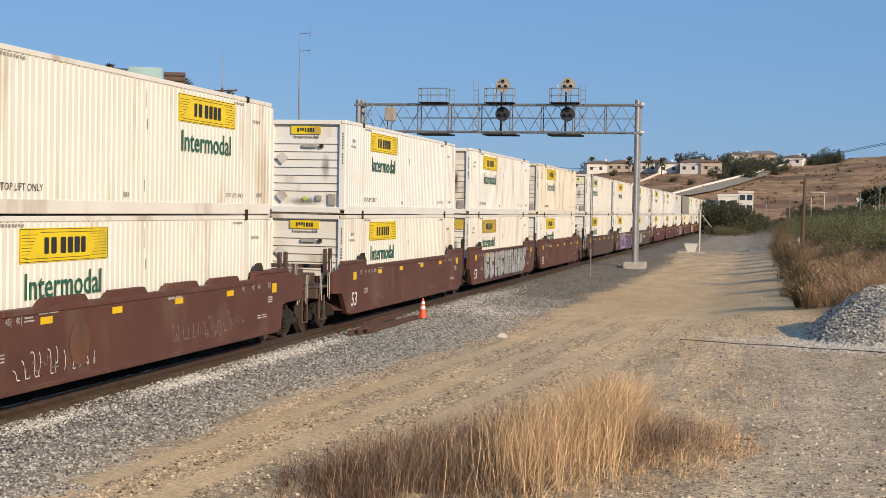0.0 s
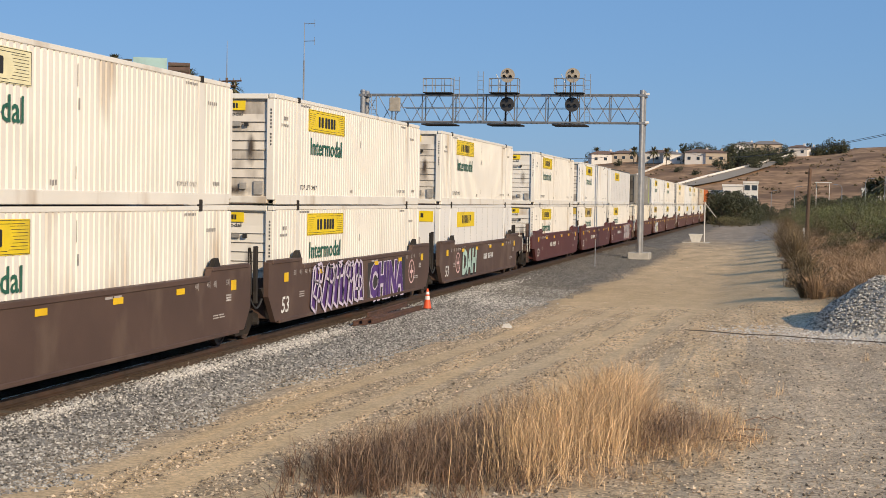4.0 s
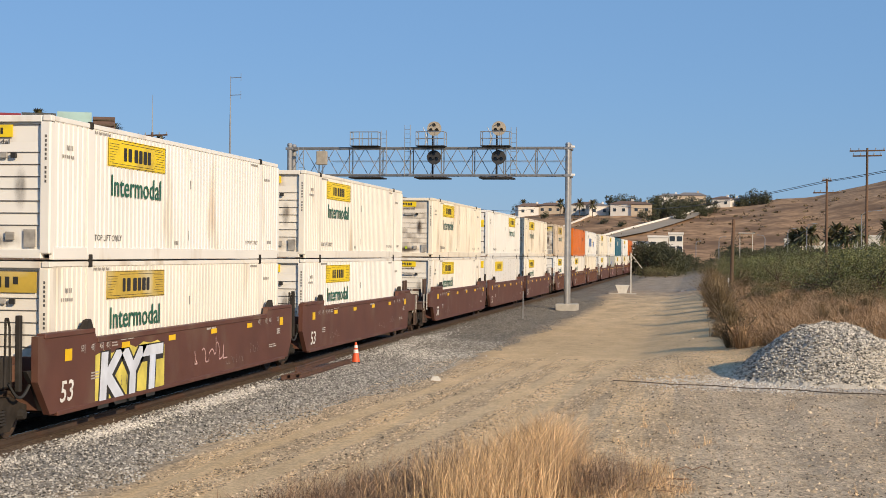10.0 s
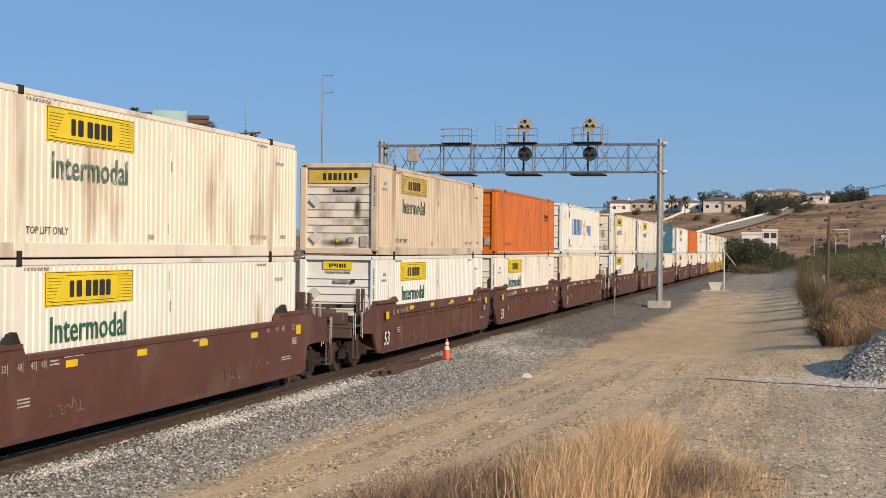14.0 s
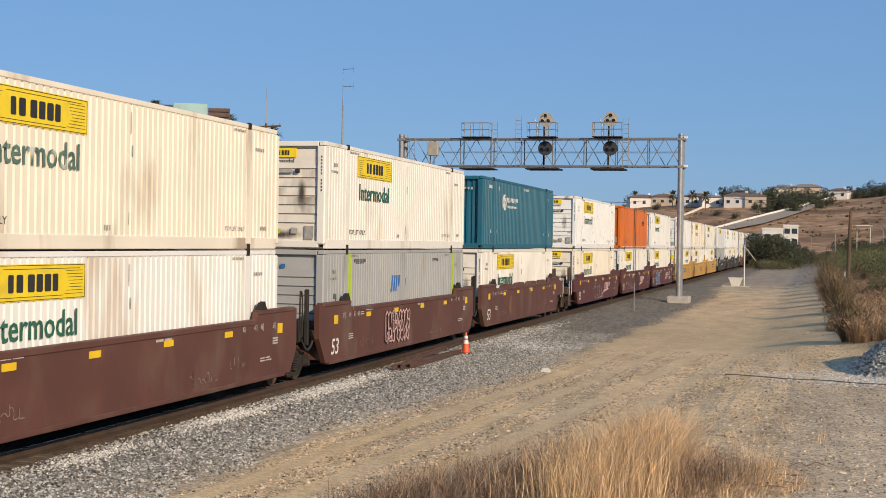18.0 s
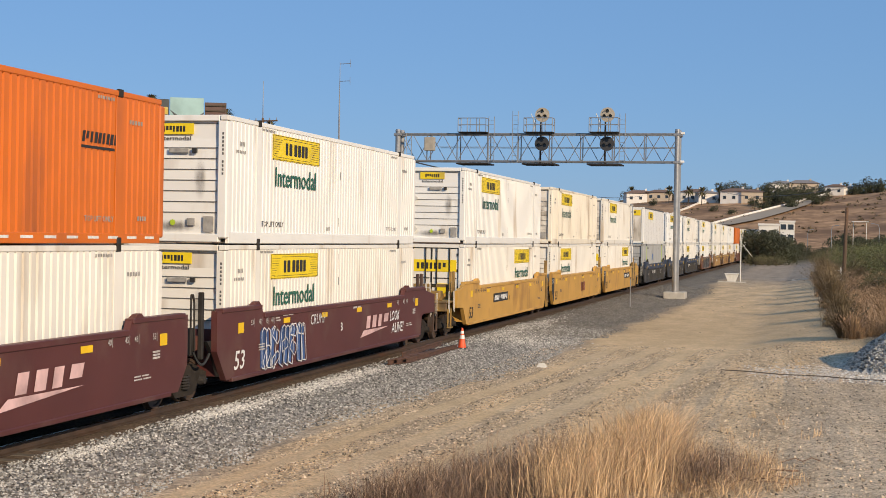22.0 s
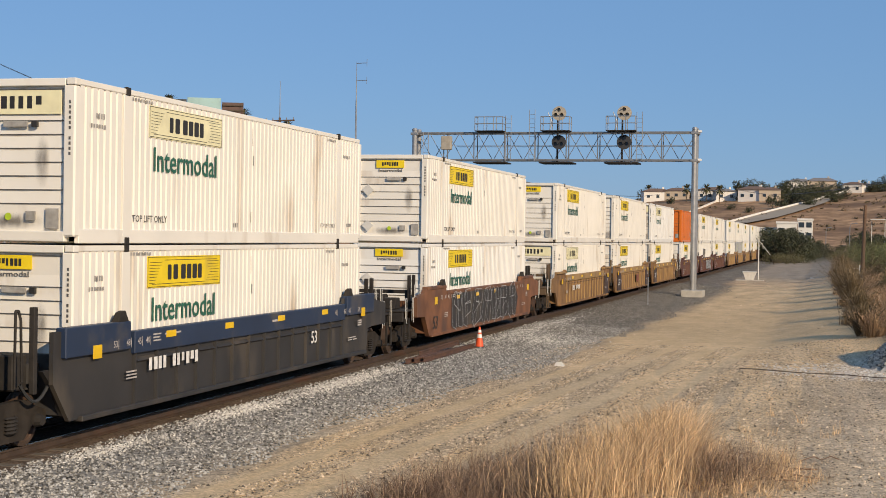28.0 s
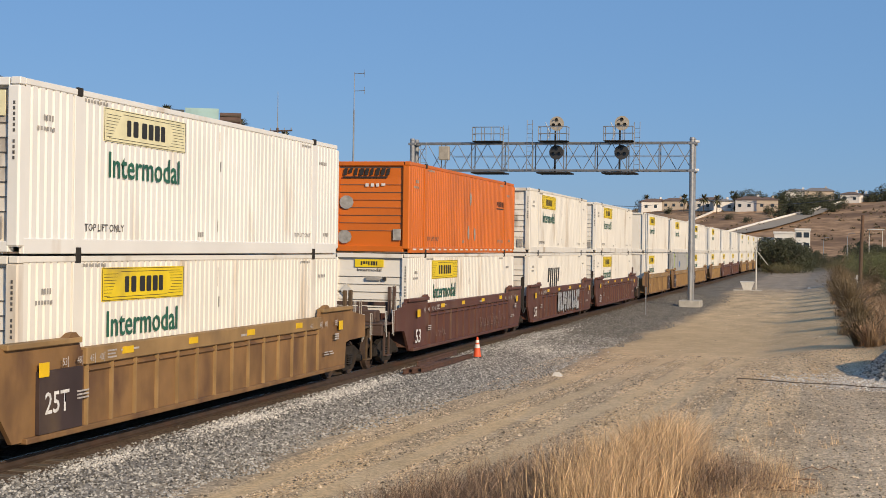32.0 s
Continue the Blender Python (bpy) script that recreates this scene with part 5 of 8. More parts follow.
# the hillside road with its pale wall
va, fa_ = [], []
road_pts = [(-3.7, 0.60, -2.75, 0.60), (-2.6, 0.92, -1.7, 0.80), (-1.5, 1.22, -0.75, 1.10), (-0.5, 1.50, 0.02, 1.40), (0.25, 1.74, 0.5, 1.70), (0.7, 1.84, 0.85, 1.83)]
for a, e, a2, e2 in road_pts:
    a2, e2 = a + 0.8 * (a2 - a), e + 0.8 * (e2 - e)
    for q in (hill_at(a, e), hill_at(a2, e2)):
        va.append(q + Vector((0, 0, 0.8)))
for i in range(len(road_pts) - 1):
    fa_.append((2 * i, 2 * i + 1, 2 * i + 3, 2 * i + 2))
single("road", Shape().add(va, fa_), "asphalt", "steep pale road climbing the hillside", "road", kind="structure")
wv = Shape()
for i in range(len(road_pts) - 1):
    a, c = va[2 * i], va[2 * i + 2]
    wv.add([a, c, c + Vector((0, 0, 0.7)), a + Vector((0, 0, 0.7)), a + Vector((0.4, 0.3, 0)), c + Vector((0.4, 0.3, 0)), c + Vector((0.4, 0.3, 0.7)), a + Vector((0.4, 0.3, 0.7))], [(0, 1, 2, 3), (7, 6, 5, 4), (3, 2, 6, 7)])
single("roadside_wall", wv, "stucco", "low white wall along the hillside road", "wall", kind="structure")
w2 = Shape()
for (a, e), (c, d) in zip(((-5.2, 1.0), (-4.5, 1.3), (-3.9, 1.58)), ((-4.5, 1.3), (-3.9, 1.58), (-3.75, 1.62))):
    p, q = hill_at(a, e), hill_at(c, d)
    w2.add([p, q, q + Vector((0, 0, 1.0)), p + Vector((0, 0, 1.0)), p + Vector((0.3, 0.5, 1.0)), q + Vector((0.3, 0.5, 1.0))], [(0, 1, 2, 3), (3, 2, 5, 4)])
single("garden_wall", w2, "stucco", "pale terrace wall on the slope below the houses", "wall", kind="structure")


def house(p, w, d, h, turn, wall, roof, label, storeys=2, flat=False):
    t = thing("house", label, "house", "houses on the hill", m=pose(p.x, p.y, p.z - 1.5, 0, 0, turn))
    H = h + 1.5
    part("body", Shape().box(-w / 2, w / 2, -d / 2, d / 2, 0, H, 0.05), wall, t)
    if flat:
        part("parapet", Shape().box(-w / 2 - 0.2, w / 2 + 0.2, -d / 2 - 0.2, d / 2 + 0.2, H - 0.1, H + 0.45, 0.03), wall, t)
    else:
        o, rh = 0.6, w * 0.09 + 0.4
        part("roof", Shape().add([(-w / 2 - o, -d / 2 - o, H), (w / 2 + o, -d / 2 - o, H), (w / 2 + o, d / 2 + o, H), (-w / 2 - o, d / 2 + o, H), (-w / 2 + d * 0.4, 0, H + rh), (w / 2 - d * 0.4, 0, H + rh)],
             [(0, 1, 5, 4), (1, 2, 5), (2, 3, 4, 5), (3, 0, 4), (3, 2, 1, 0)]), roof, t)
        part("chimney", Shape().box(w * 0.2, w * 0.2 + 0.9, -0.4, 0.5, H, H + rh + 0.7, 0.03), wall, t)
    n = max(2, int(w / 3.6))
    for s_ in range(storeys):
        z = 1.5 + (s_ + 0.30) * h / storeys
        for k in range(n):
            x = -w / 2 + (k + 0.5) * w / n
            wn = part("window", saved(("house_window", wall), lambda: Shape().box(-0.8, 0.8, -0.08, 0.02, -0.08, 1.45, 0.02), wall), None, t, at=pose(x, -d / 2, z))
            part("pane", saved("house_pane", lambda: Shape().box(-0.7, 0.7, -0.1, -0.07, 0, 1.36), "pane"), None, wn)


r_ = random.Random(77)
HOUSES = ((-6.45, 1.55, 13, 5.6, "stucco", "tile"), (-5.65, 1.62, 11, 5.2, "stuccotan", "tile"), (-4.35, 1.60, 11, 6.0, "stucco", "tile"), (-3.85, 1.58, 9, 5.6, "stucco", "greyroof"), (-2.75, 1.60, 12, 6.4, "stucco", "tile"), (-2.15, 1.62, 9, 6.0, "stuccotan", "tile"),
          (-1.05, 2.02, 12, 5.6, "stucco", "greyroof"), (-0.25, 2.0, 14, 6.2, "stuccotan", "greyroof"), (0.95, 1.93, 9, 5.2, "stucco", "tile"), (1.35, 1.98, 6, 4.2, "stucco", "greyroof"))
for az, el, w, h, wall, roof in HOUSES:
    p = hill_at(az, el - 0.06)
    house(p, w * 1.02, 8, h * 0.74, -az + r_.uniform(-18, 18), wall, roof, ("white" if wall == "stucco" else "tan") + " two-storey hillside house with a " + ("brown tiled" if roof == "tile" else "grey") + " roof", 1)
for az, el, s in ((-6.9, 1.62, 0.9), (-6.1, 1.75, 0.7), (-5.15, 1.72, 0.9), (-4.75, 1.70, 0.8), (-3.4, 1.66, 0.8), (-3.15, 1.95, 1.3), (-2.6, 1.95, 1.2), (-1.75, 1.9, 1.1), (-1.5, 1.75, 1.4), (-0.9, 1.75, 1.5), (-0.35, 1.7, 1.4), (-1.3, 1.5, 1.3), (-1.75, 1.35, 0.9), (-0.7, 1.45, 0.9), (0.45, 1.92, 1.1), (0.1, 1.75, 1.0), (1.8, 2.02, 0.9), (2.05, 2.05, 1.2), (2.35, 2.1, 1.3), (2.55, 2.1, 1.0), (-2.1, 1.55, 0.7), (-3.6, 1.3, 0.5), (-2.9, 1.2, 0.5), (1.6, 2.0, 0.8), (-5.9, 1.5, 0.6), (0.6, 1.75, 0.7), (-4.0, 1.85, 0.9), (-2.35, 1.9, 1.0), (-0.6, 1.6, 1.2), (-1.1, 1.6, 1.2), (-1.9, 1.7, 1.0), (0.3, 1.62, 0.9), (-5.5, 1.8, 0.8), (-6.6, 1.75, 0.8), (-0.1, 1.85, 1.1), (-1.5, 2.1, 0.9)):
    p = hill_at(az, el - 0.12)
    plant("fartree", p.x, p.y, s * 0.84, r_.uniform(0, 360), p.z - 0.4)
for az, el, s in ((-3.45, 1.75, 1.0), (1.28, 2.0, 0.75), (1.62, 2.0, 0.7), (-5.0, 1.7, 0.7)):
    p = hill_at(az, el - 0.1)
    plant("conifer", p.x, p.y, s, 0, p.z - 0.3)
scrub = Shape()
for _ in range(240):                                 # scattered scrub on the slopes
    az = r_.uniform(-6, 11)
    p = hill_at(az, r_.uniform(0.35, ridge_el(az) * 0.97))
    sz = 0.4 + 1.4 * r_.random() ** 2.5
    for _ in range(20):
        d = Vector((r_.gauss(0, 1), r_.gauss(0, 1), abs(r_.gauss(0, 0.7)))) * sz * 0.8
        u, w = Vector((r_.gauss(0, 1), r_.gauss(0, 1), r_.gauss(0, 1))) * 0.22, Vector((r_.gauss(0, 1), r_.gauss(0, 1), r_.gauss(0, 1))) * 0.22
        scrub.add([p + d - u, p + d + w, p + d + u, p + d - w], [(0, 1, 2, 3)])
single("hill_scrub", scrub, "scrubleaf", "scattered dry scrub on the brown hillside", "scrub", kind="stuff")

# white buildings at the foot of the hill
for az, el, r, w, h_el, storeys, flat in ((-0.82, 0.0, 400, 3.8, 0.80, 2, True), (-1.5, 0.0, 415, 5.5, 0.68, 1, True), (-2.2, 0.0, 420, 4.5, 0.45, 1, True), (3.55, 0, 420, 4, 0.62, 1, True), (5.0, 0, 430, 6, 0.5, 1, True), (6.3, 0, 420, 7, 0.75, 1, True), (4.3, 0, 425, 6, 0.35, 1, True)):
    p = at(az, 0, r)
    house(Vector((p.x, p.y, GROUND + 1.4)), w, 8, 3.68 + r * math.tan(radians(h_el)) - GROUND - 1.4, -az, "stucco", "greyroof", "white flat-roofed commercial building beyond the trees", storeys + 1, flat)
cn = at(1.85, 0.86, 360)
canopy = thing("canopy", "thin white flat canopy on posts", "canopy", m=pose(cn.x, cn.y, 0))
part("roof", Shape().box(-1.9, 1.9, -2, 2, cn.z - 0.05, cn.z + 0.12, 0.03), "stucco", canopy)
for k in (-1.5, 1.5):
    part("post", saved("canopy_post", lambda: Shape().box(-0.07, 0.07, -0.07, 0.07, GROUND, cn.z - 0.04, 0.01), "stucco"), None, canopy, at=pose(k, 0, 0))


def palm(p, height, s, label="tall slim fan palm"):
    t = thing("palm_tree", label, "palm tree", "palm trees", m=pose(p.x, p.y, p.z))
    part("trunk", Shape().tube((0, 0, 0), (0.15, 0, height), 0.22, 0.14, 8), "bark", t)
    c = Shape()
    r3 = random.Random(int(p.x * 10))
    for k in range(70):
        a, up = r3.uniform(0, 6.28), r3.uniform(-0.9, 1.2)
        d = Vector((math.cos(a) * math.cos(up), math.sin(a) * math.cos(up), math.sin(up)))
        n_ = d.cross(Vector((0, 0, 1))).normalized() * 0.16 * s
        q0, q1, q2 = Vector((0.15, 0, height)), Vector((0.15, 0, height)) + d * 0.9 * s, Vector((0.15, 0, height)) + d * 1.6 * s - Vector((0, 0, 0.35 * s))
        c.add([q0 - n_ * 0.3, q0 + n_ * 0.3, q1 + n_, q1 - n_, q2], [(0, 1, 2, 3), (3, 2, 4)])
    part("frond_crown", c, "leaf", t)


for az, r, el in ((3.9, 400, 0.75), (4.25, 395, 0.85), (4.9, 400, 0.7), (5.15, 405, 0.95), (5.5, 400, 0.8), (6.0, 395, 0.9), (3.55, 400, 0.6), (7.0, 400, 1.0)):
    p = at(az, 0, r)
    palm(Vector((p.x, p.y, GROUND)), 3.68 + r * math.tan(radians(el)) - GROUND, 2.5)
for az, el in ((-6.75, 1.72), (-4.55, 1.72), (-4.05, 1.66), (-5.3, 1.72)):
    p = hill_at(az, el - 0.25)
    palm(p, 6.0, 2.0, "palm beside a hillside house")
for az, r, el in ((-25.44, 175, 4.95), (-22.6, 185, 4.55), (-20.9, 190, 4.1), (-21.6, 195, 4.05)):
    p = at(az, 0, r)
    palm(Vector((p.x, p.y, GROUND)), 3.68 + r * math.tan(radians(el)) - GROUND, 0.9, "dark palm behind the billboard")
# ---- the train: containers ----
HALF, WIDE, TALL = 8.075, 1.295, 2.9


def corrugated(y0, y1, z0, z1, pitch, deep, out):
    """An upright corrugated wall whose outside faces +x (out = 1) or -x (out = -1)."""
    s, ys, y = Shape(), [], y0
    n = max(1, round((y1 - y0) / pitch))
    p = (y1 - y0) / n
    for i in range(n):
        a = y0 + i * p
        ys += [(a, 0), (a + 0.66 * p, 0), (a + 0.74 * p, deep), (a + 0.92 * p, deep)]
    ys.append((y1, 0))
    x = WIDE - 0.018
    v = [(out * (x - d), y, z) for y, d in ys for z in (z0, z1)]
    f = [(2 * i, 2 * i + 2, 2 * i + 3, 2 * i + 1) if out > 0 else (2 * i + 1, 2 * i + 3, 2 * i + 2, 2 * i) for i in range(len(ys) - 1)]
    return s.add(v, f)


def castings(thing_, half, paint):
    """Corner fittings and the four lifting posts 40 feet apart."""
    def fit(): return Shape().box(-0.09, 0.09, -0.09, 0.09, -0.06, 0.06, 0.012)
    me = saved(("casting", paint), fit, paint)
    for sx in (1,):
        for sy in (-1,):
            for z in (TALL - 0.062,):
                part("corner_fitting", me, None, thing_, at=pose(sx * (WIDE - 0.082), sy * (half - 0.084), z))


def lift_posts(thing_, paint, y=6.095):
    def post(): return Shape().box(-0.03, 0.03, -0.16, 0.16, 0.13, TALL - 0.13, 0.008)
    me = saved(("lift_post", paint), post, paint)
    fit = saved("lift_fitting", lambda: Shape().box(-0.035, 0.035, -0.085, 0.085, -0.075, 0.075, 0.01), "shadowgap")
    for sx in (1,):
        for sy in (-1, 1):
            p = part("lifting_post", me, None, thing_, at=pose(sx * (WIDE - 0.028), sy * y, 0))
            for z in (0.05, TALL - 0.05):
                part("fitting", fit, None, p, "black steel twist-lock fitting", at=pose(sx * 0.012, 0, z))


def frame_work(thing_, paint, half, rail=0.27):
    for sx in (-1, 1):
        a, b = sorted((sx * (WIDE - 0.10), sx * (WIDE - 0.002)))
        part("bottom_rail", saved(("bottom_rail", paint, half, sx), lambda: Shape().box(a, b, -half + 0.18, half - 0.18, 0.012, rail, 0.012), paint), None, thing_)
        part("top_rail", saved(("top_rail", paint, half, sx), lambda: Shape().box(a, b, -half + 0.18, half - 0.18, TALL - 0.11, TALL - 0.005, 0.012), paint), None, thing_)
        for sy in (-1, 1):
            if sx < 0 and sy > 0:
                continue
            c, d = sorted((sx * (WIDE - 0.24), sx * (WIDE - 0.004)))
            e, g = sorted((sy * (half - 0.22), sy * (half - 0.004)))
            part("corner_post", saved(("corner_post", paint, half, sx, sy), lambda: Shape().box(c, d, e, g, 0.125, TALL - 0.125, 0.03), paint), None, thing_)
    part("roof", saved(("roof", paint, half), lambda: Shape().box(-WIDE + 0.09, WIDE - 0.09, -half + 0.05, half - 0.05, TALL - 0.06, TALL - 0.02), paint), None, thing_)
    for sy in (-1,):
        e, g = sorted((sy * (half - 0.20), sy * (half - 0.01)))
        part("end_header", saved(("end_header", paint, half, sy), lambda: Shape().box(-WIDE + 0.2, WIDE - 0.2, e, g, TALL - 0.14, TALL - 0.004, 0.012), paint), None, thing_)
        part("end_sill", saved(("end_sill", paint, half, sy), lambda: Shape().box(-WIDE + 0.2, WIDE - 0.2, e, g, 0.04, 0.22, 0.012), paint), None, thing_)


def ribbed_end(thing_, paint, half, ledges=True):
    """The nose end: a recessed wall with ledges."""
    y = -half + 0.10
    part("end_wall", saved(("end_wall", paint, half), lambda: Shape().box(-WIDE + 0.22, WIDE - 0.22, y, y + 0.05, 0.2, TALL - 0.12), paint), None, thing_)
    if not ledges:
        return
    for i in range(7):
        part("ledge", saved(("ledge", paint), lambda: Shape().add(
            [(-1.04, 0, 0), (1.04, 0, 0), (1.04, -0.014, 0), (-1.04, -0.014, 0), (-1.04, 0, 0.2), (1.04, 0, 0.2)],
            [(0, 1, 2, 3), (3, 2, 5, 4), (0, 3, 4), (1, 5, 2)]), paint), None, thing_, at=pose(0, y, 0.71 + 0.243 * i))

    def seams():
        s = Shape().box(1.05, 1.068, -0.03, 0, 0.4, 2.72)
        for i in range(7):
            s.box(-1.05, 1.05, -0.022, 0, 0.695 + 0.243 * i, 0.708 + 0.243 * i)
        return s.box(-1.05, 1.05, -0.02, 0, 2.70, 2.715)
    tagged(part("seam_work", saved("end_seams", seams, "ink"), None, thing_, at=pose(0, y, 0)), kind="stuff")


def back_end(thing_, paint, half):
    y = half - 0.10
    part("back_wall", saved(("back_wall", paint, half), lambda: Shape().box(-WIDE + 0.2, WIDE - 0.2, y, y + 0.09, 0.05, TALL - 0.01, 0.02), paint), None, thing_)


def nose_marks(thing_, half, label, words):
    y = -half + 0.02
    lab = {"y": "yellow", "o": "oldyellow", "p": "pale"}.get(label, "yellow")
    if label == "p" or label == "o":
        pl = part("name_panel", saved(("wide_panel", lab), lambda: Shape().box(-1.0, 1.0, -0.012, 0, 0, 0.42, 0.004), lab), None, thing_, "faded name panel", at=pose(0, -half + 0.06, 2.27))
        part("wordmark", bars(7, 1.2, 0.22, "black", "y", 7), None, pl, at=pose(-0.55, -0.016, 0.1))
    else:
        pl = part("name_panel", saved(("nose_panel", lab), lambda: Shape().box(-0.48, 0.48, -0.012, 0, 0, 0.25, 0.004), lab), None, thing_, "yellow name panel", at=pose(-0.02, -half + 0.06, 2.46))
        part("wordmark", bars(7, 0.58, 0.13, "black", "y", 5), None, pl, at=pose(-0.29, -0.016, 0.06))
        if words:
            part("lettering", lettering("Intermodal", 0.095, 0.80, "ink", "y"), None, thing_, at=pose(-0.42, -half + 0.080, 2.33))
    part("document_box", saved("document_box", lambda: Shape().box(-0.24, 0.24, -0.05, 0, 0, 0.11, 0.01), "grime"), None, thing_, at=pose(0.12, y + 0.03, 2.04))
    part("dark_plate", saved("dark_plate", lambda: Shape().box(-0.06, 0.06, -0.06, 0, 0, 0.11, 0.008), "black"), None, thing_, at=pose(0.50, y + 0.03, 2.04))
    part("vent_plate", saved("vent_plate", lambda: Shape().box(-0.10, 0.10, -0.03, 0, 0, 0.17, 0.01), "grime"), None, thing_, at=pose(0.42, y + 0.04, 0.40))
    part("hatch", saved("hatch", lambda: Shape().box(-0.13, 0.13, -0.02, 0, 0, 0.36, 0.008), "grime"), None, thing_, "grey metal hatch", at=pose(0.84, y + 0.04, 0.26))
    part("sticker", saved("sticker", lambda: Shape().add([(0.07 * math.cos(a), 0, 0.07 * math.sin(a)) for a in [i * math.pi / 4 for i in range(8)]], [tuple(range(8))]), "lime"), None, thing_, "yellow-green sticker", at=pose(-0.03, y + 0.038, 0.47))
    for z in (1.72, 0.55):
        part("placard_holder", saved("placard_holder", lambda: Shape().add([(-0.2, 0, 0), (0, 0, -0.2), (0.2, 0, 0), (0, 0, 0.2), (-0.2, 0.02, 0), (0, 0.02, -0.2), (0.2, 0.02, 0), (0, 0.02, 0.2)], [(0, 1, 2, 3), (0, 4, 5, 1), (1, 5, 6, 2), (2, 6, 7, 3), (3, 7, 4, 0)]), "boxpaint"), None, thing_, "pale diamond placard plate", at=pose(-0.76, y - 0.02, z))
    part("wordmark", saved("post_marks", post_marks, "ink"), None, thing_, at=pose(1.19, -half - 0.002, 1.55))


def post_marks():
    """Small upright marks down the corner post."""
    s = Shape()
    for i in range(11):
        if i != 4:
            s.add([(-0.02, 0, 0.09 * i), (0.02, 0, 0.09 * i), (0.02, 0, 0.09 * i + 0.055), (-0.02, 0, 0.09 * i + 0.055)], [(0, 1, 2, 3)])
    return s


def door_end(thing_, paint, half, dark="shadowgap", label=""):
    """The two door leaves at the leading end, with lock rods, cams and hinges."""
    y = -half + 0.10
    for sx in (-1, 1):
        leaf = part("door", saved(("door", paint, sx), lambda: Shape().box(*sorted((sx * 0.012, sx * 1.06)), 0, 0.06, 0.22, TALL - 0.14, 0.012), paint), None, thing_, "container door leaf", at=pose(0, y - 0.02, 0))
        part("gasket", saved(("gasket", sx), lambda: Shape().path([(sx * 0.02, 0, 0.24), (sx * 1.05, 0, 0.24), (sx * 1.05, 0, TALL - 0.16), (sx * 0.02, 0, TALL - 0.16), (sx * 0.02, 0, 0.24)], 0.016, 4), "black"), None, leaf, "black rubber gasket")
        for i, x in enumerate((0.22, 0.72)):
            rod = part("lock_rod", saved(("lock_rod", dark), lambda: Shape().tube((0, 0, 0.16), (0, 0, TALL - 0.08), 0.022), dark), None, leaf, "dark steel lock rod", at=pose(sx * x, -0.045, 0))
        for z in (0.6, 1.25, 1.9, 2.5):
            part("hinge", saved(("hinge", dark), lambda: Shape().box(-0.07, 0.07, -0.03, 0, -0.05, 0.05, 0.008), dark), None, leaf, at=pose(sx * 1.06, -0.006, z))
            part("panel_seam", saved(("panel_seam", paint), lambda: Shape().box(-0.46, 0.46, -0.012, 0, -0.02, 0.02, 0.004), dark), None, leaf, at=pose(sx * 0.53, -0.002, z - 0.3))
        part("handle", saved(("handle", dark), lambda: Shape().box(-0.3, 0.3, -0.05, -0.02, -0.02, 0.02, 0.006), dark), None, leaf, at=pose(sx * 0.45, -0.03, 1.0))
    if label:
        pl = part("name_panel", saved(("door_panel", label), lambda: Shape().box(-0.98, 0.98, -0.012, 0, 0, 0.45, 0.004), label), None, thing_, "yellow name panel across the doors", at=pose(0, y - 0.03, 1.85))
        part("wordmark", bars(7, 1.2, 0.24, "black", "y", 7), None, pl, at=pose(-0.6, -0.016, 0.1))
        part("warning_panel", saved("warning_panel", lambda: Shape().box(-0.3, 0.3, -0.012, 0, 0, 0.45, 0.004), "yellow"), None, thing_, "yellow warning panel", at=pose(0.5, y - 0.03, 0.95))


def side_logo(thing_, label, at_y, words, green="green", plain=False):
    """The name panel with plain bars in place of a name, and the word below it."""
    lab = {"y": "yellow", "o": "oldyellow", "p": "pale"}[label]
    x = WIDE - 0.010
    pl = part("name_panel", saved(("side_panel", lab), lambda: Shape().box(-0.006, 0.004, 0, 3.5, 0, 0.62, 0.003), lab), None, thing_,
              {"y": "bright yellow name panel", "o": "faded gold name panel", "p": "pale washed-out name panel"}[label], at=pose(x, at_y, 2.06))
    if not plain:
        part("panel_edge", saved("panel_edge", lambda: Shape().path([(0, 0.02, 0.02), (0, 3.48, 0.02), (0, 3.48, 0.60), (0, 0.02, 0.60), (0, 0.02, 0.02)], 0.006, 4), "black"), None, pl, at=pose(0.006, 0, 0))
    tagged(part("wordmark", saved("name_block", name_blocks, "black"), None, pl, "black blocks in place of a name", at=pose(0.008, 0, 0)), kind="stuff")
    if words:
        part("lettering", lettering("Intermodal", 0.46, 3.02, green), None, thing_, "dark green lettering", at=pose(x + 0.012, at_y + 0.2, 1.42))


def name_blocks():
    """Blocks of the size of the name, and the fine hatching towards both ends of the panel."""
    s = Shape()

    def plate(y0, y1, z0, z1, lean=0.0):
        s.add([(0, y0, z0), (0, y1, z0), (0, y1 + lean, z1), (0, y0 + lean, z1)], [(0, 1, 2, 3)])
    for y, w in ((0.90, 0.17), (1.16, 0.21), (1.52, 0.22), (1.80, 0.21), (2.07, 0.22), (2.34, 0.19)):
        c = w * 0.12                                  # blocks with their corners taken off
        s.add([(0, y + c, 0.15), (0, y + w - c, 0.15), (0, y + w, 0.15 + c), (0, y + w, 0.45 - c), (0, y + w - c, 0.45), (0, y + c, 0.45), (0, y, 0.45 - c), (0, y, 0.15 + c)], [tuple(range(8))])
    for k in range(8):
        z = 0.09 + 0.058 * k
        plate(0.08, 0.30 + 0.05 * k, z, z + 0.008, 0.01)
        plate(3.0 - 0.03 * k if k > 3 else 2.75 + 0.06 * k, 3.40, z, z + 0.008, 0.01)
    plate(0.75, 3.3, 0.535, 0.545)
    plate(0.2, 2.7, 0.068, 0.078)
    return s


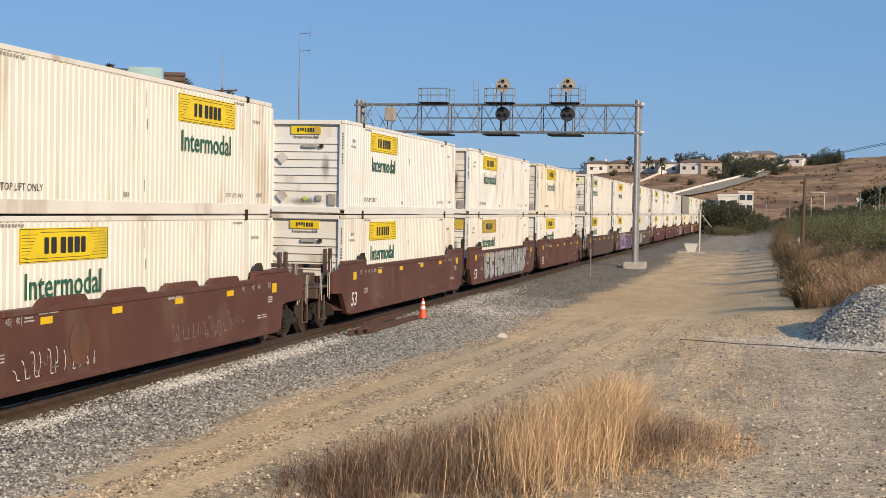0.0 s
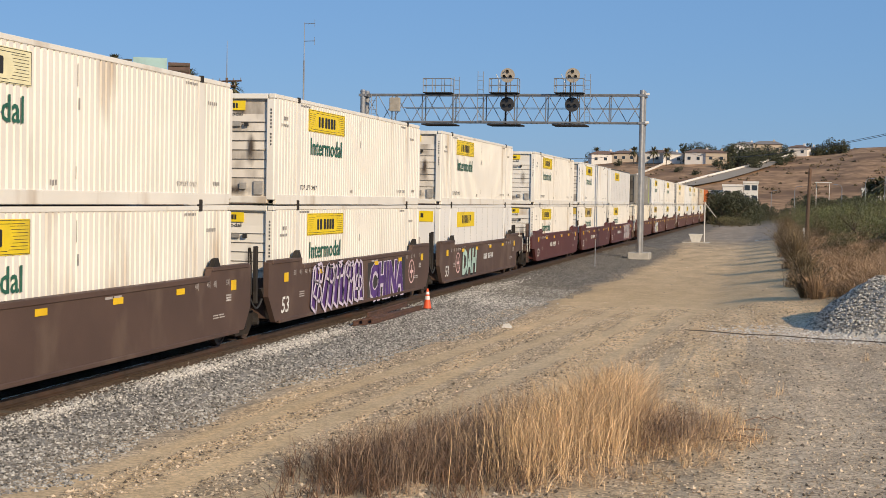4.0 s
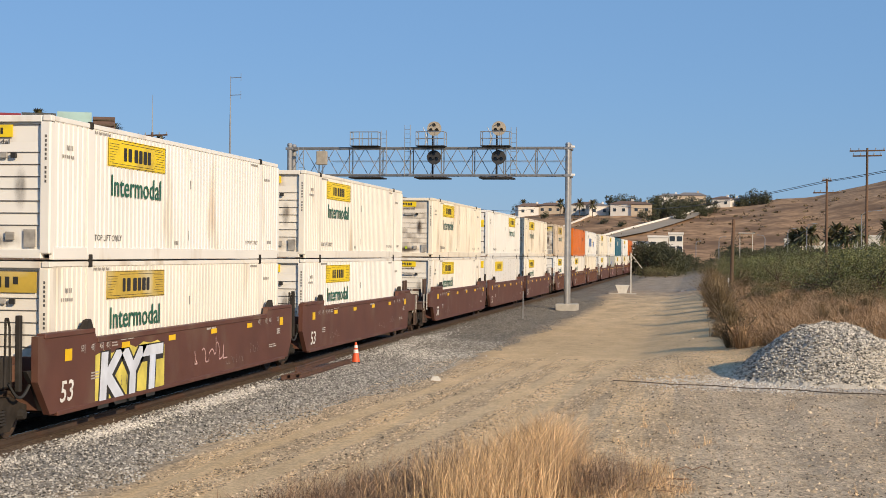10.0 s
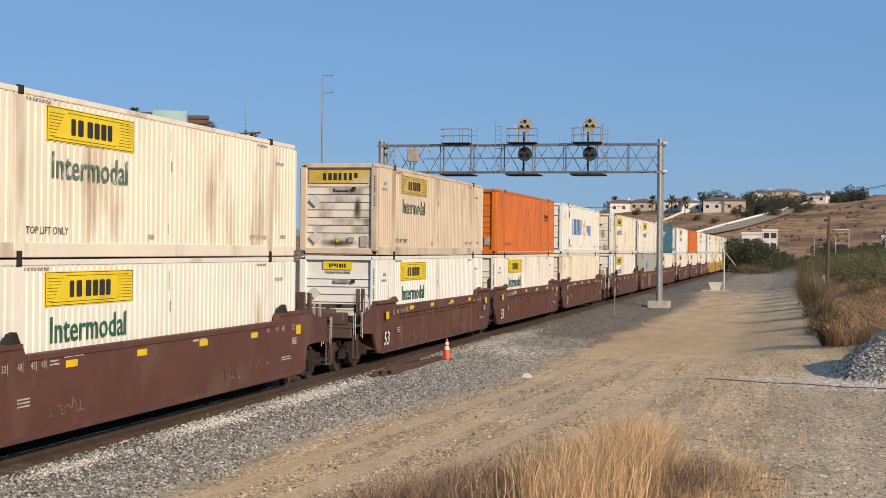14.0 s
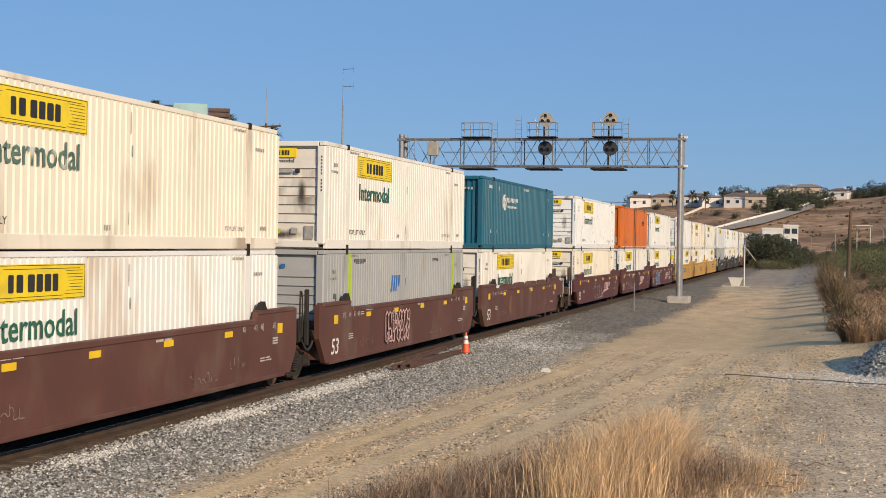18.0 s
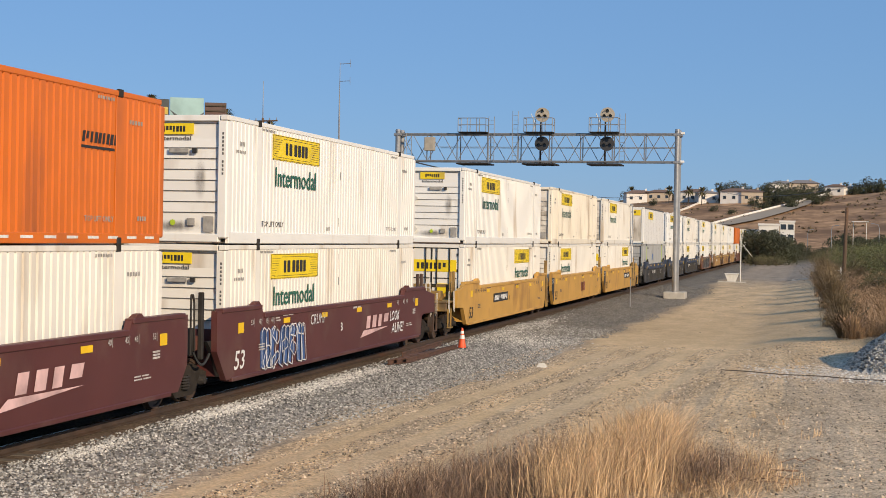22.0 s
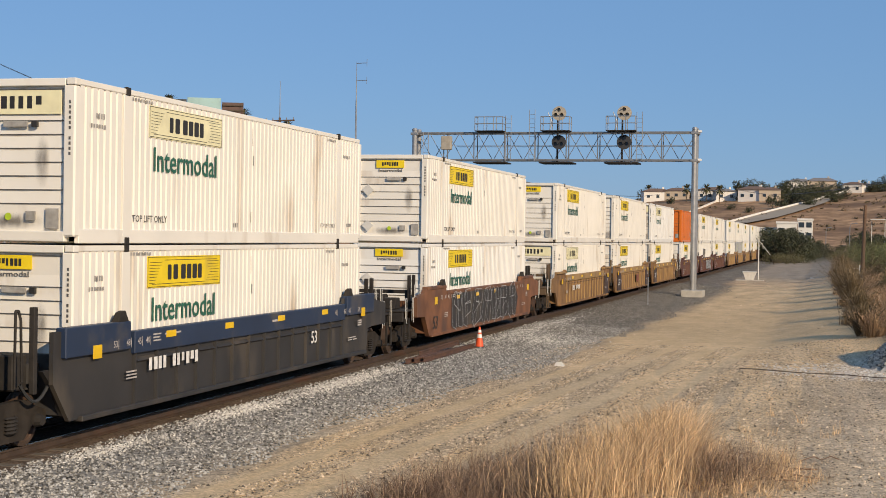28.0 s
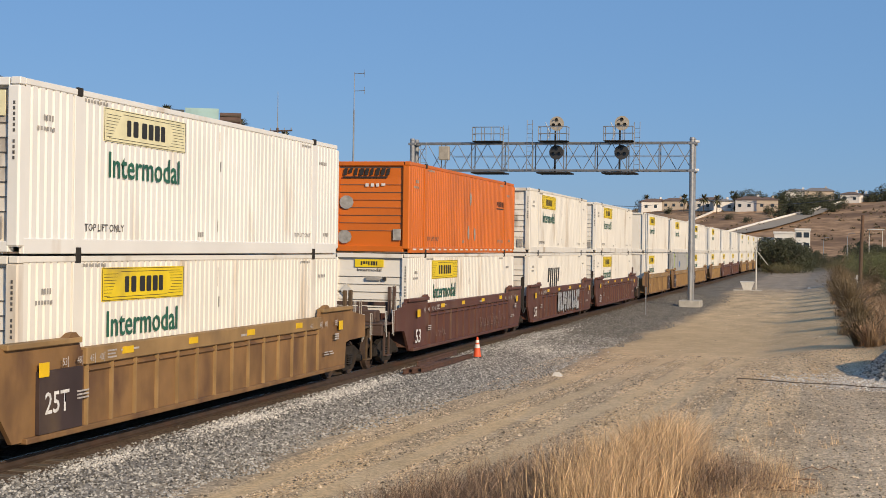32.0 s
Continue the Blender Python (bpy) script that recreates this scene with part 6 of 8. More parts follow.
def side_notes(thing_):
    x = WIDE - 0.012
    part("lettering", lettering("TOP LIFT ONLY", 0.13, 1.5, "ink"), None, thing_, at=pose(x, -5.85, 0.42))
    part("lettering", lettering("TOP LIFT ONLY", 0.10, 1.15, "grime"), None, thing_, at=pose(x, 4.75, 0.42))

    def scribbles():
        s = Shape()
        for y0, z, n, w, h in ((-7.3, 2.25, 4, 0.35, 0.10), (-7.5, 2.08, 6, 0.6, 0.07), (-5.9, 2.70, 8, 0.9, 0.06), (5.2, 2.68, 7, 0.7, 0.06), (6.5, 2.3, 5, 0.6, 0.08), (6.9, 0.45, 4, 0.4, 0.09), (-1.0, 0.36, 3, 0.3, 0.10), (0.05, 2.22, 1, 0.04, 0.42), (0.1, 1.78, 1, 0.09, 0.22), (0.0, 0.48, 1, 0.05, 0.24)):
            for k in range(n):
                a = y0 + k * w / n
                s.add([(0, a, z), (0, a + 0.65 * w / n, z), (0, a + 0.65 * w / n, z + h), (0, a, z + h)], [(0, 1, 2, 3)])
        return s
    tagged(part("stencilling", saved("small_markings", scribbles, "grime"), None, thing_), kind="stuff").matrix_basis = pose(x, 0, 0)


PAINTS = {"wh": "white", "ww": "warm", "cr": "cream", "be": "beige", "ru": "rusty"}
SAY = {"wh": "white", "ww": "off-white", "cr": "cream-coloured", "be": "dusty beige", "ru": "rust-spotted white"}
MODELS = {}


def distant(code):
    """A container that only ever shows far off: walls, frame, roof and name panel."""
    paint = PAINTS[code[:2]]
    t = thing("container", f"{SAY[code[:2]]} corrugated container far down the train", "container")
    frame_work(t, paint, HALF)
    for sx in (-1, 1):
        part("side_wall", saved(("side_wall", paint, sx), lambda: corrugated(-HALF + 0.2, HALF - 0.2, 0.26, TALL - 0.1, 0.235, 0.034, sx), paint), None, t)
    ribbed_end(t, paint, HALF, False)
    back_end(t, paint, HALF)
    side_logo(t, code[2], -5.2, True, plain=True)
    return t


def domestic(code):
    """A 53-foot container. code: paint, label (y, o, p, n), where the label sits (f, r), end (r, d), end soiled (s)."""
    key, lab, where, end = code[:2], code[2], code[3], code[4]
    paint = PAINTS[key]
    nose = "soiled" if code.endswith("s") else paint
    words = "x" not in code[5:]
    look_ = f"{SAY[key]} corrugated 53-foot container" + {"y": ", yellow name panel", "o": ", faded gold name panel", "p": ", washed-out name panel", "n": ""}[lab] \
        + (", doors facing forward" if end == "d" else ", sooty ribbed nose" if nose == "soiled" else ", ribbed nose wall")
    t = thing("container", look_, "container")
    frame_work(t, paint, HALF)
    castings(t, HALF, paint)
    lift_posts(t, paint)
    for sx in (-1, 1):
        part("side_wall", saved(("side_wall", paint, sx), lambda: corrugated(-HALF + 0.2, HALF - 0.2, 0.26, TALL - 0.1, 0.235, 0.034, sx), paint), None, t)
    if end == "d":
        door_end(t, paint, HALF, "shadowgap", "yellow")
    else:
        ribbed_end(t, nose, HALF)
        nose_marks(t, HALF, lab if lab != "n" else "y", words)
        film = "soot" if nose == "soiled" else "smear"
        for x0, x1, z0, z1 in ((0.40, 0.86, 0.75, 2.15), (-1.05, 1.05, 0.16, 0.62)):
            part("soot_streak", saved(("soot_streak", film, x0), lambda: Shape().add([(x0, 0, z0), (x1, 0, z0), (x1, 0, z1), (x0, 0, z1)], [(0, 1, 2, 3)]), film), None, t, "dark soot streak", at=pose(0, -HALF + 0.062, 0))
    back_end(t, paint, HALF)
    if lab != "n":
        side_logo(t, lab, {"f": -5.2, "r": 1.75}[where], words, "fadegreen" if key in ("cr", "be") else "green")
    side_notes(t)
    return t


def box_container(code):
    half = HALF
    if code == "grey_lime":
        t = thing("container", "grey corrugated container with lime stripes and dark brown doors", "container")
        paint = "grey"
    elif code == "cofc":
        t = thing("container", "light grey corrugated container with lime stripes and a blue mark", "container")
        paint = "silver"
    elif code == "teal":
        t = thing("container", "teal corrugated container with white lettering bars and emblem", "container")
        paint = "teal"
    elif code == "orange":
        t = thing("container", "bright orange corrugated 53-foot container with dark bars", "container")
        paint = "orange"
    elif code == "bluename":
        t = thing("container", "white container with large blue lettering bars and a yellow star", "container")
        paint = "white"
    elif code == "plain":
        t = thing("container", "plain cream corrugated container without a name panel", "container")
        paint = "cream"
    elif code == "slanted":
        t = thing("container", "white corrugated container with slanted black bars", "container")
        paint = "warm"
    elif code == "smooth":
        t = thing("container", "smooth white panel-sided container with a rust-streaked post", "container")
        paint = "white"
    elif code == "reefer":
        t = thing("container", "smooth white container with a dark roof edge and dirty nose", "container")
        paint = "white"
    else:
        t = thing("container", "short plain white 40-foot container", "container")
        paint, half = "warm", 6.1
    frame_work(t, paint, half, 0.2 if code in ("teal", "orange") else 0.27)
    castings(t, half, paint)
    if half == HALF and code not in ("reefer",):
        lift_posts(t, paint)
    x = WIDE - 0.012
    for sx in (-1, 1):
        if code in ("reefer", "smooth"):
            part("side_wall", saved(("flat_wall", sx), lambda: Shape().box(*sorted((sx * 1.2, sx * (WIDE - 0.015))), -HALF + 0.2, HALF - 0.2, 0.26, TALL - 0.1), "clean"), None, t)
        else:
            part("side_wall", saved(("side_wall", paint, sx, half), lambda: corrugated(-half + 0.2, half - 0.2, 0.19, TALL - 0.1, 0.235 if code != "teal" else 0.30, 0.042, sx), paint), None, t)
    if code == "grey_lime":
        door_end(t, "umber", half, "shadowgap")
        part("warning_panel", saved("notice", lambda: Shape().box(-0.28, 0.28, -0.01, 0, 0, 0.22, 0.003), "yellow"), None, t, "yellow notice plate", at=pose(0.35, -half + 0.06, 0.75))
    elif code == "bluename":
        door_end(t, paint, half, "ink")
    elif code == "teal":
        part("end_wall", saved("teal_end", lambda: Shape().add(*ribs_upright()), "teal"), None, t, at=pose(0, -half + 0.12, 0))
        part("wordmark", bars(9, 1.2, 0.10, "softstencil", "y", 8), None, t, at=pose(-0.3, -half + 0.05, 2.35))
        part("wordmark", bars(2, 0.3, 0.26, "stencil", "y", 3), None, t, at=pose(-0.15, -half + 0.05, 1.3))
    elif code in ("reefer", "smooth"):
        nose = "soiled" if code == "reefer" else "clean"
        part("end_wall", saved(("smooth_end", nose), lambda: Shape().box(-WIDE + 0.2, WIDE - 0.2, 0, 0.06, 0.2, TALL - 0.1, 0.01), nose), None, t, "dirty white nose wall" if code == "reefer" else "smooth white nose wall", at=pose(0, -half + 0.03, 0))
        pl = part("name_panel", saved(("wide_panel", "yellow"), lambda: Shape().box(-1.0, 1.0, -0.012, 0, 0, 0.42, 0.004), "yellow"), None, t, "yellow name panel", at=pose(0, -half + 0.02, 2.25))
        part("wordmark", bars(7, 1.2, 0.24, "black", "y", 7), None, pl, at=pose(-0.55, -0.016, 0.09))
        part("hatch", saved("reefer_hatch", lambda: Shape().box(-0.2, 0.2, -0.05, 0, 0, 0.4, 0.02), "grime"), None, t, "grey metal hatch", at=pose(0.3, -half + 0.03, 0.6 if code == "reefer" else 1.25))
        if code == "reefer":
            part("roof_edge", saved("roof_edge", lambda: Shape().box(WIDE - 0.02, WIDE + 0.004, -half + 0.2, half - 0.2, TALL - 0.1, TALL + 0.004, 0.004), "ink"), None, t, "dark roof edge")
        else:
            part("wordmark", bars(8, 0.9, 0.13, "ink", "y", 18), None, t, "small dark bars", at=pose(-0.75, -half + 0.02, 1.45))
            for y in (-6.1, 6.1):
                part("rust_streak", saved("rust_streak", lambda: Shape().add([(0, -0.10, 0.3), (0, 0.10, 0.3), (0, 0.13, TALL - 0.2), (0, -0.13, TALL - 0.2)], [(0, 1, 2, 3)]), "rustrun"), None, t, "rust streak down the lifting post", at=pose(WIDE + 0.006, y, 0))
    else:
        ribbed_end(t, paint, half)
    back_end(t, paint, half)
    if code in ("grey_lime", "cofc"):
        for y in (-6.1, 6.1):
            part("lime_stripe", saved("lime_stripe", lambda: Shape().box(-0.01, 0.012, -0.11, 0.11, 0.14, TALL - 0.12, 0.004), "lime"), None, t, "lime green stripe", at=pose(WIDE - 0.002, y + 0.28, 0))
        for y0, z, n, w, h in ((-5.4, 2.5, 6, 1.2, 0.14), (-7.2, 1.5, 2, 0.3, 0.2), (3.5, 2.5, 5, 0.8, 0.1), (6.6, 1.4, 2, 0.3, 0.2)):
            part("wordmark", bars(n, w, h, "ink", "x", n), None, t, at=pose(x, y0, z))
        mark = part("emblem", bars(4, 1.0, 0.5, "blue" if code == "cofc" else "stencil", "x", 4, 0.2), None, t, "emblem bars", at=pose(x, -1.6 if code == "cofc" else 3.6, 1.6))
        if code == "cofc":
            part("pale_patch", saved("pale_patch", lambda: Shape().add([(0, 0.16 * math.cos(a), 0.36 * math.sin(a)) for a in [i * math.pi / 5 for i in range(10)]], [tuple(range(10))]), "stencil"), None, t, at=pose(x, 3.9, 0.9))
            part("wordmark", bars(4, 0.7, 0.16, "blue", "y", 4), None, t, at=pose(-0.5, -half + 0.05, 2.35))
    if code == "teal":
        e = part("emblem", saved("ring_emblem", lambda: Shape().ringbar((0, 0, 0), 0.32, 0.035).path([(0, -0.25, 0.2), (0, 0.25, -0.2)], 0.03, 4).path([(0, -0.25, -0.2), (0, 0.25, 0.2)], 0.03, 4).path([(0, 0, -0.32), (0, 0, 0.32)], 0.03, 4), "stencil"), None, t, "white round emblem", at=pose(x, -3.9, 1.95))
        part("wordmark", bars(9, 2.5, 0.20, "stencil", "x", 12), None, t, at=pose(x, -3.4, 1.98))
        part("wordmark", bars(14, 2.3, 0.10, "stencil", "x", 14), None, t, at=pose(x, -3.4, 1.74))
        for y0, z, n, w, h in ((-7.0, 2.45, 5, 0.9, 0.14), (-6.6, 0.65, 2, 0.2, 0.14), (-5.5, 0.65, 1, 0.09, 0.14), (0.4, 2.6, 7, 1.2, 0.09), (6.6, 2.3, 1, 0.12, 0.14), (5.4, 0.6, 2, 0.2, 0.14), (6.8, 0.6, 2, 0.2, 0.14), (-5.1, 2.42, 1, 0.2, 0.16)):
            part("wordmark", bars(n, w, h, "stencil", "x", n + 2), None, t, at=pose(x, y0, z))
    if code == "orange":
        part("wordmark", bars(9, 1.6, 0.22, "black", "y", 9, 0.2), None, t, "slanted black bars", at=pose(-0.95, -half + 0.045, 2.46))
        part("underline", saved("underline", lambda: Shape().box(0, 1.5, -0.01, 0, 0, 0.04), "black"), None, t, at=pose(-0.95, -half + 0.05, 2.38))
        part("wordmark", bars(9, 1.4, 0.20, "black", "x", 9, 0.2), None, t, "slanted black bars", at=pose(x, 4.6, 1.85))
        part("underline", saved("underline_side", lambda: Shape().box(-0.002, 0.002, 0, 1.3, 0, 0.05), "black"), None, t, at=pose(x, 4.6, 1.74))
        part("wordmark", bars(4, 0.7, 0.1, "stencil", "y", 4), None, t, at=pose(-0.2, -half + 0.045, 2.1))
        for y0, z in ((0.2, 2.0), (-0.1, 0.75), (0.9, 0.7)):
            part("grey_patch", saved("grey_patch", lambda: Shape().add([(0, 0.13 * math.cos(a), 0.26 * math.sin(a)) for a in [i * math.pi / 5 for i in range(10)]], [tuple(range(10))]), "grime"), None, t, at=pose(x, y0, z))
        for x0, z in ((-0.8, 1.6), (-0.85, 0.5)):
            part("grey_patch", saved("grey_patch_end", lambda: Shape().add([(0.24 * math.cos(a), 0, 0.22 * math.sin(a)) for a in [i * math.pi / 5 for i in range(10)]], [tuple(range(10))]), "grime"), None, t, at=pose(x0, -half + 0.03, z))
        part("hatch", saved("hatch", lambda: Shape().box(-0.14, 0.14, -0.045, 0, 0, 0.40, 0.015), "grime"), None, t, at=pose(0.88, -half + 0.05, 0.4))
        def dashes():
            s = Shape()
            for i in range(20):
                s.box(-0.002, 0.004, -7.6 + i * 0.78, -7.2 + i * 0.78, 0.10, 0.15)
            return s
        tagged(part("reflective_strip", saved("reflective_dashes", dashes, "stencil"), None, t, "white reflective dashes", at=pose(WIDE, 0, 0)), kind="stuff")
    if code == "bluename":
        part("wordmark", bars(7, 4.0, 0.95, "blue", "x", 21), None, t, "tall blue lettering bars", at=pose(x, -4.4, 1.15))
        part("wordmark", bars(3, 2.0, 0.62, "blue", "x", 2), None, t, "blue lettering bars", at=pose(x, 1.75, 1.15))
        for i in range(6):
            part("star_ray", saved("star_ray", lambda: Shape().box(-0.002, 0.004, -0.09, 0.09, 0.22, 0.62, 0.0), "spark"), None, t, "yellow star ray", at=pose(x, 0.75, 1.5, i * 60))
        for y0, z in ((-5.6, 2.3), (-5.6, 0.7)):
            part("black_diamond", saved("black_diamond", lambda: Shape().add([(0, -0.2, 0), (0, 0, -0.27), (0, 0.2, 0), (0, 0, 0.27)], [(0, 1, 2, 3)]), "ink"), None, t, at=pose(x + 0.012, y0, z))
        for x0, z in ((0.55, 2.1), (0.55, 0.9)):
            part("black_diamond", saved("black_diamond_end", lambda: Shape().add([(-0.2, 0, 0), (0, 0, -0.2), (0.2, 0, 0), (0, 0, 0.2)], [(0, 1, 2, 3)]), "ink"), None, t, at=pose(x0, -half + 0.0, z))
    if code == "slanted":
        part("wordmark", bars(6, 3.2, 0.95, "black", "x", 6, 0.18), None, t, "slanted black bars", at=pose(x, -3.6, 1.25))
    if code in ("reefer", "smooth"):
        pl = part("name_panel", saved(("side_panel", "yellow"), lambda: Shape().box(-0.006, 0.004, 0, 3.5, 0, 0.62, 0.003), "yellow"), None, t, "yellow name panel", at=pose(WIDE + 0.004, -4.9, 2.0))
        part("wordmark", bars(7, 1.85, 0.34, "black", "x", 7), None, pl, at=pose(0.008, 0.92, 0.14))
        for i in range(12):
            part("panel_seam", saved("reefer_seam", lambda: Shape().box(0, 0.004, -0.006, 0.006, 0.28, TALL - 0.12), "grime"), None, t, at=pose(WIDE - 0.014, -7.2 + i * 1.28, 0))
    elif code != "teal":
        side_notes(t)
    return t


def ribs_upright():
    v, f = [], []
    for i in range(9):
        a = -1.06 + i * 0.2365
        for x, y in ((a, 0), (a + 0.1, 0), (a + 0.13, 0.05), (a + 0.21, 0.05)):
            v += [(x, y, 0.2), (x, y, TALL - 0.12)]
    v += [(1.07, 0, 0.2), (1.07, 0, TALL - 0.12)]
    f = [(2 * i, 2 * i + 2, 2 * i + 3, 2 * i + 1) for i in range(len(v) // 2 - 1)]
    return v, f


# ---- the train: well cars ----
def side_outline(style, lead, trail):
    """The side plate in the yz plane. lead, trail: 'o' where it reaches out over an outer truck, 'i' towards a joint, 'n' the short end of the yellow cars."""
    top, hi, low = (1.80, 1.98, 0.42)
    a = {"o": [(8.30, low), (8.42, 1.06), (8.75, 1.10), (10.1, 1.12), (10.1, 1.72), (9.0, 1.86), (8.75, hi)], "i": [(8.45, low), (8.88, 0.95), (8.88, hi)], "n": [(8.25, low), (8.42, 0.8), (8.42, hi)]}[trail]
    mid = [(6.3, hi), (6.2, top)]
    if style == "scallop":
        for y in (5.2, 2.6, -0.2, -2.9):
            mid += [(y, top), (y - 0.2, top + 0.16), (y - 1.7, top + 0.16), (y - 1.95, top)]
    b = {"o": [(-8.75, hi), (-9.0, 1.84), (-9.9, 1.72), (-9.9, 1.10), (-8.95, 1.06), (-8.40, low)]}.get(lead, [(-8.98, hi), (-8.98, 1.10), (-8.42, low)])
    return a + mid + [(-6.2, top), (-6.3, hi)] + b


CAR_PAINT = {"brown": ("brown", "brown"), "scallop": ("brown", "brown"), "greybrown": ("darkbrown", "darkbrown"), "maroon": ("maroon", "maroon"), "gold": ("gold", "gold"),
             "ribtan": ("tan", "tanrail"), "ribbrown": ("brown", "brown"), "navy": ("charcoal", "navy"), "rustcar": ("rust", "rust")}
CAR_SAY = {"brown": "brown smooth-sided well car", "scallop": "brown well car with a notched upper edge", "greybrown": "grey-brown dusty well car", "maroon": "maroon well car with white stencils",
           "gold": "bright yellow well car", "ribtan": "dirty yellow-brown ribbed well car", "ribbrown": "brown well car with upright ribs", "navy": "charcoal ribbed well car with a dark blue top rail",
           "rustcar": "rusty orange-brown well car"}


def wheelset():
    """Two flanged wheels on their axle, turned in one piece."""
    n = 20
    prof = ((0.0, -0.83), (0.40, -0.82), (0.46, -0.82), (0.46, -0.70), (0.49, -0.695), (0.49, -0.67), (0.40, -0.675), (0.16, -0.72), (0.08, -0.65), (0.08, 0.65), (0.16, 0.72), (0.40, 0.675), (0.49, 0.67), (0.49, 0.695), (0.46, 0.70), (0.46, 0.82), (0.40, 0.82), (0.38, 0.79), (0.16, 0.80), (0.0, 0.83))
    k = len(prof)
    v = [(x, r * math.cos(2 * math.pi * i / n), r * math.sin(2 * math.pi * i / n)) for i in range(n) for r, x in prof]
    return Shape().add(v, [(i * k + j, i * k + j + 1, ((i + 1) % n) * k + j + 1, ((i + 1) % n) * k + j) for i in range(n) for j in range(k - 1)])


def spring_pack():
    n, prof = 10, [(0.05 + 0.03 * (j % 2), 0.03 * j) for j in range(11)]
    v = [(r * math.cos(2 * math.pi * i / n), r * 2.4 * math.sin(2 * math.pi * i / n), z) for i in range(n) for r, z in prof]
    return Shape().add(v, [(i * 11 + j, ((i + 1) % n) * 11 + j, ((i + 1) % n) * 11 + j + 1, i * 11 + j + 1) for i in range(n) for j in range(10)])


def truck(parent, y, plain=False):
    """A two-axle truck: side frames, springs, wheels, axles, bearing caps and bolster."""
    t = part("truck", saved("bolster", lambda: Shape().box(-1.05, 1.05, -0.22, 0.22, 0.42, 0.72, 0.05).tube((0, 0, 0.7), (0, 0, 0.95), 0.25, 0.25, 12), "steel"), None, parent, "dark steel two-axle truck", at=pose(0, y, 0))
    frame_ = [(-1.15, 0.38), (-1.15, 0.62), (-0.85, 0.70), (-0.5, 0.84), (0.5, 0.84), (0.85, 0.70), (1.15, 0.62), (1.15, 0.38), (0.7, 0.40), (0.45, 0.18), (-0.45, 0.18), (-0.7, 0.40)]
    for sx in (-1, 1):
        part("side_frame", saved(("side_frame", sx), lambda: Shape().prism(frame_, *sorted((sx * 0.92, sx * 1.08))), "steel"), None, t)
        if sx > 0 and not plain:
            part("spring", saved("spring", spring_pack, "shadowgap"), None, t, at=pose(1.10, 0, 0.32))
        for dy in () if plain else (-0.86, 0.86):
            sx > 0 and part("bearing_cap", saved(("bearing_cap", sx), lambda: Shape().tube((0, 0, 0), (sx * 0.12, 0, 0), 0.12, 0.09, 10), "shadowgap"), None, t, at=pose(sx * 1.07, dy, 0.46))
    for dy in (-0.86, 0.86):
        part("wheelset", saved("wheelset", wheelset, "rail"), None, t, at=pose(0, dy, 0.46))


def spray(parent, y0, y1, z0, z1, fill, line, n, seed, thick=0.03):
    """Spray-painted shapes: n loose letter-like blobs with an outline, none of them a readable letter."""
    rnd = random.Random(seed)
    w, x = (y1 - y0) / n, 1.507
    s, edge = Shape(), Shape()
    for i in range(n):
        cy, cz, h = y0 + (i + 0.5) * w, (z0 + z1) / 2, (z1 - z0) / 2
        lean, strokes = rnd.uniform(-0.12, 0.22) * w, []

        def bar(ya, za, yb, zb_, r):
            """One fat stroke from a to b, in the letter's own box."""
            pa, pb = Vector((cy + ya * w * 0.5 + lean * za, cz + za * h)), Vector((cy + yb * w * 0.5 + lean * zb_, cz + zb_ * h))
            d = (pb - pa).normalized()
            q = Vector((-d.y, d.x)) * r
            k = rnd.uniform(0.75, 1.25)
            ring = [pa - q - d * r * 0.6, pb - q * k + d * r * 0.2, pb + d * r * 0.7, pb + q * k, pa + q * 0.9 - d * r * 0.2]
            off = 0.0008 * len(s.f)
            s.add([(off, *p) for p in ring], [(0, 1, 2, 3, 4)])
            strokes.append([(0, *p) for p in ring + ring[:1]])
        if fill:
            r = 0.235 * min(w, 2 * h)
            kind = rnd.randrange(5)
            bar(-0.55, -0.8, -0.45 + rnd.uniform(-.1, .1), 0.85, r)
            if kind in (0, 1, 3):
                bar(0.55, -0.8, 0.45, 0.8, r)
            if kind in (0, 2, 4):
                bar(-0.4, 0.75, 0.5, 0.65 + rnd.uniform(-.2, .2), r * 0.9)
            if kind in (1, 2):
                bar(-0.4, 0.0, 0.45, rnd.uniform(-.3, .3), r * 0.9)
            if kind in (3, 4):
                bar(-0.4, -0.7, 0.55, rnd.uniform(-.8, .2), r * 0.9)
        else:
            p0, a = [cy - w * 0.45, cz + rnd.uniform(-.6, .6) * h], rnd.uniform(-1, 1)
            st = [(0, *p0)]
            for _ in range(16):
                a += rnd.uniform(0.1, 0.9) * (1 if (_ // 5) % 2 else -1)
                p0 = [min(max(p0[0] + math.cos(a) * w * 0.13 + w * 0.03, cy - w * .5), cy + w * .5), min(max(p0[1] + math.sin(a) * h * 0.36, cz - h), cz + h)]
                st.append((0, *p0))
            strokes.append(st)
        for st in strokes:
            for a, b in zip(st[:-1], st[1:]):
                dy, dz = b[1] - a[1], b[2] - a[2]
                q = math.hypot(dy, dz) or 1
                ny, nz = -dz / q * thick * 0.5, dy / q * thick * 0.5
                edge.add([(0, a[1] - ny, a[2] - nz), (0, b[1] - ny, b[2] - nz), (0, b[1] + ny, b[2] + nz), (0, a[1] + ny, a[2] + nz)], [(0, 1, 2, 3)])
    if fill:
        tagged(part("spray_paint", s, fill, parent, at=pose(x, 0, 0)), kind="stuff")
    tagged(part("spray_line", edge, line, parent, at=pose(x + 0.045 if fill else x, 0, 0)), kind="stuff")


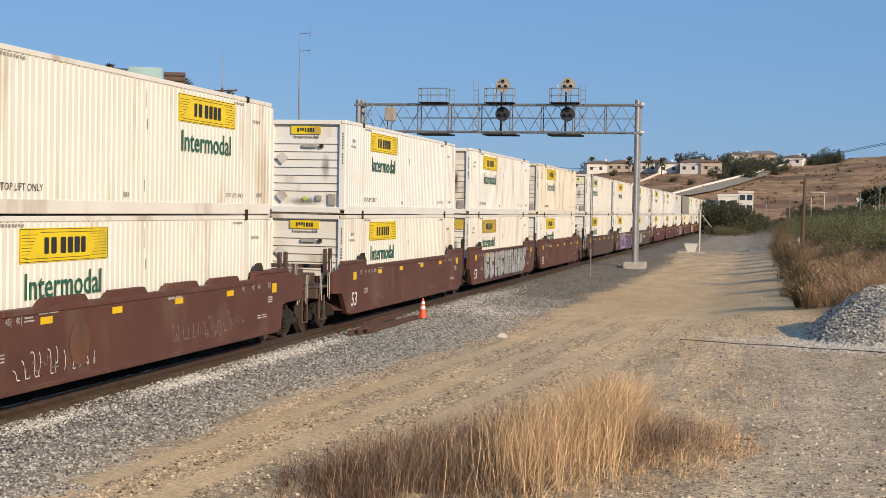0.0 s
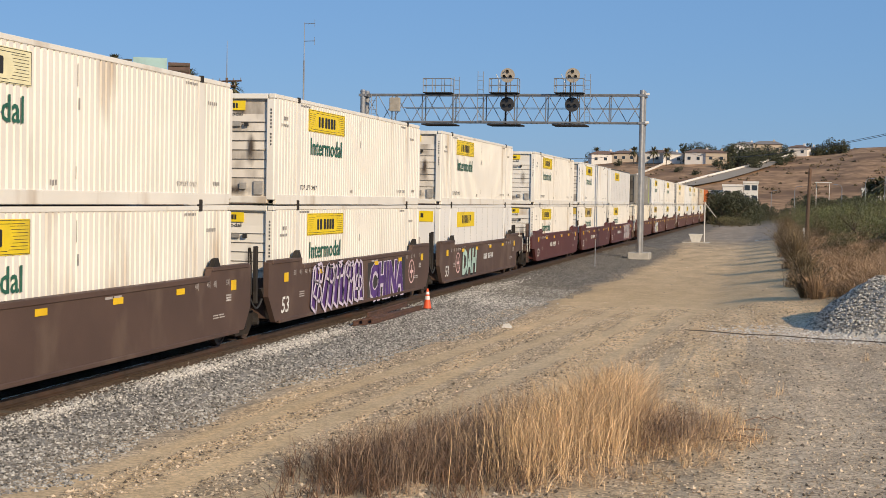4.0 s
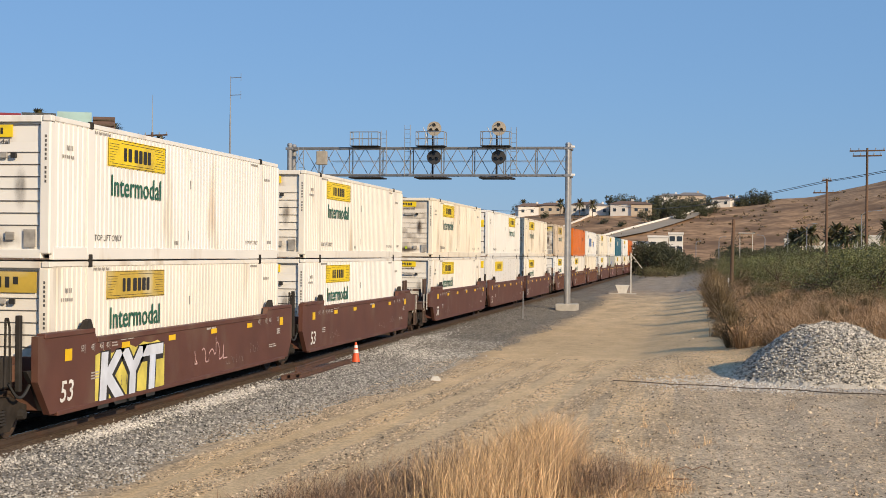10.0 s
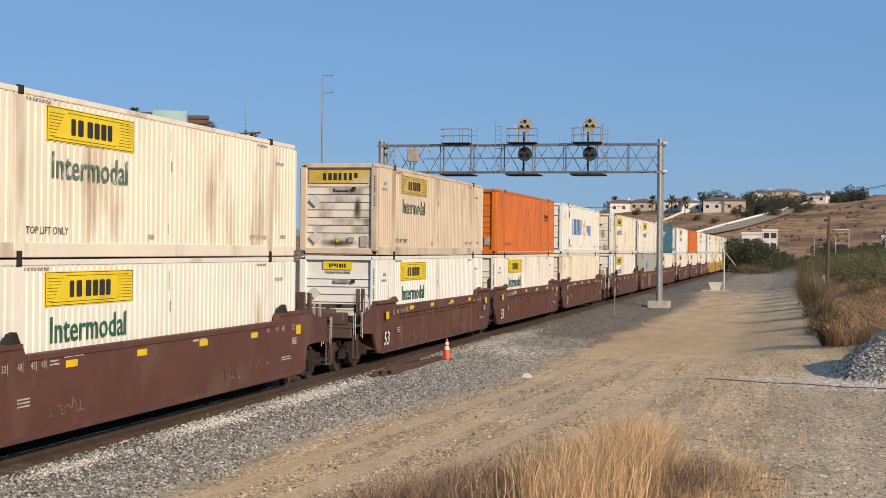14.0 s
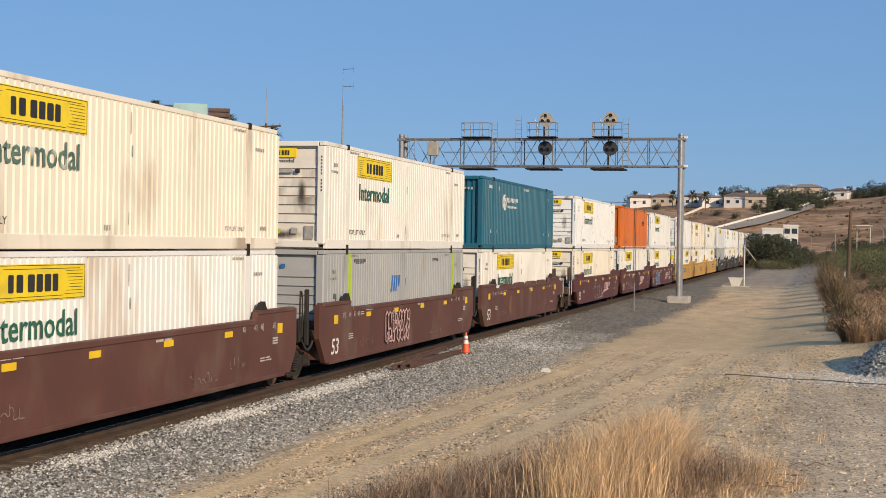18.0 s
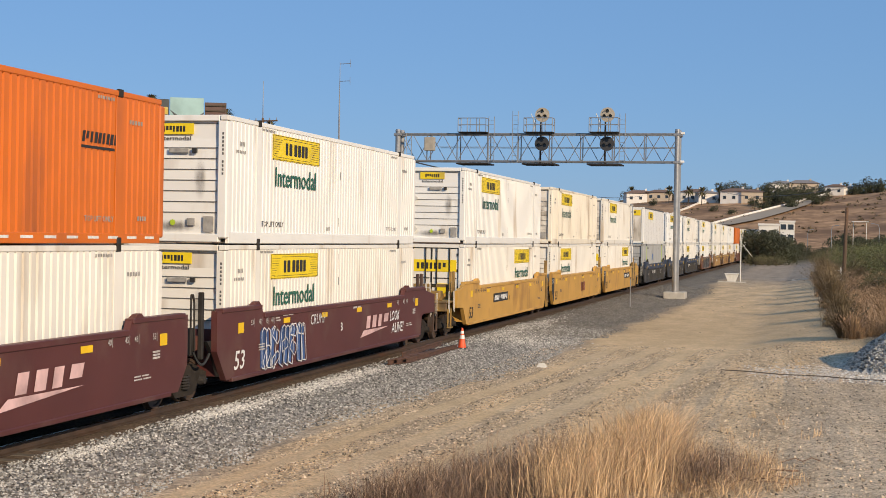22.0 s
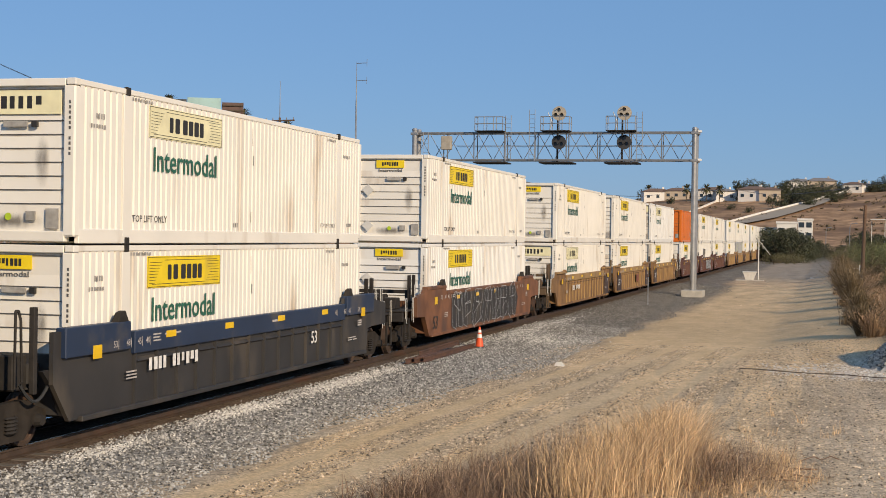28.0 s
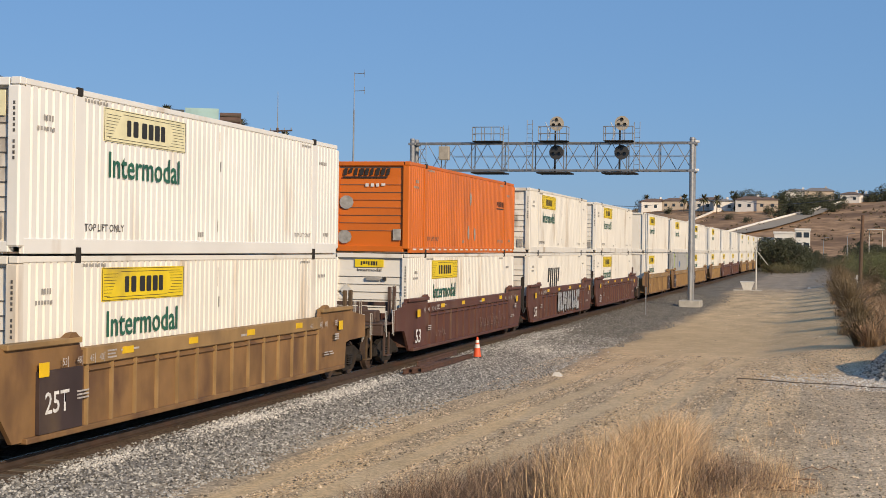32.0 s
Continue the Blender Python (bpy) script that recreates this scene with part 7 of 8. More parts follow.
def sprayed_word(parent, text, y0, y1, z0, z1, fill, rim, back):
    """A word in fat spray paint: letters, a rim round them and a loose cloud of colour behind."""
    h, w = z1 - z0, y1 - y0
    if back:
        rnd = random.Random(len(text) + int(y0 * 10))
        up = [(y0 - 0.2 + (w + 0.4) * i / 9, z1 + rnd.uniform(-0.05, 0.10)) for i in range(10)]
        down = [(y1 + 0.2 - (w + 0.4) * i / 9, z0 + rnd.uniform(-0.06, 0.03)) for i in range(10)]
        part("spray_cloud", Shape().prism(down + up, 1.5005, 1.5025), back, parent, "cloud of spray paint behind the letters")
    part("spray_rim", lettering(text, h * 1.06, w * 1.03, rim, "x", 0.10, 0.10), None, parent, "outline of the sprayed letters", at=pose(1.507, y0 - w * 0.015, z0 - h * 0.03))
    part("lettering", lettering(text, h, w, fill, "x", 0.10, 0.045), None, parent, "fat sprayed letters", at=pose(1.512, y0, z0))


def well_car(style, place, art, number, far_off=False):
    """One unit of a well car. place: 'a' first of its set, 'b' between, 'c' last, 's' on its own."""
    body, rail = CAR_PAINT[style]
    t = thing("well_car", CAR_SAY[style] + (" with spray-painted shapes" if art else ""), "rail car", "units of the freight train")
    ribbed = style in ("ribtan", "ribbrown", "navy")
    guide = body if style in ("ribtan", "ribbrown", "gold", "maroon") else "shadowgap"
    shape = "scallop" if style == "scallop" else "plain"
    lead, trail = "o" if place in "as" else "i", "o" if place in "cs" else "n" if style == "gold" else "i"
    for sx in (-1, 1):
        x0, x1 = sorted((sx * 1.36, sx * (1.44 if ribbed else 1.50)))
        part("side_sill", saved(("side_sill", body, shape, sx, ribbed, lead, trail), lambda: Shape().prism(side_outline(shape, lead, trail), x0, x1), body), None, t, at=pose(0, 0, 0.0 if not ribbed else -0.02))
        if sx < 0:
            continue
        part("top_chord", saved(("top_chord", rail, sx, ribbed), lambda: Shape().box(*sorted((sx * 1.34, sx * (1.525 if ribbed else 1.53))), -6.15, 6.15, 1.40 if rail == "navy" else 1.52 if ribbed else 1.70, 1.82, 0.015), rail), None, t)
        for sy in (-1, 1):
            part("end_chord", saved(("end_chord", rail, sx, sy), lambda: Shape().box(*sorted((sx * 1.33, sx * 1.53)), *sorted((sy * 6.32, sy * 8.72)), 1.50 if rail == "navy" else 1.92, 2.02, 0.015), rail), None, t)
            part("container_guide", saved(("guide", guide), lambda: Shape().add([(sx * 1.36, -0.2, 0), (sx * 1.52, -0.2, 0), (sx * 1.52, 0.2, 0), (sx * 1.36, 0.2, 0), (sx * 1.40, -0.1, 0.17), (sx * 1.52, -0.1, 0.17), (sx * 1.52, 0.06, 0.2), (sx * 1.40, 0.06, 0.2)],
                 [(0, 1, 5, 4), (1, 2, 6, 5), (2, 3, 7, 6), (3, 0, 4, 7), (4, 5, 6, 7)]), guide), None, t, "container guide on the upper edge", at=pose(0, sy * 6.6, 2.02) @ Matrix.Diagonal((1, 1, 1.0 if guide == "shadowgap" else 0.45, 1)))
        part("bottom_chord", saved(("bottom_chord", body, sx), lambda: Shape().box(*sorted((sx * 1.30, sx * 1.52)), -8.1, 8.1, 0.36, 0.46, 0.015), body), None, t)
        if ribbed:
            for i in range(0 if far_off else 13):
                part("bay_lip", saved(("bay_lip", body), lambda: Shape().add([(1.43, -0.40, 0), (1.43, 0.40, 0), (1.505, 0.40, 0.05), (1.505, -0.40, 0.05), (1.43, -0.40, 0.13), (1.43, 0.40, 0.13)], [(0, 3, 2, 1), (3, 4, 5, 2), (0, 4, 3), (1, 2, 5)]), body), None, t, at=pose(0, -5.585 + 0.93 * i, 1.36 if rail != "navy" else 1.20))
            for i in range(14):
                part("side_rib", saved(("side_rib", rail, sx), lambda: Shape().add([(sx * 1.43, -0.035, 0.46), (sx * 1.43, 0.035, 0.46), (sx * 1.50, 0.022, 0.46), (sx * 1.50, -0.022, 0.46), (sx * 1.43, -0.035, 1.60), (sx * 1.43, 0.035, 1.60), (sx * 1.50, 0.022, 1.60), (sx * 1.50, -0.022, 1.60)],
                     [(0, 1, 5, 4), (1, 2, 6, 5), (2, 3, 7, 6), (3, 0, 4, 7), (4, 5, 6, 7), (3, 2, 1, 0)]), rail if style == "ribtan" else body), None, t, at=pose(0, -6.05 + 0.93 * i, 0))
    if lead == "i":
        part("end_gusset", saved("end_gusset", lambda: Shape().prism([(-9.2, 1.32), (-8.5, 1.32), (-7.95, 0.44), (-8.5, 0.5), (-8.8, 0.95)], 1.28, 1.37), "shadowgap"), None, t, "dark steel gusset")
    part("well_floor", saved("well_floor", lambda: Shape().box(-1.34, 1.34, -8.0, 8.0, 0.40, 0.52, 0.02), "shadowgap"), None, t, "dark well floor")
    for sy in (-1, 1):
        part("bulkhead", saved(("bulkhead", body), lambda: Shape().box(-1.36, 1.36, -0.05, 0.05, 0.5, 1.55, 0.01), body), None, t, at=pose(0, sy * 8.45, 0))
        outer = place == "s" or (place == "a" and sy < 0) or (place == "c" and sy > 0)
        if outer and not far_off:
            end_platform(t, sy, body, rail)
        else:
            part("drawbar", saved(("drawbar", body), lambda: Shape().add(
                [(-0.9, 0, 0.95), (0.9, 0, 0.95), (0.3, 1.1, 0.95), (-0.3, 1.1, 0.95), (-0.9, 0, 1.4), (0.9, 0, 1.4), (0.3, 1.1, 1.3), (-0.3, 1.1, 1.3)],
                [(3, 2, 1, 0), (4, 5, 6, 7), (0, 1, 5, 4), (1, 2, 6, 5), (2, 3, 7, 6), (3, 0, 4, 7)]), body), None, t, "tapered articulation arm", at=pose(0, sy * 8.5, 0, 0, 0, 0 if sy > 0 else 180))
            if sy < 0 and not far_off:
                joint_gear(t, style, body)
    truck(t, -9.72, far_off)
    if place in ("c", "s"):
        truck(t, 9.72, far_off)
    x = 1.508 if not ribbed else 1.528
    zt = 0.0
    for i, y in enumerate(() if far_off else (-7.6, -4.6, -1.7, 1.4, 4.5, 7.7)):
        tall = i in (0, 5)
        part("reflector", saved(("car_reflector", tall), lambda: Shape().box(-0.006, 0.006, -0.22 if not tall else -0.16, 0.22 if not tall else 0.16, 0, 0.13 if not tall else 0.24, 0.003), "reflect"), None, t, "yellow reflector",
             at=pose(x, y, (1.62 if ribbed else 1.50) if not tall else 1.42))
    mark = "black" if style in ("gold", "rustcar") else "stencil"
    soft = "softstencil" if style != "gold" else "ink"
    if style == "ribtan" or style == "navy":
        if style == "ribtan":
            me = saved("stencil_panel", lambda: Shape().box(-0.09, 0.004, -0.72, 0.72, 0.47, 1.51, 0.004), "plum")
            if lead == "i":
                pn = part("stencil_panel", me, None, t, "dark painted panel", at=pose(1.515, -7.0, 0))
                part("lettering", lettering("25T", 0.36, 0.80, "stencil"), None, pn, at=pose(0.010, -0.55, 0.80))
            trail == "i" and part("stencil_panel", saved("stencil_panel", None, None), None, t, "dark painted panel", at=pose(1.515, 7.25, 0))
        else:
            part("lettering", lettering("53", 0.30, 0.42, mark), None, t, at=pose(1.525, 3.5, 0.95))
    else:
        part("lettering", lettering("53", 0.42, 0.60, mark, "x", 0.18), None, t, "stencilled length number", at=pose(x + 0.004, -8.0, 0.62))
    def stencils():
        q = Shape()
        for y0, z, n, w, h in ((-5.4, 1.58, 5, 0.4, 0.03), (-5.4, 1.64, 4, 0.35, 0.03), (-5.4, 1.70, 5, 0.4, 0.03), (-4.9, 1.68, 9, 0.8, 0.035), (0.8, 1.62, 9, 0.8, 0.05), (7.2, 1.30, 4, 0.4, 0.04),
                               (7.2, 1.24, 5, 0.4, 0.04), (7.2, 1.18, 3, 0.4, 0.04), (-6.5, 0.95, 6, 0.5, 0.03), (-6.5, 1.01, 6, 0.5, 0.03), (-6.5, 1.07, 5, 0.5, 0.03), (6.4, 0.82, 8, 0.8, 0.03), (6.4, 0.88, 8, 0.7, 0.03)):
            if h < 0.06:                             # a line of small print
                n = max(1, n // 4)
            for k in range(n):
                c, u = y0 + k * w / n, (0.86 if h < 0.06 else 0.6) * w / n
                q.add([(0, c, z), (0, c + u, z), (0, c + u, z + h), (0, c, z + h)], [(0, 1, 2, 3)])
        for word, y0 in (("53", -7.0), ("48", -6.5), ("45", -6.05), ("40", -5.7), ("40", 5.3), ("45", 6.0), ("48", 6.4), ("53", 7.2)):
            me = lettering(word, 0.12, 0.15, soft)
            q.add([v.co + Vector((0, y0, 1.57)) for v in me.vertices], [tuple(p.vertices) for p in me.polygons])
            q.box(0, 0.002, y0 + 0.18, y0 + 0.195, 1.53, 1.71)
        return q
    tagged(part("stencilling", saved(("small_stencils", soft), stencils, soft), None, t, at=pose(x + 0.004, 0, 0)), kind="stuff")
    if number:
        kind, y0 = number
        if kind == "plate":
            pl = part("number_plate", saved("car_plate", lambda: Shape().box(-0.004, 0.006, 0, 2.9, 0, 0.36, 0.003), "black"), None, t, "black number panel", at=pose(x, y0, 1.06))
            part("wordmark", bars(11, 2.6, 0.20, "stencil", "x", 15, 0.12, 4), None, pl, at=pose(0.012, 0.15, 0.07))
        elif kind == "initials":
            part("wordmark", bars(3, 1.5, 0.5, "redpaint", "x", 3), None, t, "large faded red bars", at=pose(x + 0.02, y0, 0.80))
        elif kind == "swoosh":
            part("wordmark", bars(4, 2.4, 0.36, "g_pink", "x", 4, 0.25), None, t, "slanted pale bars", at=pose(x + 0.004, y0 + 0.4, 0.98))
            part("emblem", saved("swoosh", lambda: Shape().add([(0.002, 0, 0), (0.002, 2.9, 0.20), (0.002, 0.35, 0.20)], [(0, 1, 2)]), "g_pink"), None, t, at=pose(x + 0.004, y0 - 0.1, 0.74))
        else:
            part("wordmark", bars(11, 2.3, 0.24, mark, "x", 11, 0.0, 4), None, t, "stencilled number bars", at=pose(x + 0.004, y0, 1.04))
    if place != "s" and style in ("maroon", "gold"):
        part("lettering", lettering({"a": "A", "b": "C", "c": "B"}[place], 0.22, 0.16, mark), None, t, "stencilled unit letter", at=pose(x + 0.004, (number[1] if number else -2.0) + (3.3 if number[0] == "bars" else 3.2 if number[0] == "plate" else -1.9), 1.06))
    if style == "maroon" and place == "c" and number[0] == "swoosh":
        part("lettering", lettering("LOOK", 0.30, 1.05, "g_white", "x", 0.2), None, t, "spray-painted white words", at=pose(x + 0.006, 4.55, 1.08))
        part("lettering", lettering("ALIVE!", 0.30, 1.30, "g_white", "x", 0.25), None, t, "spray-painted white words", at=pose(x + 0.006, 4.75, 0.70))
    if style == "scallop":
        part("round_emblem", saved("round_emblem", lambda: Shape().add([(0, 0.42 * math.cos(a), 0.42 * math.sin(a)) for a in [i * math.pi / 8 for i in range(16)]], [tuple(range(16))]), "rust"), None, t, "faded round emblem", at=pose(x + 0.003, -3.3, 1.06))
    if style in ("brown", "scallop", "ribbrown"):
        for y0, n, w, h, z in ((-5.4, 5, 1.4, 0.3, 0.7), (2.4, 7, 1.6, 0.25, 0.62), (4.6, 4, 0.9, 0.35, 0.8)):
            spray(t, y0, y0 + w, z, z + h, None, "chalk", n, int(y0 * 10) + (7 if place == "b" else 3), 0.018)
    if style == "rustcar":
        part("spray_patch", Shape().prism([(-5.0, 0.5), (5.2, 0.5), (5.6, 1.2), (5.0, 1.7), (-4.4, 1.7), (-5.4, 1.2)], 1.5005, 1.504), "charcoal", t, "dark sprayed patch")
    for a in art:
        (sprayed_word if isinstance(a[0], str) else spray)(t, *a)
    if style == "greybrown" and art:
        e = part("round_emblem", saved("pale_ring", lambda: Shape().ringbar((0, 0, 0), 0.40, 0.035, "x", 20), "g_pink"), None, t, "faded pink ring emblem", at=pose(1.508, 6.15 if place == "b" else -5.6, 1.08) @ Matrix.Diagonal((0.12, 1, 1, 1)))
        part("emblem_cross", saved("emblem_cross", lambda: Shape().box(0, 0.02, -0.24, 0.24, -0.05, 0.05).box(0, 0.02, -0.05, 0.05, -0.24, -0.051).box(0, 0.02, -0.05, 0.05, 0.051, 0.24), "g_pink"), None, e)
    if style == "maroon" and place in "bc" and number[0] == "swoosh":
        part("lettering", lettering("CRUMP", 0.26, 1.2, "g_white", "x", 0.15, 0.0), None, t, "white chalked word", at=pose(x + 0.006, -3.3 if place == "b" else -2.85, 1.36))
    return t


def joint_gear(t, style, body):
    """Over the shared truck at the leading joint: dark posts and a bent rod, or on the yellow cars a ladder, a tall post and a frame."""
    if style == "gold":
        la = part("ladder", saved("side_ladder", lambda: Shape().box(-0.03, 0.03, -0.20, -0.14, 0.34, 1.95, 0.01).box(-0.03, 0.03, 0.14, 0.20, 0.34, 1.75, 0.01), "oldgold"), None, t, "yellow ladder down the side", at=pose(1.42, -10.05, 0))
        for i in range(5):
            part("rung", saved("side_rung", lambda: Shape().tube((0, -0.16, 0), (0, 0.16, 0), 0.016, None, 6), "oldgold"), None, la, at=pose(0, 0, 0.45 + 0.31 * i))
        part("upright", saved("tall_post", lambda: Shape().box(-0.07, 0.07, -0.06, 0.06, 0.95, 2.62, 0.012), "oldgold"), None, t, "tall yellow post", at=pose(1.30, -9.78, 0))
        part("end_frame", saved("end_frame", lambda: Shape().box(-0.45, -0.33, -0.06, 0.06, 1.35, 2.25, 0.012).box(0.33, 0.45, -0.06, 0.06, 1.35, 2.25, 0.012).box(-0.33, 0.33, -0.055, 0.055, 2.02, 2.24, 0.012), "oldgold"), None, t, "yellow brake stand frame", at=pose(0.55, -10.3, 0))
        pn = part("corner_panel", saved("corner_panel", lambda: Shape().prism([(-8.97, 1.74), (-8.28, 1.74), (-8.28, 1.05), (-8.40, 0.50), (-8.97, 1.12)], 1.501, 1.507), "black"), None, t, "black corner panel")
        part("lettering", lettering("125 T", 0.20, 0.50, "stencil"), None, pn, at=pose(1.511, -8.94, 1.45))
    else:
        paint = "soiledtan" if style == "ribtan" else "shadowgap"
        part("upright", saved(("joint_post", paint), lambda: Shape().box(-0.05, 0.05, -0.06, 0.06, 0.95, 2.40, 0.012), paint), None, t, "upright steel post", at=pose(1.28, -9.35, 0))
        part("bent_rod", saved(("bent_rod", paint), lambda: Shape().path([(0, 0.06, 1.2), (0, 0.02, 2.2), (0, -0.05, 2.36), (0, -0.14, 2.36), (0, -0.16, 1.1)], 0.024, 6), paint), None, t, "bent steel grab rod", at=pose(1.33, -9.85, 0))
        part("end_box", saved(("end_box", paint), lambda: Shape().box(-0.28, 0.28, -0.22, 0.22, 1.02, 1.62, 0.03), paint), None, t, "dark valve box", at=pose(0.85, -9.5, 0))
    part("brake_hose", saved("brake_hose", lambda: Shape().cord([(0, -0.5 + 0.1 * i, 1.15 - 0.32 * math.sin(math.pi * i / 10)) for i in range(11)], 0.03, 5), "rubber"), None, t, "black brake hose", at=pose(1.30, -9.3, 0))


def end_platform(t, sy, body, rail):
    """Over the outer truck: deck, frames, posts, railings, brake stand, air tank and the coupler."""
    gear = {"gold": "oldgold", "tan": "soiledtan", "brown": "darkbrown", "maroon": "darkbrown"}.get(body, "shadowgap")
    e = part("end_platform", saved(("deck", gear), lambda: Shape().box(-1.35, 1.35, 0, 2.5, 1.30, 1.36, 0.01).box(-0.35, 0.35, 0, 3.0, 0.85, 1.28, 0.03).box(-1.35, 1.35, 2.35, 2.5, 1.0, 1.29, 0.02), gear), None, t, "walkway deck over the truck", at=pose(0, sy * 8.5, 0, 0, 0, 0 if sy > 0 else 180))
    near = 1 if sy > 0 else -1                       # the side that faces the road
    for y0 in (0.62, 1.12):
        part("upright", saved(("end_upright", gear), lambda: Shape().box(-0.05, 0.05, -0.055, 0.055, 1.36, 2.42, 0.012), gear), None, e, "upright post", at=pose(near * 1.15, y0, 0))
    part("cross_frame", saved(("cross_frame", gear), lambda: Shape().box(-0.9, 0.9, -0.05, 0.05, 1.80, 1.92, 0.012).box(-0.9, -0.80, -0.05, 0.05, 1.36, 1.80, 0.01).box(0.0, 0.10, -0.05, 0.05, 1.36, 1.80, 0.01), gear), None, e, "low cross frame", at=pose(0, 0.35, 0))
    for y0, z0, z1 in ((1.55, 0.95, 1.72), (2.30, 0.95, 1.72), (0.78, 1.5, 2.12), (1.30, 1.5, 2.12)):
        part("grab_rail", saved(("grab_rail", round(z1 - z0, 2)), lambda: Shape().path([(0, -0.09, 0), (0, -0.09, z1 - z0), (0, 0.07, z1 - z0), (0, 0.07, 0.06)], 0.010, 6), "boxpaint"), None, e, "thin white grab rail", at=pose(near * 1.40, y0, z0))
    part("step", saved(("end_step", gear), lambda: Shape().box(-0.03, 0.03, -0.24, -0.20, 0.42, 1.1, 0.008).box(-0.03, 0.03, 0.20, 0.24, 0.42, 1.1, 0.008).box(-0.10, 0.03, -0.24, 0.24, 0.40, 0.44, 0.008), gear), None, e, "hanging steel step", at=pose(near * 1.38, 2.15, 0))
    part("brake_wheel", saved("brake_wheel", lambda: Shape().ringbar((0, 0, 0), 0.26, 0.016, "y").path([(-0.26, 0, 0), (0.26, 0, 0)], 0.012, 4).path([(0, 0, -0.26), (0, 0, 0.26)], 0.012, 4), "shadowgap"), None, e, "spoked brake wheel", at=pose(-near * 0.75, 1.98, 1.95))
    part("brake_post", saved(("brake_post", gear), lambda: Shape().box(-0.26, 0.26, -0.12, 0.12, 1.36, 2.32, 0.02), gear), None, e, "brake stand", at=pose(-near * 0.62, 1.72, 0))
    part("air_tank", saved(("air_tank", gear), lambda: Shape().tube((-0.5, 0, 0), (0.5, 0, 0), 0.21, 0.21, 12), gear), None, e, "air tank", at=pose(0.15, 0.95, 1.60))
    part("valve_box", saved(("valve_box", gear), lambda: Shape().box(-0.22, 0.22, -0.25, 0.25, 1.36, 1.72, 0.03), gear), None, e, "brake valve box", at=pose(near * 0.75, 1.75, 0))
    part("coupler", saved("coupler", lambda: Shape().box(-0.12, 0.12, 2.8, 3.45, 0.75, 1.0, 0.03).box(-0.2, 0.16, 3.35, 3.62, 0.68, 1.05, 0.05), "steel"), None, e, "steel coupler")


# speed 22.05 m/s; each row: where the far end of the load stands at 0 s, car, place in its set, lower and upper load, spray paint, number
V = 22.05
G = {"silver": (-5.6, 5.8, 0.5, 1.7, "g_grey", "black", 9, 3), "purple": (-5.5, -0.3, 0.5, 1.68, "g_purple", "g_lilac", 5, 5, 0.09), "china": ("CHINA", 0.6, 5.0, 0.50, 1.58, "g_purple", "g_lilac", "charcoal"), "mint": ("DAH", -4.75, -1.85, 0.60, 1.60, "g_teal", "black", None), "redwhite": (1.4, 6.0, 0.5, 1.7, "g_grey", "g_pink", 5, 12),
     "bright": ("KYT", -6.05, -2.4, 0.46, 1.48, "g_sky", "black", "g_yellow"), "pinktag": (-0.1, 2.7, 0.8, 1.45, None, "g_pink", 5, 51, 0.035), "pink": (-3.0, -0.3, 0.62, 1.52, "brown", "g_pink", 4, 18, 0.05), "blue": (-6.4, -3.3, 0.46, 1.45, "g_blue", "g_white", 5, 21), "wires": (-5.6, 5.0, 0.5, 1.68, "charcoal", "g_grey", 7, 25, 0.022),
     "arcs": (-2.6, 1.4, 0.5, 1.55, None, "g_white", 5, 44, 0.035), "script": (-5.8, -2.4, 0.6, 1.25, None, "g_white", 11, 28, 0.022), "chalk": (1.0, 4.6, 0.7, 1.25, None, "chalk", 12, 33, 0.022), "pale": (-2, 4.5, 0.6, 1.55, "g_grey", "charcoal", 5, 36)}
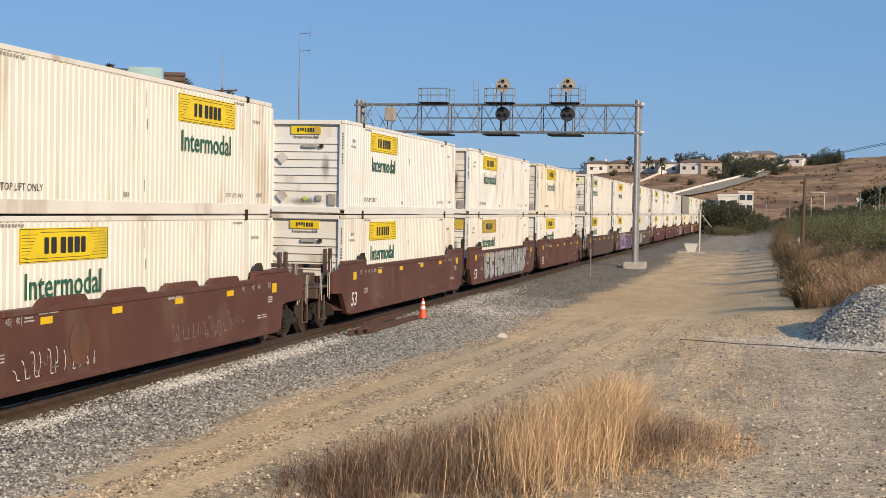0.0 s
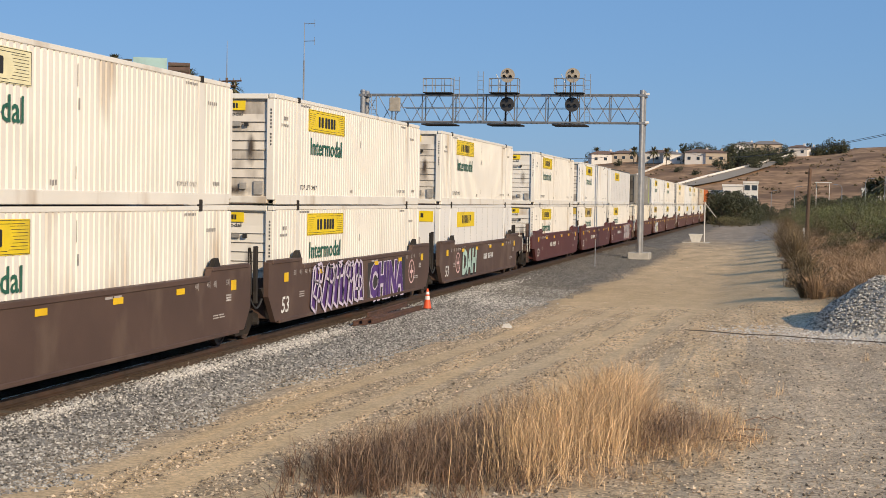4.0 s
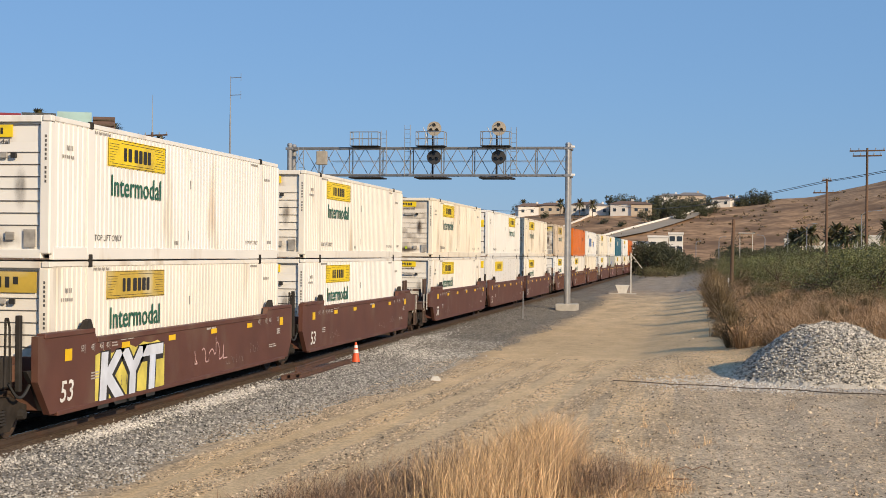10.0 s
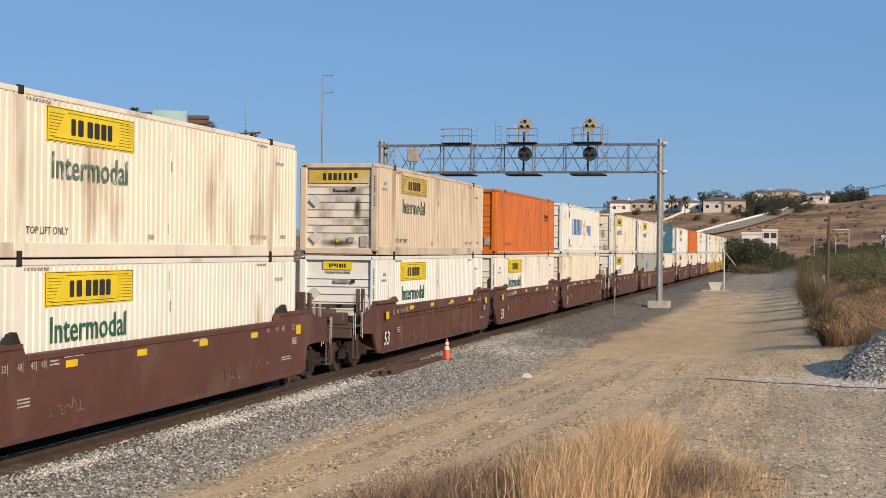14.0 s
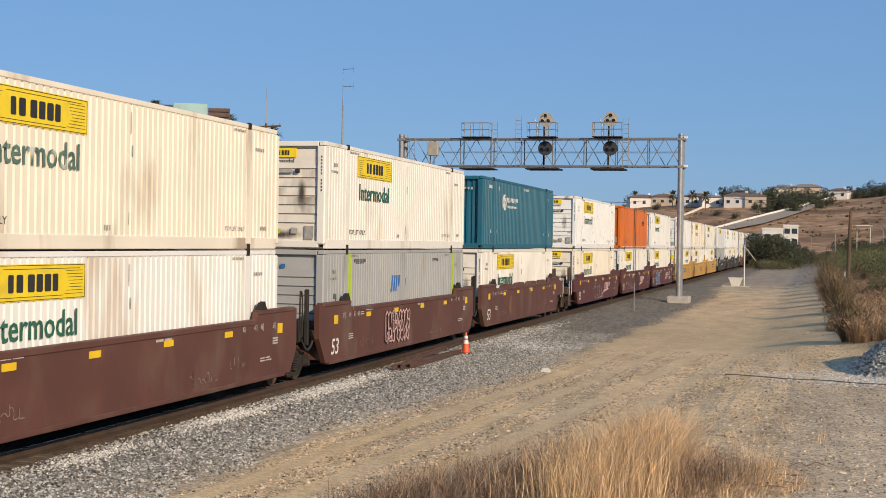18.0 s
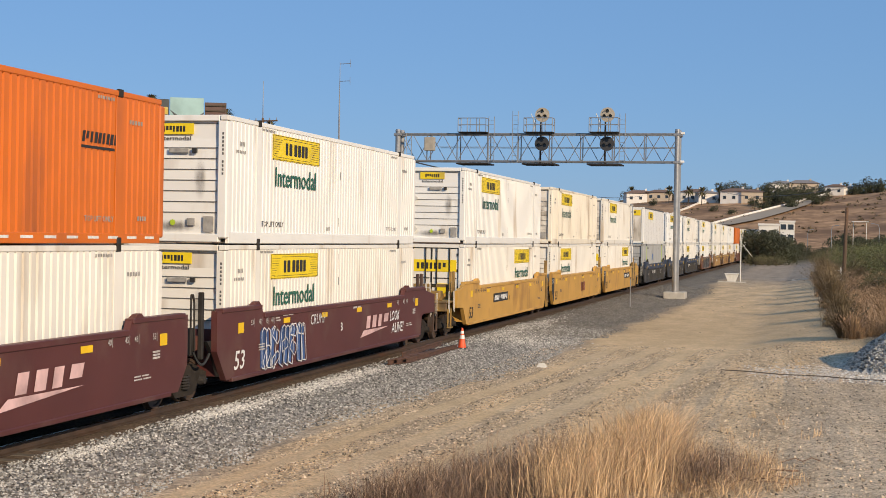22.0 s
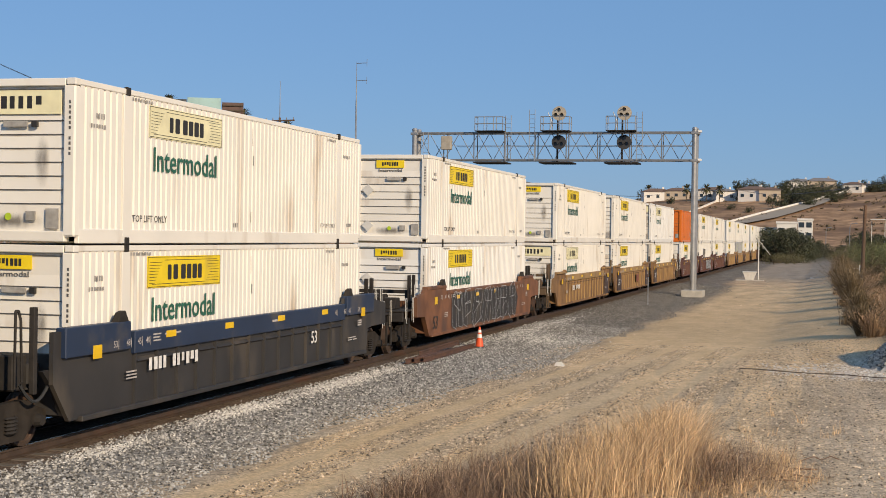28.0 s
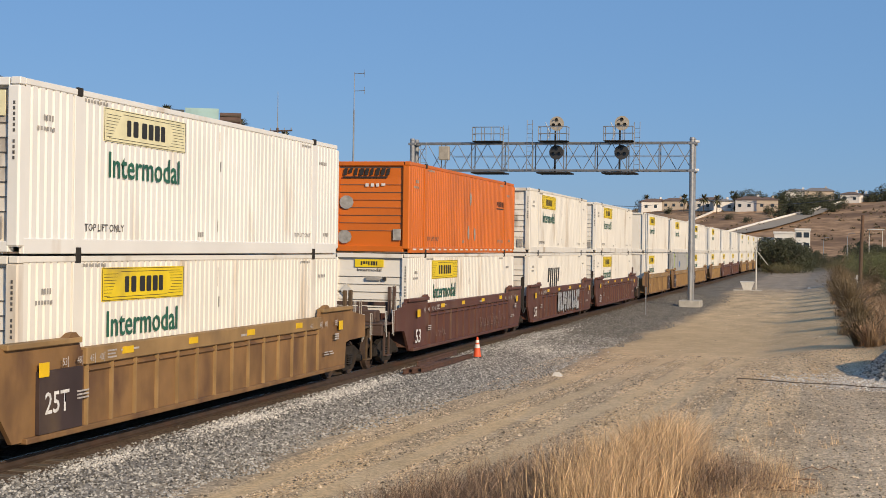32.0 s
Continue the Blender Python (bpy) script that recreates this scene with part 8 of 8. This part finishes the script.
UNITS = (
    (17.2, "brown", "b", "wwyfr", "wwyfr", (), None),
    (36.48, "scallop", "c", "wwyfr", "wwyrr", ("chalk", "script"), None),
    (59.38, "brown", "a", "wwyfr", "whyfr", (), None),
    (78.71, "brown", "b", "wwofr", "whyfrs", ("silver",), None),
    (98.45, "scallop", "c", "wwyfr", "cryfrs", (), None),
    (121.4, "greybrown", "a", "wwyfr", "wwpfr", (), None),
    (140.57, "greybrown", "b", "wwyfr", "wwyfrs", ("purple", "china"), None),
    (160.2, "greybrown", "c", "smooth", "wwyfrs", ("mint",), ("bars", -0.2)),
    (183.31, "maroon", "a", "wwyfr", "wwyfr", (), ("bars", -3.4)),
    (202.95, "maroon", "b", "wwofr", "whyfrs", (), ("bars", -3.4)),
    (221.58, "maroon", "c", "wwyfr", "reefer", ("redwhite",), ("bars", -3.9)),
    (244.09, "brown", "a", "cryfr", "grey_lime", (), None),
    (263.93, "brown", "b", "wwofr", "whyfr", ("bright", "pinktag"), None),
    (283.07, "brown", "c", "whyfr", "wwyfr", (), None),
    (306.57, "brown", "a", "wwyfr", "cryfrs", (), None),
    (325.9, "brown", "b", "smooth", "whyrd", (), None),
    (345.19, "brown", "c", "wwyfr", "cryfr", (), None),
    (369.06, "ribbrown", "a", "whyfr", "beofrs", (), None),
    (388.02, "ribbrown", "b", "wwyfr", "orange", (), None),
    (407.3, "ribbrown", "c", "plain", "bluename", (), None),
    (430.6, "brown", "a", "whyfr", "cryfr", (), None),
    (450.2, "brown", "b", "cofc", "wwyfrs", ("pink",), None),
    (469.52, "scallop", "c", "wwyfr", "teal", (), None),
    (493.08, "maroon", "a", "cryfr", "ruyfr", ("arcs",), ("swoosh", 1.6)),
    (512.44, "maroon", "b", "wwyfr", "orange", ("script",), ("swoosh", 1.6)),
    (531.85, "maroon", "c", "wwyfr", "whyfr", ("blue",), ("swoosh", 1.6)),
    (555.25, "gold", "a", "wwyrd", "whyfr", (), ("plate", -3.6)),
    (574.64, "gold", "b", "wwyfr", "cryfrs", (), ("initials", 0.6)),
    (593.89, "gold", "c", "wwyrd", "wwyfrs", (), ("plate", 1.2)),
    (617.32, "navy", "a", "cofc", "reefer", (), ("bars", -3.4)),
    (636.94, "navy", "b", "wwyrr", "ruyfr", (), None),
    (656.52, "navy", "c", "wwyfr", "wwpfr", (), ("bars", -5.6)),
    (679.74, "rustcar", "s", "whyfr", "wwyfr", ("wires",), None),
    (703.46, "ribtan", "a", "wwpfr", "wwyfr", (), ("bars", -4.7)),
    (723.26, "ribtan", "b", "wwyfr", "wwyfr", (), ("initials", 1.0)),
    (742.98, "ribtan", "c", "wwyfr", "whpfrs", (), None),
    (766.03, "ribbrown", "a", "wwyfr", "orange", ("chalk",), None),
    (785.5, "ribbrown", "b", "slanted", "wwyfr", ("pale",), None),
    (805.0, "ribbrown", "c", "wwyfr", "wwyfr", (), None),
    (828.4, "ribtan", "a", "wwyfr", "wwyfr", (), None),
    (847.9, "ribtan", "b", "cofc", "wwyfr", (), None),
    (867.4, "ribtan", "c", "wwyfr", "wwyfr", (), None),
    (890.8, "ribtan", "a", "wwyfr", "wwyfr", (), None),
    (910.3, "ribbrown", "b", "wwyfr", "short", (), None),
    (929.8, "ribbrown", "c", "wwyfr", "short", (), None),
    (953.2, "ribtan", "a", "wwyfr", "wwyfr", (), None),
    (972.7, "ribtan", "b", "wwyfr", "wwyfr", (), None),
    (992.2, "ribtan", "c", "wwyfr", "wwyfr", (), None),
    (1015.6, "ribbrown", "a", "wwyfr", "wwyfr", (), None),
)
LOWER, UPPER = 0.52, 3.44


def model(code, far_off):
    """A container of that kind: the first one is built, the others are copies of it."""
    far_off = far_off and code[:2] in PAINTS and code[2] in "yop"
    if far_off:
        if "far" + code not in MODELS:
            MODELS["far" + code] = distant(code)
            return MODELS["far" + code]
        return copy_thing(MODELS["far" + code], Matrix())
    if code not in MODELS:
        MODELS[code] = domestic(code) if len(code) >= 5 and code[:2] in PAINTS and code[2] in "yopn" else box_container(code)
        return MODELS[code]
    return copy_thing(MODELS[code], Matrix())


ROLLING = []
for far_end, style, place, lower, upper, art, number in UNITS:
    centre = far_end - HALF
    ROLLING.append((well_car(style, place, [G[a] for a in art], number, far_end > 820), centre, 0.0))
    for code, z in ((lower, LOWER), (upper, UPPER)):
        box_ = model(code, far_end > 820)
        tagged(box_, group="containers on the train")
        ROLLING.append((box_, centre, z))


def motions():
    """The whole train rolls past at an even speed."""
    for ob, centre, z in ROLLING:
        times = {0.0, 32.0}
        for s in np.arange(BEND - 20, BEND + RADIUS * radians(TURN) + 40, 22.0):
            t = (centre - float(s)) / V
            if 0.3 < t < 31.7:
                times.add(round(t * FPS) / FPS)
        rows = []
        for t in sorted(times):
            x, y, h = along(centre - V * t)
            rows.append((t, pose(x, y, z, 0, 0, h)))
        walk(ob, rows)


motions()
